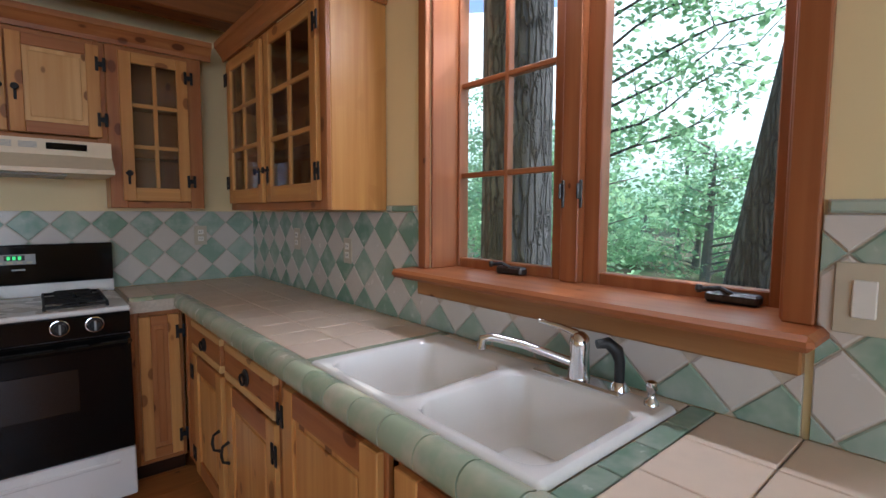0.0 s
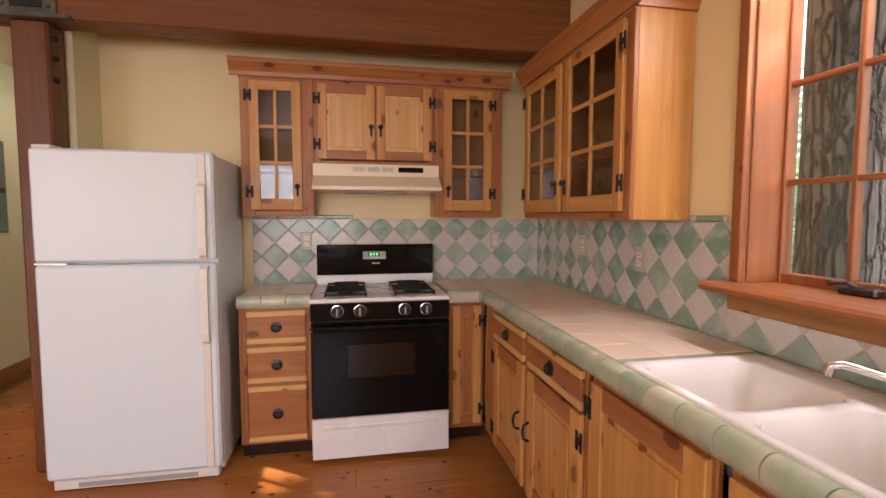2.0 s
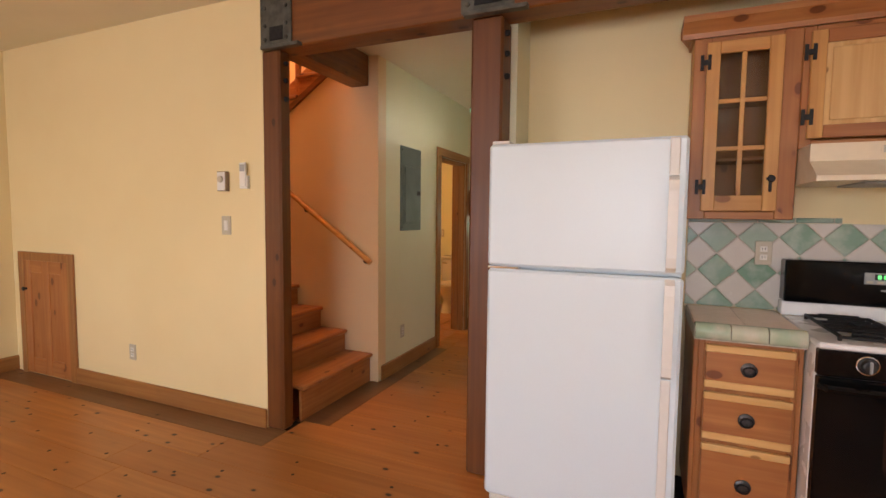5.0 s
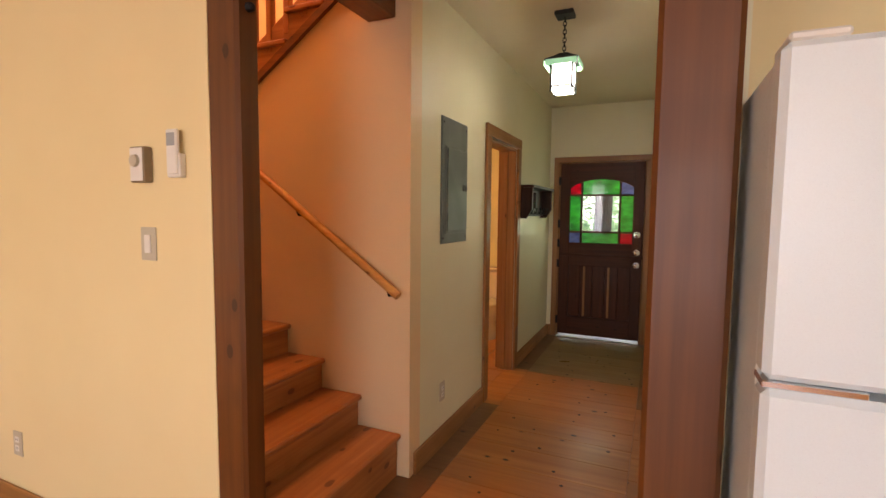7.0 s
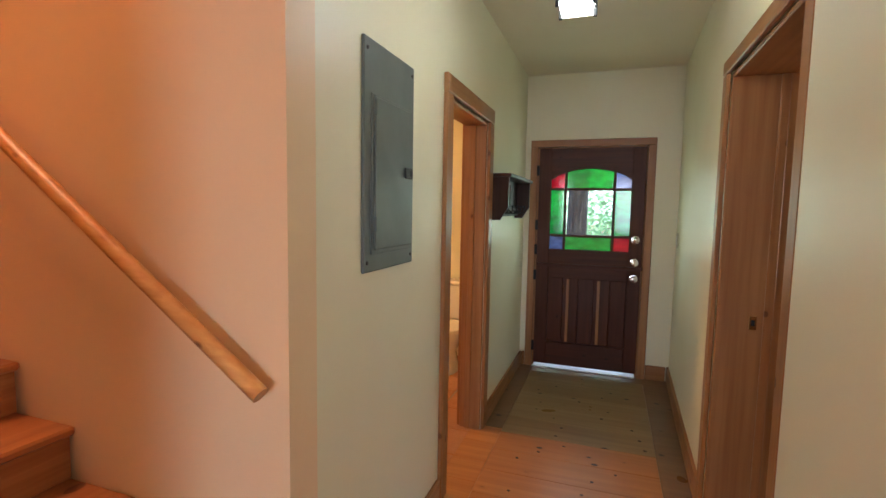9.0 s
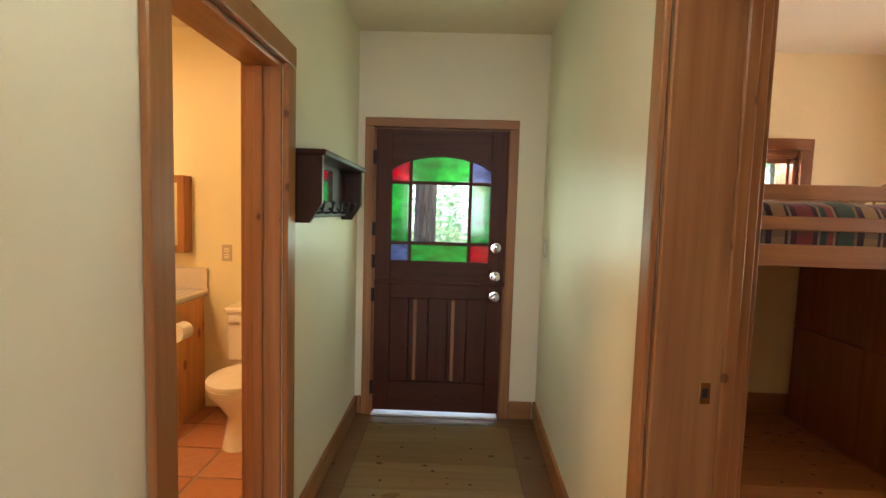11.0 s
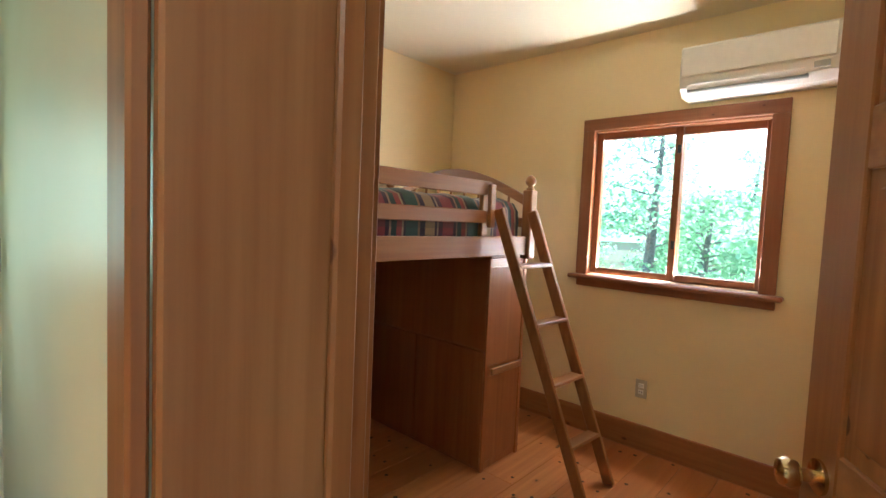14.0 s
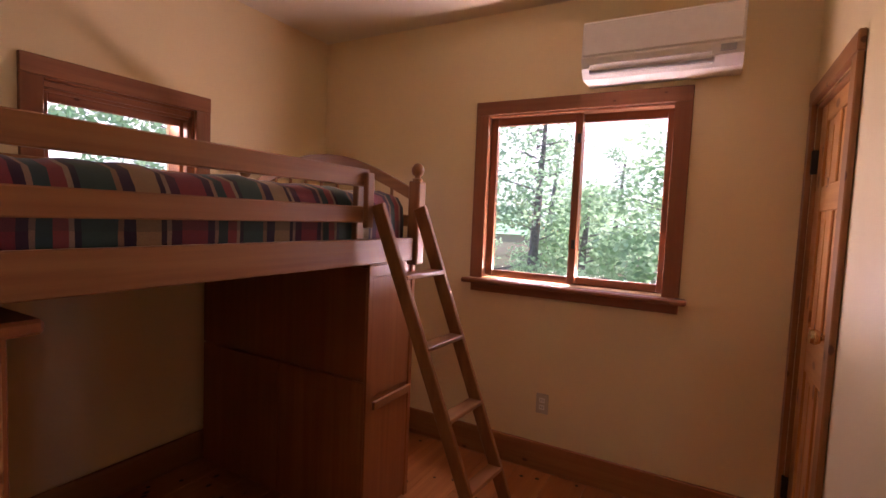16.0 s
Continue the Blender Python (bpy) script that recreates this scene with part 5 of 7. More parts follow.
FEW, FNW, FLW = Face("x", EAST), Face("y", NORTH_K), Face("y", 2.70)
wall_plate(FEW, 0.12, 1.20, "light_switch", "ivory rocker switch on the tiled wall", "light switch", "switch", 0.085, 0.125, 0.014)
wall_plate(FEW, 1.90, 1.17, "wall_outlet", "ivory outlet on the tiled wall", "outlet", "socket", 0.07, 0.115, 0.014)
wall_plate(FEW, 2.45, 1.20, "wall_outlet", "ivory outlet on the tiled wall", "outlet", "socket", 0.07, 0.115, 0.014)
wall_plate(FNW, 0.98, 1.20, "wall_outlet", "ivory outlet on the tiled wall", "outlet", "socket", 0.07, 0.115, 0.014)
wall_plate(FNW, -0.30, 1.20, "wall_outlet", "ivory outlet on the tiled wall", "outlet", "socket", 0.07, 0.115, 0.014)
wall_plate(FLW, -3.318, 1.287, "light_switch", "ivory rocker switch on the plaster wall", "light switch", "switch", 0.08, 0.12)
wall_plate(FLW, -4.28, 0.335, "wall_outlet", "ivory outlet near the floor", "outlet", "socket")
th = thing("thermostat", (-3.320, 2.6900, 1.57), "beige dial thermostat on the plaster wall", "thermostat")
part("case", B(-3.360, -3.285, 2.6650, 2.7000, 1.505, 1.63, 0.004), plain("tan_plastic", (0.26, 0.19, 0.11), 0.45), th, "tan thermostat case")
part("face_plate", B(-3.355, -3.290, 2.6620, 2.6660, 1.51, 1.625, 0.002), WHITE_PLASTIC, th)
part("dial", lathe((-3.322, 2.6630, 1.58), (0, -1, 0), [(0, 0.022), (0.012, 0.02), (0.014, 0.014)], 20), IVORY, th)
rc = thing("remote_control", (-3.145, 2.6900, 1.60), "white remote control in a wall holder", "remote control")
part("holder", B(-3.180, -3.115, 2.6750, 2.7000, 1.52, 1.60, 0.003), WHITE_PLASTIC, rc)
part("remote", B(-3.173, -3.122, 2.6680, 2.6840, 1.53, 1.68, 0.004), WHITE_PLASTIC, rc)
part("screen", B(-3.167, -3.128, 2.6660, 2.6690, 1.625, 1.668, 0.001), GREY_PLASTIC, rc)

# pendant that hangs over the dining end and shows in the cabinet glass
pl = thing("pendant_lamp", (-1.5, -1.3, 2.0), "warm mission-style pendant lantern", "pendant lamp")
part("canopy", lathe((-1.5, -1.3, 2.735), (0, 0, -1), [(0, 0.06), (0.02, 0.055), (0.03, 0.01)], 16), BLACK_IRON, pl)
part("cord", T((-1.5, -1.3, 2.72), (-1.5, -1.3, 2.16), 0.005), BLACK_IRON, pl)
part("roof", lathe((-1.5, -1.3, 2.16), (0, 0, -1), [(0, 0.02), (0.02, 0.06), (0.07, 0.19), (0.075, 0.19)], 4), BLACK_IRON, pl)
part("glass", B(-1.60, -1.40, -1.40, -1.20, 1.92, 2.085, 0.004), PENDANT_GLASS, pl)
for x in (-1.605, -1.5, -1.395):
    for y in (-1.405, -1.195):
        part("bar", B(x - 0.005, x + 0.005, y - 0.005, y + 0.005, 1.91, 2.09, 0.001), BLACK_IRON, pl)

# ---- hall ----
FHW = Face("x", hall_east(6.4))  # looks towards -x


class FaceW(Face):
    """A face that looks towards +x."""

    def box(self, u0, u1, d0, d1, z0, z1, c=0.003):
        return B(self.at + d0, self.at + d1, u0, u1, z0, z1, c)

    def p(self, u, d, z):
        return (self.at + d, u, z)

    def out(self):
        return (1, 0, 0)


FHE = FaceW("x", HALL_W)
wall_plate(FHE, 4.13, 0.335, "wall_outlet", "ivory outlet near the floor", "outlet", "socket")
wall_plate(FHW, 5.95, 0.31, "wall_outlet", "ivory outlet near the floor", "outlet", "socket")
wall_plate(FHW, 6.86, 1.215, "light_switch", "ivory switch beside the front door", "light switch")
wall_plate(Face("x", hall_east(3.6)), 3.62, 1.22, "light_switch", "ivory double switch on the hall wall", "light switch", "switch", 0.075, 0.12)
bp = thing("breaker_panel", (-2.79, 4.24, 1.59), "grey steel electrical breaker panel, closed", "breaker panel")
part("cover", FHE.box(4.08, 4.47, 0, 0.012, 1.228, 1.965, 0.003), PANEL_GREY, bp)
part("frame_step", FHE.box(4.12, 4.45, 0.012, 0.018, 1.285, 1.80, 0.003), PANEL_GREY, bp)
pd = part("door", FHE.box(4.135, 4.44, 0.018, 0.025, 1.30, 1.79, 0.003), PANEL_GREY, bp)
part("latch", FHE.box(4.36, 4.425, 0.025, 0.032, 1.545, 1.585, 0.003), PEWTER, pd)
part("latch_slot", FHE.box(4.398, 4.416, 0.032, 0.034, 1.555, 1.575, 0.001), RUBBER, pd)
for z in (1.36, 1.73):
    part("hinge", FHE.box(4.131, 4.139, 0.018, 0.03, z, z + 0.05, 0.002), PANEL_GREY, pd)
for y, z in ((4.10, 1.26), (4.45, 1.26), (4.10, 1.93), (4.45, 1.93)):
    part("screw", lathe((HALL_W + 0.012, y, z), (1, 0, 0), [(0, 0.007), (0.003, 0.006)], 8), PEWTER, bp)

ra = thing("coat_rack", (-2.75, 6.24, 1.5), "dark brown coat rack shelf with mirror and iron hooks", "coat rack")
part("shelf", FHE.box(5.79, 6.69, 0.0, 0.135, 1.645, 1.668, 0.004), DARKWOOD["y"], ra)
part("back_board", FHE.box(5.84, 6.64, 0.0, 0.016, 1.385, 1.645, 0.002), DARKWOOD["y"], ra)
part("mirror", FHE.box(6.12, 6.36, 0.016, 0.019, 1.46, 1.62, 0), MIRROR, ra)
part("lower_rail", FHE.box(5.84, 6.64, 0.016, 0.03, 1.385, 1.44, 0.003), DARKWOOD["y"], ra)
for y in (5.815, 6.64):
    part("end_bracket", prism([(HALL_W, 1.645), (HALL_W + 0.115, 1.645), (HALL_W + 0.115, 1.45), (HALL_W + 0.06, 1.365), (HALL_W, 1.365)], "y", y, y + 0.024), DARKWOOD["z"], ra)
for y in (5.93, 6.09, 6.25, 6.41, 6.56):
    part("hook", sweep([(HALL_W + 0.03, y, 1.43), (HALL_W + 0.055, y, 1.405), (HALL_W + 0.085, y, 1.41), (HALL_W + 0.092, y, 1.445)], 0.006, 8), BLACK_IRON, ra)
    part("hook_ball", lathe((HALL_W + 0.092, y, 1.445), (0, 0, 1), [(0, 0.006), (0.006, 0.011), (0.014, 0.011), (0.02, 0.003)], 10), BLACK_IRON, ra)

la = thing("hall_lantern", (-2.205, 4.55, 2.14), "hanging iron lantern with pale art glass, lit", "pendant lamp")
LX, LY = -2.205, 4.55
part("canopy", B(LX - 0.055, LX + 0.055, LY - 0.055, LY + 0.055, 2.585, 2.61, 0.005), BLACK_IRON, la)
for k in range(9):
    z = 2.575 - 0.024 * k
    ring = [(LX + (0.010 * math.cos(a) if k % 2 else 0), LY + (0 if k % 2 else 0.010 * math.cos(a)), z - 0.006 + 0.016 * math.sin(a)) for a in (2 * math.pi * i / 10 for i in range(11))]
    part("chain_link", sweep(ring, 0.003, 6), BLACK_IRON, la)
bm = bmesh.new()
loft(bm, [[(LX + sx * r, LY + sy * r, z) for sx, sy in ((1, 1), (-1, 1), (-1, -1), (1, -1))] for r, z in ((0.02, 2.372), (0.06, 2.345), (0.098, 2.322), (0.098, 2.316))])
part("roof", bm, BLACK_IRON, la)
for sx, sy in ((1, 0), (-1, 0), (0, 1), (0, -1)):
    a = (LX + sx * 0.10, LY + sy * 0.10)
    w = 0.09
    pts = [(a[0] - sy * w, a[1] - sx * w), (a[0] + sy * w, a[1] + sx * w)]
    bm = B(min(p[0] for p in pts) - 0.002 * abs(sx), max(p[0] for p in pts) + 0.002 * abs(sx), min(p[1] for p in pts) - 0.002 * abs(sy), max(p[1] for p in pts) + 0.002 * abs(sy), 2.285, 2.318, 0)
    part("skirt_glass", bm, LAMP_GREEN, la, "green art glass skirt")
part("glass_body", B(LX - 0.058, LX + 0.058, LY - 0.058, LY + 0.058, 2.175, 2.31, 0.002), LAMP_GLASS, la, "glowing pale glass")
part("glass_foot", B(LX - 0.054, LX + 0.054, LY - 0.054, LY + 0.054, 2.14, 2.168, 0.002), LAMP_GLASS, la)
for sx in (-1, 1):
    for sy in (-1, 1):
        part("corner_bar", B(LX + sx * 0.061 - 0.006, LX + sx * 0.061 + 0.006, LY + sy * 0.061 - 0.006, LY + sy * 0.061 + 0.006, 2.138, 2.318, 0.001), BLACK_IRON, la)
    part("band", B(LX - 0.064, LX + 0.064, LY + sx * 0.062 - 0.004, LY + sx * 0.062 + 0.004, 2.166, 2.176, 0.001), BLACK_IRON, la)
    part("band", B(LX + sx * 0.062 - 0.004, LX + sx * 0.062 + 0.004, LY - 0.058, LY + 0.058, 2.166, 2.176, 0.001), BLACK_IRON, la)

# ---- bathroom ----
BATH_N = 7.10
to = thing("toilet", (-3.38, 6.75, 0), "white porcelain toilet with closed lid", "toilet")
TX = -3.38
bm = bmesh.new()


def oval(cx, cy, rx, ry, z, n=24):
    return [(cx + rx * math.cos(2 * math.pi * i / n), cy + ry * math.sin(2 * math.pi * i / n), z) for i in range(n)]


loft(bm, [oval(TX, 6.66, 0.115, 0.19, 0), oval(TX, 6.66, 0.105, 0.17, 0.06), oval(TX, 6.66, 0.09, 0.14, 0.18), oval(TX, 6.63, 0.13, 0.18, 0.27), oval(TX, 6.61, 0.178, 0.225, 0.345), oval(TX, 6.61, 0.185, 0.235, 0.385)])
smooth(part("bowl", bm, PORCELAIN, to))
bm = bmesh.new()
loft(bm, [oval(TX, 6.62, 0.188, 0.238, 0.386), oval(TX, 6.62, 0.192, 0.243, 0.40), oval(TX, 6.62, 0.188, 0.238, 0.415), oval(TX, 6.62, 0.15, 0.19, 0.425)])
smooth(part("lid", bm, WHITE_PLASTIC, to))
part("tank", B(TX - 0.23, TX + 0.23, 6.885, 7.085, 0.40, 0.73, 0.02), PORCELAIN, to)
part("tank_lid", B(TX - 0.24, TX + 0.24, 6.872, 7.09, 0.73, 0.765, 0.012), PORCELAIN, to)
part("flush_lever", B(TX - 0.205, TX - 0.135, 6.868, 6.885, 0.66, 0.675, 0.004), CHROME, to)
va = thing("vanity", (-4.35, 6.8, 0), "knotty pine bathroom vanity with tiled top", "vanity")
part("body", B(-4.85, -3.86, 6.50, 7.095, 0.0, 0.80, 0.004), PINE["z"], va)
part("top", B(-4.87, -3.83, 6.47, 7.098, 0.80, 0.845, 0.012), TILE_WHITE, va, "white tiled top")
part("splash", B(-4.87, -3.83, 7.075, 7.098, 0.845, 0.99, 0.003), TILE_WHITE, va, "white tiled splash")
part("basin_rim", lathe((-4.35, 6.78, 0.845), (0, 0, 1), [(0, 0.20), (0.012, 0.19), (0.006, 0.16)], 28), PORCELAIN, va)
smooth(part("faucet", sweep([(-4.1, 7.0, 0.845), (-4.1, 7.0, 0.92), (-4.1, 6.93, 0.93), (-4.1, 6.88, 0.90)], 0.011, 10), CHROME, va))
tp = thing("toilet_paper_holder", (-3.80, 6.66, 0.66), "toilet roll on a black iron holder", "toilet roll")
part("bracket", sweep([(-3.858, 6.56, 0.74), (-3.84, 6.56, 0.70), (-3.80, 6.56, 0.655), (-3.78, 6.60, 0.655), (-3.78, 6.73, 0.655)], 0.006, 8), BLACK_IRON, tp)
smooth(part("roll", lathe((-3.78, 6.60, 0.655), (0, 1, 0), [(0, 0.018), (0, 0.054), (0.11, 0.054), (0.11, 0.018)], 22), PAPER, tp))
mc = thing("mirror_cabinet", (-4.2, 7.05, 1.3), "pine framed mirror cabinet on the wall", "mirror cabinet")
for a in ((-4.62, -4.57, 1.10, 1.62), (-3.99, -3.94, 1.10, 1.62)):
    part("frame_side", B(a[0], a[1], 7.0, 7.098, a[2], a[3], 0.004), TRIM["z"], mc)
for z in (1.10, 1.57):
    part("frame_rail", B(-4.57, -3.99, 7.001, 7.097, z, z + 0.05, 0.004), TRIM["x"], mc)
part("mirror", B(-4.57, -3.99, 7.02, 7.03, 1.15, 1.57, 0), MIRROR, mc)
sc = thing("wall_sconce", (-4.2, 7.0, 1.85), "brass bathroom wall light, lit", "wall lamp")
part("backplate", lathe((-4.15, 7.098, 1.83), (0, -1, 0), [(0, 0.06), (0.015, 0.055), (0.02, 0.02)], 20), PEWTER, sc)
part("arm", sweep([(-4.15, 7.08, 1.83), (-4.15, 7.0, 1.80), (-4.22, 6.95, 1.80)], 0.012, 10), PEWTER, sc)
smooth(part("bulb", lathe((-4.30, 6.93, 1.80), (-1, 0, 0), [(-0.06, 0.015), (-0.03, 0.03), (0.0, 0.045), (0.04, 0.045), (0.08, 0.02), (0.085, 0.002)], 18), BULB, sc))
wall_plate(Face("y", BATH_N), -3.70, 1.10, "wall_outlet", "ivory outlet over the vanity", "outlet", "socket")
# added warm fill under the bathroom ceiling, with an invented ring round it
area_lamp("bath_fill_light", (-4.3, 5.6, 2.58), (-4.3, 5.7, 0), 0.4, 0.4, 6.0, (1.0, 0.60, 0.22))
bath_fill = thing("ceiling_light", (-4.3, 5.6, 2.6), "unseen ceiling ring added round the bathroom fill lamp", "ceiling light")
part("rim", lathe((-4.3, 5.6, 2.61), (0, 0, -1), [(0, 0.3), (0.012, 0.3), (0.012, 0.27)], 28), WHITE_PLASTIC, bath_fill)

# ---- bedroom ----
bed = thing("loft_bed", (-0.33, 6.68, 0), "honey oak loft bed with guard rails and arched headboard", "loft bed")
BX0, BX1, BY0, BY1 = -1.235, 0.575, 6.085, 7.27
ZP = [(1.222, 1.325), (1.39, 1.455), (1.53, 1.60)]
part("side_rail", B(BX0 + 0.05, BX1 - 0.035, BY0 - 0.012, BY0 + 0.014, *ZP[0], 0.004), OAK["x"], bed)
part("side_rail", B(BX0 + 0.05, BX1 - 0.035, BY1 - 0.014, BY1 + 0.012, *ZP[0], 0.004), OAK["x"], bed)
for z in ZP[1:]:
    part("guard_rail", B(BX0 + 0.05, 0.205, BY0 - 0.012, BY0 + 0.012, *z, 0.004), OAK["x"], bed)
    part("guard_rail", B(BX0 + 0.05, BX1 - 0.035, BY1 - 0.012, BY1 + 0.012, *z, 0.004), OAK["x"], bed)
part("guard_post", B(0.165, 0.207, BY0 + 0.0125, BY0 + 0.04, 1.30, 1.585, 0.004), OAK["z"], bed)
part("guard_post", B(0.165, 0.207, BY0 - 0.036, BY0 - 0.0125, 1.37, 1.585, 0.004), OAK["z"], bed)
for x in (BX0, BX1):
    for y in (BY0, BY1):
        p = part("post", B(x - 0.03, x + 0.03, y - 0.03, y + 0.03, 0.0 if y == BY1 or x == BX0 else 1.20, 1.585, 0.006), OAK["z"], bed)
        smooth(part("finial", lathe((x, y, 1.585), (0, 0, 1), [(0, 0.022), (0.01, 0.024), (0.014, 0.014), (0.022, 0.014), (0.03, 0.024), (0.045, 0.030), (0.062, 0.028), (0.078, 0.016), (0.084, 0.002)], 18), OAK["z"], p))
    arc_pts = [(x, BY0 + 0.03 + (BY1 - BY0 - 0.06) * i / 16, 1.50 + 0.17 * math.sin(math.pi * i / 16)) for i in range(17)]
    lo = [(p[1], p[2]) for p in arc_pts]
    part("arched_top", prism(lo + [(a, b + 0.055) for a, b in reversed(lo)], "x", x - 0.014, x + 0.014), OAK["y"], bed)
    part("cross_rail", B(x - 0.013, x + 0.013, BY0 + 0.03, BY1 - 0.03, 1.375, 1.43, 0.004), OAK["y"], bed)
    part("end_rail", B(x - 0.013, x + 0.013, BY0 + 0.03, BY1 - 0.03, 1.222, 1.32, 0.004), OAK["y"], bed)
    for i in range(1, 10):
        y = BY0 + 0.03 + (BY1 - BY0 - 0.06) * i / 10
        part("spindle", T((x, y, 1.43), (x, y, 1.505 + 0.17 * math.sin(math.pi * i / 10)), 0.008, seg=8), OAK["z"], bed)
for i in range(9):
    x = BX0 + 0.12 + 0.19 * i
    part("slat", B(x, x + 0.07, BY0 + 0.02, BY1 - 0.02, 1.228, 1.244, 0.002), OAK["y"], bed)


def plaid():
    n = Nodes("serape_plaid")
    c = n.coords()
    sep = n.t.nodes.new("ShaderNodeSeparateXYZ")
    n.link(c, sep.inputs[0])
    wob = n.math("MULTIPLY", n.noise(c, 8, 2), 0.012)
    x = n.math("ADD", sep.outputs[0], wob)
    ph = n.math("FRACT", n.math("MULTIPLY", x, 2.35))
    ramp = n.t.nodes.new("ShaderNodeValToRGB")
    ramp.color_ramp.interpolation = "CONSTANT"
    bands = [(0.0, (0.045, 0.11, 0.085)), (0.17, (0.35, 0.20, 0.10)), (0.20, (0.05, 0.02, 0.05)), (0.27, (0.46, 0.30, 0.14)), (0.42, (0.05, 0.02, 0.04)), (0.45, (0.42, 0.30, 0.20)), (0.48, (0.10, 0.02, 0.05)),
             (0.54, (0.34, 0.05, 0.06)), (0.72, (0.07, 0.02, 0.05)), (0.77, (0.42, 0.27, 0.17)), (0.80, (0.03, 0.08, 0.07)), (0.87, (0.36, 0.07, 0.06)), (0.94, (0.45, 0.32, 0.2)), (0.965, (0.04, 0.03, 0.05))]
    bands = [(p, tuple(c * 0.75 for c in col)) for p, col in bands]
    el = ramp.color_ramp.elements
    el[0].position, el[0].color = bands[0][0], (*bands[0][1], 1)
    el[1].position, el[1].color = bands[-1][0], (*bands[-1][1], 1)
    for p, col in bands[1:-1]:
        e = el.new(p)
        e.color = (*col, 1)
    n.link(ph, ramp.inputs[0])
    cross = n.math("FRACT", n.math("MULTIPLY", n.math("ADD", sep.outputs[2], n.math("MULTIPLY", sep.outputs[1], 0.9)), 4.1))
    band = n.math("LESS_THAN", n.math("ABSOLUTE", n.math("SUBTRACT", cross, 0.5)), 0.09)
    col = n.mix(n.math("MULTIPLY", band, 0.38), ramp.outputs[0], (0.03, 0.05, 0.045))
    weave = n.noise(c, 420, 2)
    n.bump(weave, 0.4, 0.001)
    n.b.inputs["Sheen Weight"].default_value = 0.25
    return n.set(n.mix(n.ramp(weave, [(0.3, 0), (0.7, 0.25)]), col, (0.02, 0.02, 0.02)), 0.92)


PLAID = plaid()
mt = thing("mattress", (-0.33, 6.68, 1.245), "mattress under a striped serape plaid cover", "mattress")
bm = bmesh.new()
n0 = 40
x0, x1, y0, y1 = BX0 + 0.05, BX1 - 0.05, BY0 + 0.042, BY1 - 0.03
rows = []
prof = [(0.02, 1.246), (-0.004, 1.27), (-0.006, 1.40), (0.0, 1.46), (0.03, 1.505), (0.10, 1.525)]
for i in range(n0 + 1):
    u = x0 + (x1 - x0) * i / n0
    wv = 0.006 * math.sin(u * 17) + 0.004 * math.sin(u * 41 + 1)
    row = [(u, y0 + d + wv * (h > 1.3) * 0.5, h + wv * (h > 1.42)) for d, h in prof]
    row += [(u, y1 - d, h + wv * (h > 1.42)) for d, h in reversed(prof)]
    rows.append([bm.verts.new(p) for p in row])
for a, b in zip(rows, rows[1:]):
    for k in range(len(a) - 1):
        bm.faces.new([a[k], b[k], b[k + 1], a[k + 1]])
bm.faces.new(rows[0])
bm.faces.new(rows[-1][::-1])
bmesh.ops.recalc_face_normals(bm, faces=bm.faces[:])
smooth(part("cover", bm, PLAID, mt))

part("bed_sheet", B(BX0 + 0.06, BX1 - 0.06, BY0 + 0.035, BY1 - 0.025, 1.245, 1.268, 0.008), plain("dark_sheet", (0.03, 0.035, 0.04), 0.9, vary=0.3), mt, "dark fitted sheet edge")

wc = thing("storage_cabinet", (0.52, 6.72, 0), "reddish brown wooden cabinet under the loft bed", "cabinet")
CX0, CX1, CY0, CY1 = 0.335, 0.705, 6.16, 7.29
part("body", B(CX0 + 0.012, CX1, CY0 + 0.012, CY1, 0.0, 1.20, 0.004), CAB["z"], wc)
part("top", B(CX0 - 0.01, CX1 + 0.01, CY0 - 0.012, CY1, 1.20, 1.221, 0.005), CAB["y"], wc)
part("end_panel", B(CX0 + 0.03, CX1 - 0.03, CY0 + 0.004, CY0 + 0.012, 0.60, 1.15, 0.003), CAB["z"], wc)
part("end_panel", B(CX0 + 0.03, CX1 - 0.03, CY0 + 0.004, CY0 + 0.012, 0.05, 0.54, 0.003), CAB["z"], wc)
for x in (CX0, CX1 - 0.03):
    part("corner_stile", B(x, x + 0.03, CY0, CY0 + 0.012, 0, 1.20, 0.003), CAB["z"], wc)
part("batten", B(CX0 + 0.05, CX1 - 0.02, CY0 - 0.012, CY0 + 0.004, 0.545, 0.585, 0.004), OAK["x"], wc, "pale oak batten")
for a, b, z0, z1 in ((CY0 + 0.012, 6.70, 0.02, 0.68), (6.704, CY1, 0.02, 0.68), (CY0 + 0.012, CY1, 0.69, 1.19)):
    part("side_panel", B(CX0, CX0 + 0.012, a, b, z0, z1, 0.003), CAB["z"], wc)
ch = thing("drawer_chest", (-1.03, 6.55, 0), "honey pine chest of drawers under the loft bed", "chest of drawers")
part("body", B(-1.20, -0.87, 6.20, 7.2, 0.02, 1.13, 0.004), PINE_RED["z"], ch)
part("top", B(-1.205, -0.815, 6.165, 7.22, 1.13, 1.165, 0.008), PINE_RED["y"], ch)
for z0, z1 in ((0.06, 0.40), (0.43, 0.75), (0.78, 1.08)):
    d = part("drawer", B(-1.18, -0.885, 6.182, 6.202, z0, z1, 0.004), PINE["x"], ch)
    part("knob", lathe((-1.03, 6.182, (z0 + z1) / 2), (0, -1, 0), [(0, 0.009), (0.015, 0.009), (0.02, 0.017), (0.03, 0.015), (0.034, 0.004)], 14), PINE["y"], d)

ld = thing("bed_ladder", (0.52, 5.85, 0), "oak ladder leaning on the loft bed", "ladder")


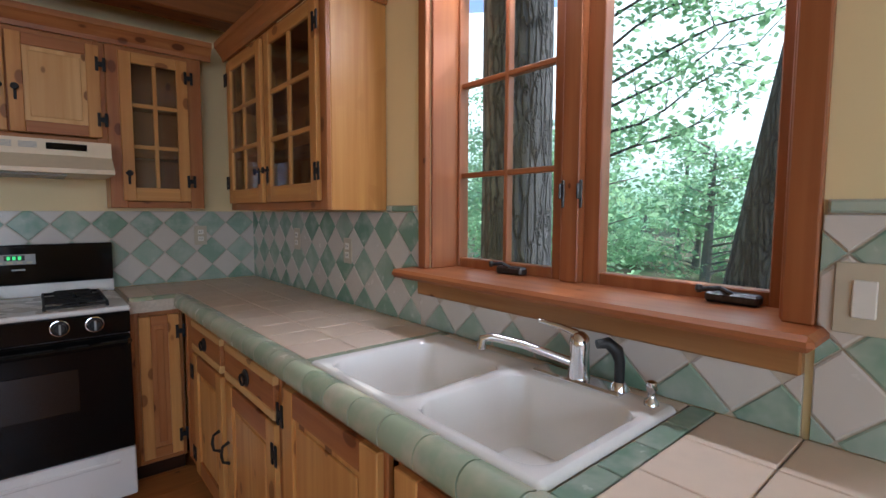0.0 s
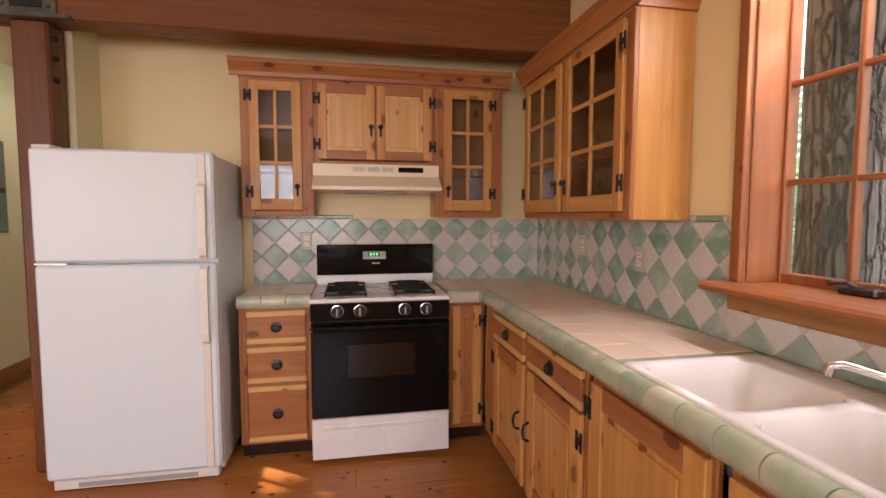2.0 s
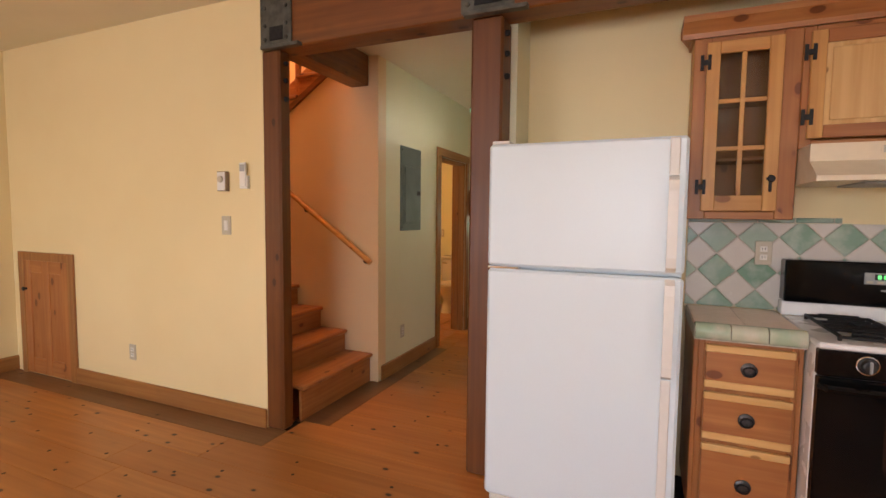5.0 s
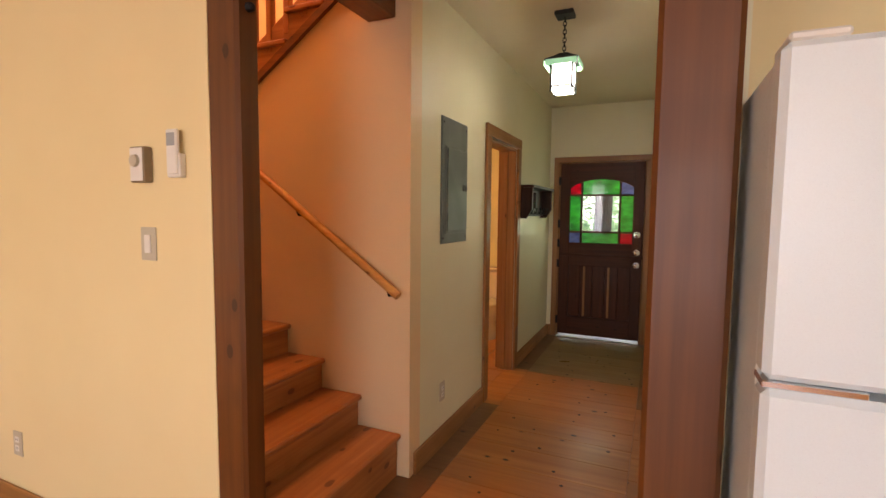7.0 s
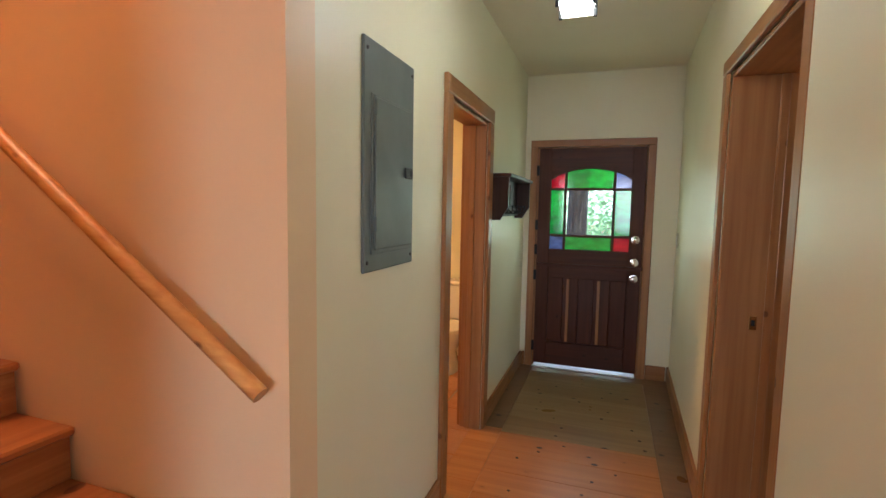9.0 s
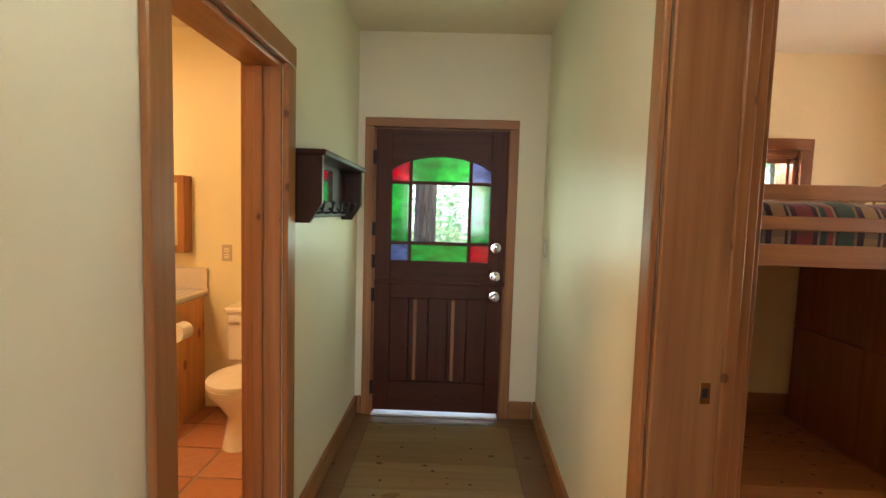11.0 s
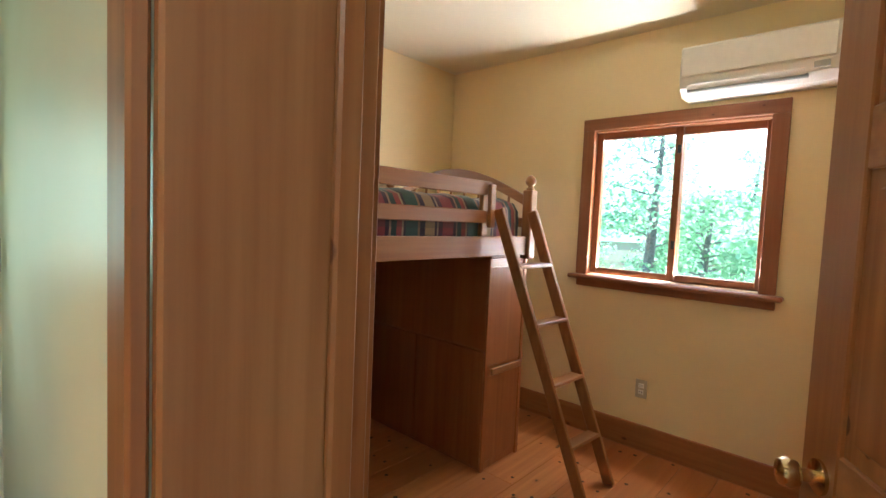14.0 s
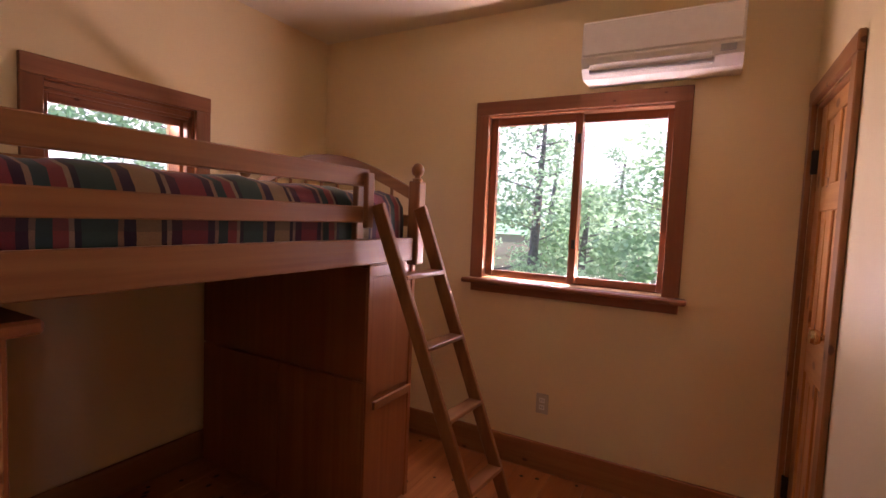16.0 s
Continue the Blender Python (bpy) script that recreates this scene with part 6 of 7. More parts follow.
def board_between(p0, p1, across, w, t):
    """A flat board from p0 to p1; across gives the direction of its width."""
    p0, p1, a = Vector(p0), Vector(p1), Vector(across).normalized()
    d = (p1 - p0).normalized()
    a = (a - d * a.dot(d)).normalized()
    b = d.cross(a)
    bm = box(bmesh.new(), -w / 2, w / 2, -t / 2, t / 2, 0, (p1 - p0).length, 0.004)
    bm.transform(Matrix((( a.x, b.x, d.x, p0.x), (a.y, b.y, d.y, p0.y), (a.z, b.z, d.z, p0.z), (0, 0, 0, 1))))
    return bm


LA0, LA1 = Vector((0.495, 5.635, 0.005)), Vector((0.205, 6.03, 1.465))
LB0, LB1 = Vector((0.76, 5.605, 0.005)), Vector((0.515, 6.03, 1.465))
part("side_board", board_between(LA0, LA1, (0, 1, 0), 0.062, 0.024), OAK["z"], ld)
part("side_board", board_between(LB0, LB1, (0, 1, 0), 0.062, 0.024), OAK["z"], ld)
for z in (0.278, 0.59, 0.89, 1.18):
    k = (z - 0.005) / 1.46
    part("tread", board_between(LA0.lerp(LA1, k), LB0.lerp(LB1, k), (0, 1, 0.0), 0.07, 0.02), OAK["x"], ld)

ac = thing("air_conditioner", (1.2, 5.15, 2.13), "white wall-mounted mini-split air conditioner", "air conditioner")
AY0, AY1 = 4.815, 5.495
part("case", prism([(1.309, 2.135), (1.15, 2.135), (1.105, 2.175), (1.092, 2.22), (1.098, 2.38), (1.115, 2.40), (1.309, 2.40)], "y", AY0, AY1), WHITE_PLASTIC, ac)
part("front_panel", B(1.083, 1.10, AY0 + 0.004, AY1 - 0.004, 2.228, 2.388, 0.008), WHITE_PLASTIC, ac)
part("louvre", board_between((1.112, AY0 + 0.12, 2.168), (1.112, AY1 - 0.04, 2.168), (0.55, 0, -0.8), 0.06, 0.006), WHITE_PLASTIC, ac, "pale louvre blade")
part("outlet_slot", B(1.11, 1.16, AY0 + 0.11, AY1 - 0.035, 2.15, 2.20, 0.004), GREY_PLASTIC, ac)
part("slot_shadow", B(1.103, 1.111, AY0 + 0.11, AY1 - 0.035, 2.197, 2.204, 0.001), RUBBER, ac)
part("display", B(1.088, 1.096, AY0 + 0.03, AY0 + 0.09, 2.185, 2.215, 0.002), GREY_PLASTIC, ac)
wall_plate(Face("x", EAST), 5.655, 0.39, "wall_outlet", "ivory outlet on the bedroom wall", "outlet", "socket")

# ---- outside ----
def bark():
    n = Nodes("furrowed_bark")
    v = n.add("ShaderNodeTexVoronoi", Scale=1.0)
    v.feature = "DISTANCE_TO_EDGE"
    wob = n.math("MULTIPLY", n.noise(n.coords((6, 6, 3)), 1.6, 4), 2.2)
    c = n.coords((21, 21, 2.4))
    add = n.t.nodes.new("ShaderNodeVectorMath")
    n.link(c, add.inputs[0])
    n.link(wob, add.inputs[1])
    n.link(add.outputs[0], v.inputs["Vector"])
    ridge = n.ramp(v.outputs["Distance"], [(0.02, 0.0), (0.22, 1.0)])
    fine = n.noise(n.coords((60, 60, 14)), 1.0, 4)
    h = n.math("ADD", ridge, n.math("MULTIPLY", fine, 0.35))
    n.bump(h, 0.9, 0.03)
    col = n.mix(ridge, (0.04, 0.037, 0.038), (0.125, 0.12, 0.122))
    col = n.mix(n.ramp(fine, [(0.4, 0), (0.8, 0.5)]), col, (0.19, 0.185, 0.19))
    return n.set(col, 0.95)


BARK = bark()
BARK_PALE = plain("pale_bark", (0.24, 0.23, 0.21), 0.9, vary=0.45, scale=18, bump=0.5)


def leaf_mat(name, a, b):
    n = Nodes(name)
    g = n.t.nodes.new("ShaderNodeNewGeometry").outputs["Random Per Island"]
    col = n.mix(g, a, b)
    n.link(col, n.b.inputs["Base Color"])
    n.b.inputs["Roughness"].default_value = 0.5
    tr = n.t.nodes.new("ShaderNodeBsdfTranslucent")
    n.link(n.mix(0.65, col, (0.55, 0.85, 0.48)), tr.inputs[0])
    m = n.add("ShaderNodeMixShader", Fac=0.65)
    n.link(n.b.outputs[0], m.inputs[1])
    n.link(tr.outputs[0], m.inputs[2])
    n.link(m.outputs[0], n.t.nodes["Material Output"].inputs[0])
    return n.mat


LEAF = leaf_mat("maple_leaf", (0.11, 0.25, 0.13), (0.22, 0.38, 0.22))
LEAF2 = leaf_mat("conifer_spray", (0.10, 0.22, 0.15), (0.18, 0.33, 0.22))


def ground_mat():
    n = Nodes("forest_floor")
    f = n.noise(n.coords(), 2.0, 6)
    g = n.noise(n.coords(), 30, 4)
    col = n.mix(n.ramp(f, [(0.4, 0), (0.6, 1)]), (0.09, 0.07, 0.04), (0.07, 0.12, 0.035))
    n.bump(g, 0.6, 0.03)
    return n.set(col, 0.95)


bm = bmesh.new()
N = 24
gv = [[bm.verts.new((math.copysign(abs(u) ** 2.2, u) * 400, math.copysign(abs(v) ** 2.2, v) * 400 + 2, -0.45 - 0.15 * noise.noise((u * 9, v * 9, 0)))) for u in (2 * i / N - 1 for i in range(N + 1))] for v in (2 * j / N - 1 for j in range(N + 1))]
for j in range(N):
    for i in range(N):
        bm.faces.new([gv[j][i], gv[j][i + 1], gv[j + 1][i + 1], gv[j + 1][i]])
tagged(part("ground", bm, ground_mat()), "forest floor with leaf litter and low green", "ground", kind="structure")


def trunk_bm(base, top, r0, r1, rough=0.06, n=26, seg=22):
    bm = bmesh.new()
    base, top = Vector(base), Vector(top)
    rows = []
    for i in range(n + 1):
        u = i / n
        c = base.lerp(top, u)
        r = r0 + (r1 - r0) * u
        row = []
        for k in range(seg):
            a = 2 * math.pi * k / seg
            q = 1 + rough * noise.noise((math.cos(a) * 2 + base.x, math.sin(a) * 2 + base.y, c.z * 1.3))
            row.append(bm.verts.new((c.x + math.cos(a) * r * q, c.y + math.sin(a) * r * q, c.z)))
        rows.append(row)
    for a, b in zip(rows, rows[1:]):
        for k in range(seg):
            m = (k + 1) % seg
            bm.faces.new([a[k], a[m], b[m], b[k]])
    return bm


def big_trunk(base, top, r0, r1, label):
    t = thing("tree", base, label, "tree")
    smooth(part("trunk", trunk_bm(base, top, r0, r1), BARK, t))
    rng = random.Random(round(base[0] * 100))
    b, e = Vector(base), Vector(top)
    bm = bmesh.new()
    for k in range(7):
        p = b.lerp(e, 0.72 + 0.035 * k)
        a = rng.uniform(0, 6.28)
        tube(bm, p, p + Vector((math.cos(a) * 1.6, math.sin(a) * 1.6, 0.5)), 0.05, 0.015, 7)
    part("limbs", bm, BARK, t)
    return t


big_trunk((2.50, 1.95, -0.6), (2.50, 1.96, 9.5), 0.222, 0.19, "thick furrowed trunk close outside the window")
big_trunk((5.1, 1.62, -0.6), (5.45, 0.05, 9.5), 0.24, 0.15, "leaning mottled trunk outside the window")


def leaves(bm, centre, spread, count, size, rng):
    for _ in range(count):
        while True:
            d = Vector((rng.uniform(-1, 1), rng.uniform(-1, 1), rng.uniform(-1, 1)))
            if d.length < 1:
                break
        p = Vector(centre) + Vector((d.x * spread[0], d.y * spread[1], d.z * spread[2]))
        s = size * rng.uniform(0.6, 1.3)
        a = Vector((rng.gauss(0, 1), rng.gauss(0, 1), rng.gauss(0, 0.5))).normalized() * s
        b = a.orthogonal().normalized()
        b = (Matrix.Rotation(rng.uniform(0, 6.28), 3, a.normalized()) @ b) * s * 0.55
        v = [bm.verts.new(p - a), bm.verts.new(p + b), bm.verts.new(p + a), bm.verts.new(p - b)]
        bm.faces.new(v)


def make_tree(seed, height, radius, leaf, size, clumps, per, low=0.25):
    rng = random.Random(seed)
    t = thing("tree", (0, 0, 0), "green leafy forest tree behind the house", "tree", "forest trees")
    bm = trunk_bm((0, 0, 0), (rng.uniform(-0.4, 0.4), rng.uniform(-0.4, 0.4), height * 0.92), 0.11 + height * 0.008, 0.03, 0.1, 12, 9)
    cb = bmesh.new()
    for k in range(clumps):
        h = height * (low + (1 - low) * (k + 0.5) / clumps)
        a = rng.uniform(0, 6.28)
        reach = radius * (1.15 - 0.75 * (h / height - low) / (1 - low)) * rng.uniform(0.35, 1.0)
        c = (math.cos(a) * reach, math.sin(a) * reach, h)
        tube(bm, (0, 0, h - 0.25 * reach), c, 0.028, 0.008, 5)
        leaves(cb, c, (radius * 0.34, radius * 0.34, radius * 0.2), per, size, rng)
    part("trunk", bm, BARK_PALE, t)
    part("crown", cb, leaf, t)
    return t


kinds = [make_tree(3, 3.6, 1.9, LEAF, 0.075, 26, 120, 0.1), make_tree(5, 2.8, 1.7, LEAF, 0.07, 22, 120, 0.06), make_tree(8, 5.2, 1.7, LEAF2, 0.07, 28, 100, 0.1)]
rng = random.Random(21)
spots = [(8.6, 5.4), (10.4, 7.6), (9.8, 8.6), (12.5, 4.6), (13.5, 8.2), (11.2, 10.6), (15, 3.0), (16, 6.2), (17, 10.5), (14, 13), (19, 4.5), (20, 8.5),
         (-3.6, 12.2), (-1.4, 13.6), (0.6, 12.5), (2.2, 14.0), (-5.4, 14.5), (4.0, 12.8), (22, 1.5), (24, 12), (21, 16)]
for i, (x, y) in enumerate(spots):
    k = kinds[i % 3]
    m = Matrix.Translation((x, y, -0.5)) @ Matrix.Rotation(rng.uniform(0, 6.28), 4, "Z")
    if i < 3:
        kinds[i].matrix_basis = m
    else:
        copy_thing(k, m)
sp1 = thing("tree", (-2.55, 10.3, -0.5), "straight conifer trunk beyond the front door", "tree")
smooth(part("trunk", trunk_bm((-2.55, 10.3, -0.6), (-2.45, 10.3, 8), 0.16, 0.1), BARK, sp1))
sp2 = thing("tree", (-1.85, 11.0, -0.5), "slim leaning trunk beyond the front door", "tree")
smooth(part("trunk", trunk_bm((-1.75, 11.0, -0.6), (-1.2, 11.0, 8), 0.1, 0.06), BARK, sp2))
# a maple whose boughs reach across the upper light
br = thing("tree", (5.3, 3.45, -0.5), "slender maple with bright leaves reaching past the window", "tree", "forest trees")
rng = random.Random(4)
bm = trunk_bm((5.3, 3.45, -0.6), (5.35, 3.4, 5), 0.07, 0.03, 0.1, 12, 9)
cb = bmesh.new()
for k in range(9):
    z = 1.7 + 0.33 * k
    reach = rng.uniform(1.2, 2.4)
    pts = []
    for s in range(6):
        u = s / 5
        pts.append(Vector((5.3 + 0.9 * u * rng.uniform(0.4, 1) + 0.1 * math.sin(5 * u + k), 3.4 - reach * u, z + 0.75 * u ** 0.7 + 0.08 * math.sin(7 * u + k))))
    for s, (a, b) in enumerate(zip(pts, pts[1:])):
        tube(bm, a, b, 0.022 - 0.0035 * s, 0.0185 - 0.0035 * s, 6)
        if s:
            e = b + Vector((rng.uniform(-0.3, 0.3), rng.uniform(-0.4, 0.2), rng.uniform(-0.1, 0.4)))
            tube(bm, b, e, 0.008, 0.003, 5)
            leaves(cb, e, (0.34, 0.34, 0.16), 38, 0.05, rng)
        leaves(cb, b, (0.3, 0.34, 0.14), 22, 0.05, rng)
part("trunk", bm, BARK, br)
part("crown", cb, LEAF, br)
# unseen leaf clumps added to keep sun patches out of the bedroom
cb = bmesh.new()
for k in range(22):
    c = (4.2 + rng.uniform(-1.2, 1.2), 3.75 + rng.uniform(-1.1, 1.1), 4.5 + rng.uniform(-0.5, 0.9))
    leaves(cb, c, (0.5, 0.5, 0.35), 75, 0.08, rng)
part("upper_crown", cb, LEAF, br)
# unseen tree added as the canopy that breaks up the sun above the window
ov = thing("tree", (5.0, -2.2, -0.5), "added maple out of view, its high crown blocking sun", "tree", "forest trees")
rng = random.Random(9)
part("trunk", trunk_bm((5.0, -2.2, -0.6), (4.9, -2.1, 6.2), 0.14, 0.05, 0.1, 14, 10), BARK, ov)
cb = bmesh.new()
for k in range(40):
    c = (4.6 + rng.uniform(-1.3, 1.4), -2.0 + rng.uniform(-1.3, 1.6), 4.9 + rng.uniform(-0.7, 1.4))
    leaves(cb, c, (0.5, 0.5, 0.35), 75, 0.08, rng)
part("crown", cb, LEAF, ov)

# denser clumps out of view, added higher on the same sun path
cb = bmesh.new()
for k in range(95):
    c = (5.1 + rng.uniform(-1.2, 1.2), 3.0 + rng.uniform(-1.3, 1.3), 5.5 + rng.uniform(-0.8, 1.0))
    leaves(cb, c, (0.5, 0.5, 0.35), 75, 0.11, rng)
part("top_crown", cb, LEAF, br)


# far sheet that emits; haze and white sky are painted into its colour
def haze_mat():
    n = Nodes("glowing_haze_backdrop")
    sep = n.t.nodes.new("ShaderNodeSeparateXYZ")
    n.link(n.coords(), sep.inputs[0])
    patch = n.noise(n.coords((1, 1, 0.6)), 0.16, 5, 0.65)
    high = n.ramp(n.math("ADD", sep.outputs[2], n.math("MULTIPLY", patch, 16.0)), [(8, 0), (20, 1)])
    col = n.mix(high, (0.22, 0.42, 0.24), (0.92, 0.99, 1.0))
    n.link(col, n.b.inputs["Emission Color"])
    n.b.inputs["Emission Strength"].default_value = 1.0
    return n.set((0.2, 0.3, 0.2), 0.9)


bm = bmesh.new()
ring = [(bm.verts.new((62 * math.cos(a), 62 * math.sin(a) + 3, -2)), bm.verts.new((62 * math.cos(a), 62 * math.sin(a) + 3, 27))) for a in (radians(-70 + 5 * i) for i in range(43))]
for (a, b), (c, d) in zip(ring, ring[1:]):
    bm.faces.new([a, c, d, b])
tagged(part("backdrop", bm, haze_mat()), "glowing sheet painted as hazy forest edge and white sky", "backdrop", kind="structure")

# ---- tiles ----


def clip_poly(poly, box2):
    u0, u1, z0, z1 = box2
    for axis, lim, sign in ((0, u0, 1), (0, u1, -1), (1, z0, 1), (1, z1, -1)):
        out = []
        for i, p in enumerate(poly):
            q = poly[i - 1]
            ip, iq = (p[axis] - lim) * sign >= 0, (q[axis] - lim) * sign >= 0
            if ip != iq:
                k = (lim - q[axis]) / (p[axis] - q[axis])
                out.append((q[0] + (p[0] - q[0]) * k, q[1] + (p[1] - q[1]) * k))
            if ip:
                out.append(p)
        poly = out
    return poly


def poly_area(p):
    return abs(sum(a[0] * b[1] - b[0] * a[1] for a, b in zip(p, p[1:] + p[:1]))) / 2


def tile_mesh(poly, f, d0, d1, grow=0.0):
    bm = bmesh.new()
    c = (sum(p[0] for p in poly) / len(poly), sum(p[1] for p in poly) / len(poly))
    inner = [(c[0] + (p[0] - c[0]) * 0.93, c[1] + (p[1] - c[1]) * 0.93) for p in poly]
    rows = [[bm.verts.new(f.p(p[0], d, p[1])) for p in pl] for pl, d in ((poly, d0), (poly, d1 - 0.002), (inner, d1))]
    for a, b in zip(rows, rows[1:]):
        for i in range(len(a)):
            j = (i + 1) % len(a)
            bm.faces.new([a[i], a[j], b[j], b[i]])
    bm.faces.new(rows[2])
    bmesh.ops.recalc_face_normals(bm, faces=bm.faces[:])
    return bm


D, H = 0.171, 0.0827


def backsplash(name, f, rects, u_off):
    wallp = bmesh.new()
    u_min, u_max = min(r[0] for r in rects), max(r[1] for r in rects)
    host = None
    for r in rects:
        b2 = f.box(r[0], r[1], 0.0005, 0.009, r[2], r[3], 0)
        me = bpy.data.meshes.new("tmp")
        b2.to_mesh(me)
        b2.free()
        wallp.from_mesh(me)
        bpy.data.meshes.remove(me)
    host = setting(name, wallp, GROUT, "diagonal green and white glazed tile splashback", "tiled wall")
    for green in (True, False):
        for i in range(int((u_max - u_min) / D) + 3):
            for j in range(-1, 4):
                u = u_min + u_off + D * (i - 1) + (0 if green else D / 2)
                z = 1.277 - D * j - (0 if green else D / 2)
                dia = [(u - H, z), (u, z - H), (u + H, z), (u, z + H)]
                for r in rects:
                    p = clip_poly(dia, r)
                    if len(p) >= 3 and poly_area(p) > 0.0008:
                        part("tile", tile_mesh(p, f, 0.009, 0.0135), TILE_GREEN if green else TILE_WHITE, host)
    return host


backsplash("splashback_north", FNW, [(-0.63, 1.30, 0.926, 1.345)], 0.134)
backsplash("splashback_east", FEW, [(1.368, 3.145, 0.926, 1.345), (0.20, 1.368, 0.926, 1.046), (-0.40, 0.185, 0.926, 1.345)], 0.119)
for f, u0, u1, h in ((FNW, -0.63, 0.0, 0), (FEW, 1.40, 1.59, 0), (FEW, -0.40, 0.18, 0)):
    cap = setting("trim_tiles", f.box(u0, u1, 0.0005, 0.008, 1.346, 1.372, 0), GROUT, "thin green cap tiles over the splashback", "trim")
    k = u0
    while k < u1 - 0.02:
        part("tile", f.box(k + 0.002, min(k + 0.15, u1) - 0.002, 0.008, 0.017, 1.348, 1.37, 0.004), TILE_GREEN, cap)
        k += 0.15


def top_tiles(parent, x0, x1, y0, y1, w, mat=TILE_TOP, l=None):
    l = l or w
    nx, ny = max(1, round((x1 - x0) / w)), max(1, round((y1 - y0) / l))
    for i in range(nx):
        for j in range(ny):
            a, b = x0 + (x1 - x0) * i / nx, x0 + (x1 - x0) * (i + 1) / nx
            c, d = y0 + (y1 - y0) * j / ny, y0 + (y1 - y0) * (j + 1) / ny
            part("tile", B(a + 0.002, b - 0.002, c + 0.002, d - 0.002, CT - 0.006, CT, 0.0018), mat, parent)


top_tiles(wt, 0.79, 1.30, 1.25, 3.14, 0.155)
top_tiles(wt, 0.545, 0.79, 2.62, 3.14, 0.155)
top_tiles(wt, 0.79, 1.30, -0.42, 0.345, 0.155)
top_tiles(wt, 0.79, 1.30, 1.20, 1.25, 0.125, TILE_EDGE, 0.05)
top_tiles(wt, 0.79, 1.30, 0.345, 0.397, 0.125, TILE_GREEN, 0.052)
top_tiles(wt, 1.25, 1.30, 0.40, 1.197, 0.05, TILE_TOP, 0.155)
top_tiles(wt2, -0.62, -0.24, 2.67, 3.14, 0.155)


def edge_tile(parent, axis, at, u0, u1, out):
    prof = [(0.052, CT - 0.006), (0.052, CT + 0.002)]
    prof += [(0.016 + 0.034 * math.cos(radians(a)), CT - 0.024 + 0.034 * math.sin(radians(a))) for a in range(60, 181, 15)]
    prof += [(-0.016, CT - 0.045), (-0.008, CT - 0.054), (0.004, CT - 0.054), (0.004, CT - 0.006)]
    ob = part("edge_tile", prism([(at + out * d, z) for d, z in prof], axis, u0 + 0.002, u1 - 0.002), TILE_EDGE, parent)
    for p in ob.data.polygons:
        p.use_smooth = True
    ob.data.set_sharp_from_angle(angle=radians(50))
    return ob


y = -0.42
while y < 2.55:
    edge_tile(wt, "y", 0.735, y, y + 0.118, 1)
    y += 0.118
edge_tile(wt, "x", 2.625, 0.535, 0.63, 1)
edge_tile(wt, "x", 2.625, 0.63, 0.735, 1)
for k in range(3):
    edge_tile(wt2, "x", 2.625, -0.624 + 0.129 * k, -0.495 + 0.129 * k, 1)

# bathroom floor
bf = setting("floor_bath", B(-5.0, -2.80, 4.68, 7.1, -0.02, -0.004, 0), DARK_GROUT, "terracotta floor with grey grout", "floor")
for i in range(7):
    for j in range(8):
        a, c = -5.0 + 0.31 * i, 4.69 + 0.305 * j
        part("tile", B(a + 0.006, min(a + 0.304, -2.86), c + 0.006, min(c + 0.299, 7.1), -0.004, 0.004, 0.003), TILE_CLAY, bf)

# ---- floor boards ----


def boards(name, label, x0, x1, y0, y1, w, mat, seed, cuts=2.4, z=0.0):
    host = setting(name, B(x0, x1, y0, y1, -0.022, z - 0.016, 0), SHADOW_GAP, label, "floor")
    rng = random.Random(seed)
    n = max(1, round((y1 - y0) / w))
    for j in range(n):
        a, b = y0 + (y1 - y0) * j / n, y0 + (y1 - y0) * (j + 1) / n
        x = x0
        while x < x1 - 0.05:
            e = min(x1, x + rng.uniform(0.7, 1.3) * cuts)
            if x1 - e < 0.4:
                e = x1
            part("plank", B(x + 0.0006, e - 0.0006, a + 0.0008, b - 0.0008, z - 0.016, z, 0.0015), mat, host)
            x = e
    return host


PLUG = plain("dark_plug", (0.045, 0.018, 0.008), 0.5, vary=0.4, scale=60)


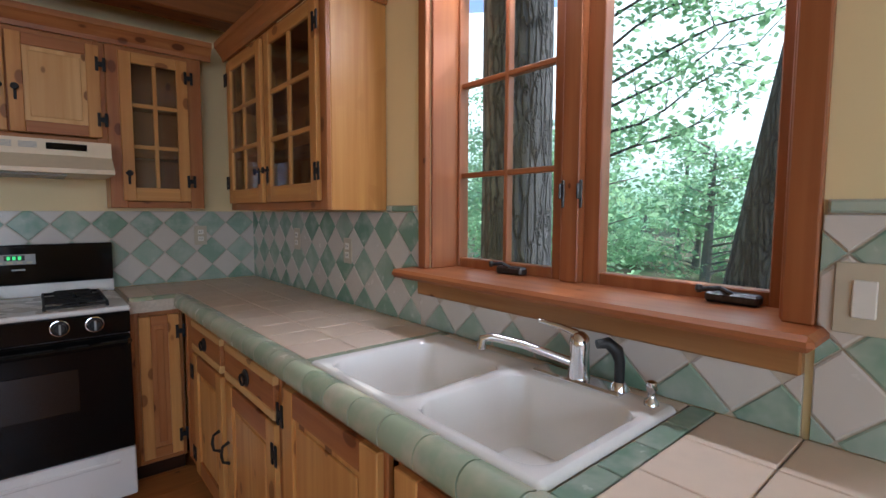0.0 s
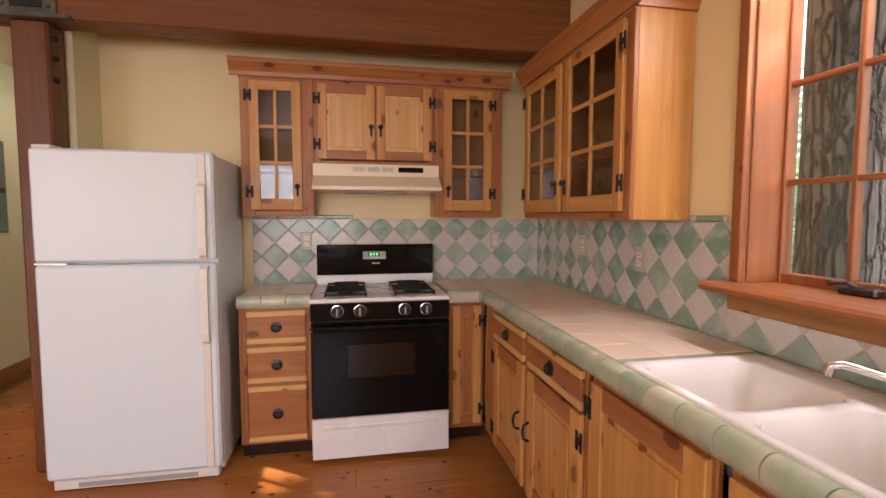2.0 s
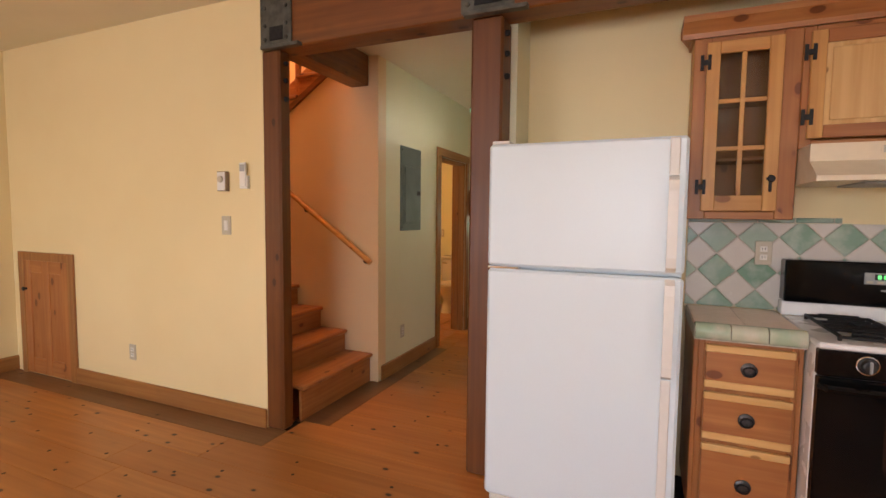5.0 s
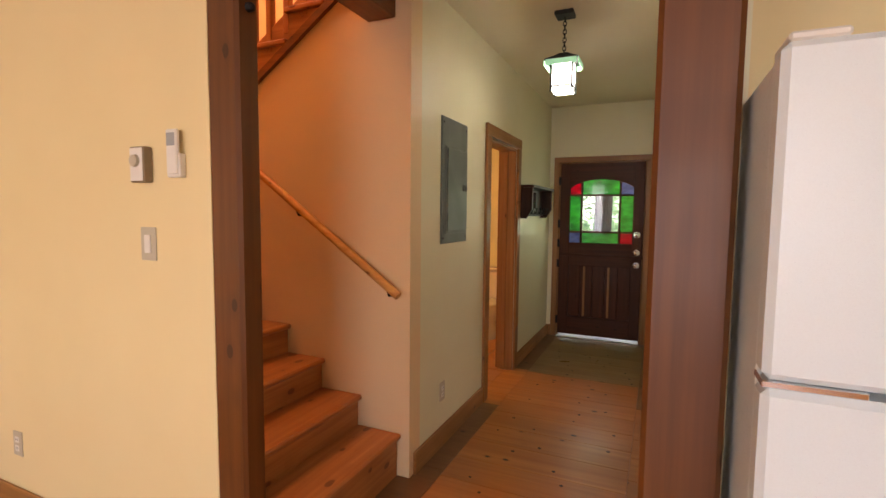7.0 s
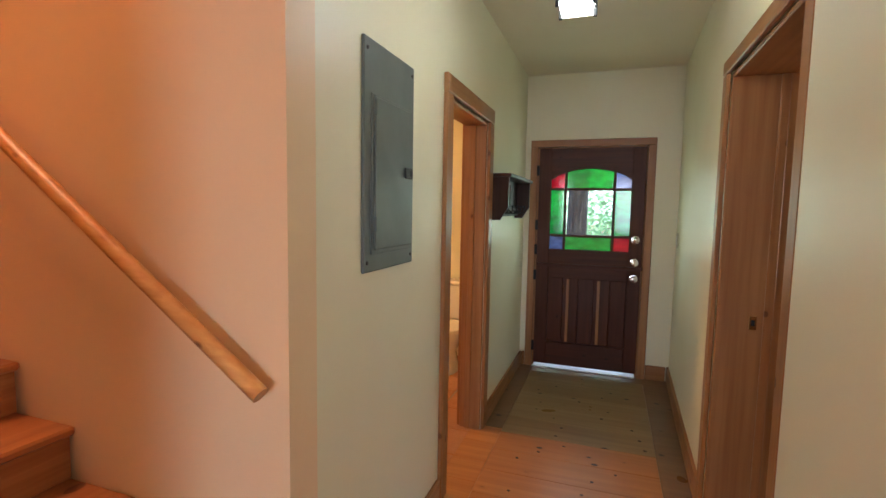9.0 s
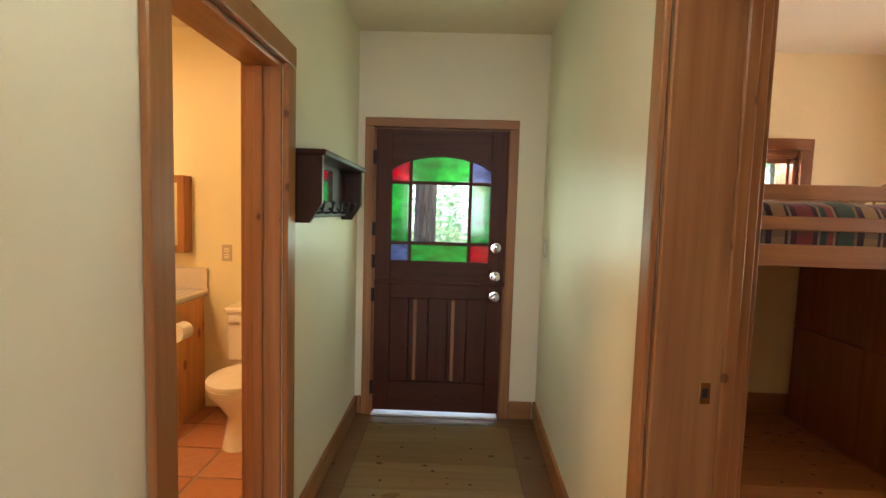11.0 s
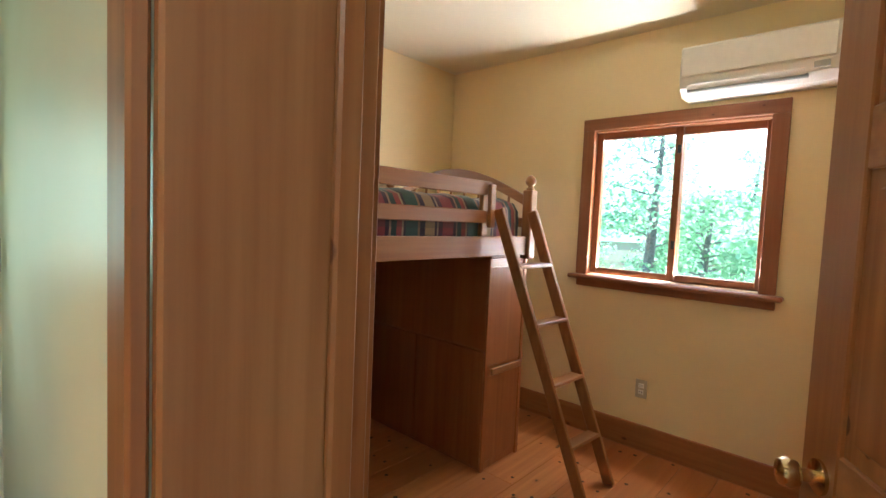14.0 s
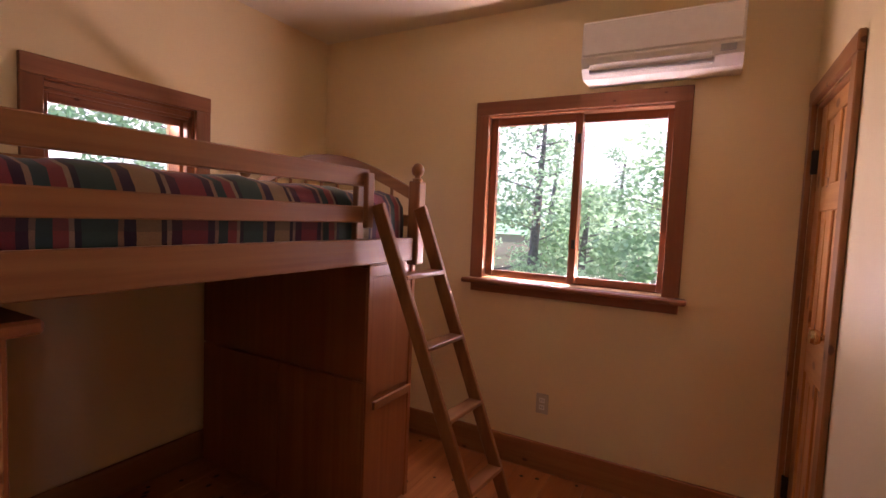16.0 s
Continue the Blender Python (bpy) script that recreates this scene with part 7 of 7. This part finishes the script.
def plugs(host, x0, x1, y0, y1, w, seed, step=0.62):
    """Dark wooden plugs over the floor screws, in loose rows along both edges of each board."""
    rng = random.Random(seed)
    bm = bmesh.new()
    n = max(1, round((y1 - y0) / w))
    for j in range(n):
        for edge in (0.26, 0.74):
            y = y0 + (y1 - y0) * (j + edge) / n
            x = x0 + rng.uniform(0.1, step)
            while x < x1 - 0.05:
                r = rng.uniform(0.008, 0.0125)
                c = (x + rng.uniform(-0.02, 0.02), y + rng.uniform(-0.012, 0.012))
                tube(bm, (*c, -0.004), (*c, 0.0006), r, r * 0.96, 9)
                x += step * rng.uniform(0.85, 1.15)
    tagged(part("screw_plugs", bm, PLUG, host, "dark wooden screw plugs"), kind="stuff")


plugs(boards("floor_living", "knotty honey pine floor boards with dark plugs", -5.79, 1.31, -3.0, 2.50, 0.235, FLOOR, 1), -5.79, 1.31, -3.0, 2.50, 0.235, 31)
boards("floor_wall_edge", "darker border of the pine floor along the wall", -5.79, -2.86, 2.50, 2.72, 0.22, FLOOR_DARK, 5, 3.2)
boards("floor_kitchen_edge", "knotty honey pine floor boards", -2.86, 1.31, 2.50, 2.88, 0.2, FLOOR, 6)
plugs(boards("floor_hall", "knotty honey pine floor boards", -2.665, -1.74, 2.88, 5.70, 0.235, FLOOR, 2, 3.0), -2.665, -1.74, 2.88, 5.70, 0.235, 32)
plugs(boards("floor_entry", "bleached knotty pine boards inside the front door", -2.665, -1.74, 5.70, 6.95, 0.25, FLOOR_BLEACHED, 7, 3.0), -2.665, -1.74, 5.70, 6.95, 0.25, 33, 0.5)
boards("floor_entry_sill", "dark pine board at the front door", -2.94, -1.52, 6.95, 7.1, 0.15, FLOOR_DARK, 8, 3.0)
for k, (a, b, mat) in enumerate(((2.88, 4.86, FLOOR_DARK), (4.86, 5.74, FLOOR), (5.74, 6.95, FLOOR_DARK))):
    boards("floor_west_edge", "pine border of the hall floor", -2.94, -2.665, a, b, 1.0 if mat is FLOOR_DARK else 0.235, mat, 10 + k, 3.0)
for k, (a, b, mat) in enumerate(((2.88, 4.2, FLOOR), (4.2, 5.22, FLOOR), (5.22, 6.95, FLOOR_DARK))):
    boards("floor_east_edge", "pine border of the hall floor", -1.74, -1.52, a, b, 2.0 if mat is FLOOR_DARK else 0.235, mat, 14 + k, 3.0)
plugs(boards("floor_bedroom", "pale knotty pine floor boards", -1.52, 1.31, 4.21, 7.34, 0.2, FLOOR, 3), -1.52, 1.31, 4.21, 7.34, 0.2, 34, 0.5)
boards("floor_stair_foot", "pine floor under the stairs", -5.79, -2.94, 2.72, 3.72, 0.235, FLOOR, 4)
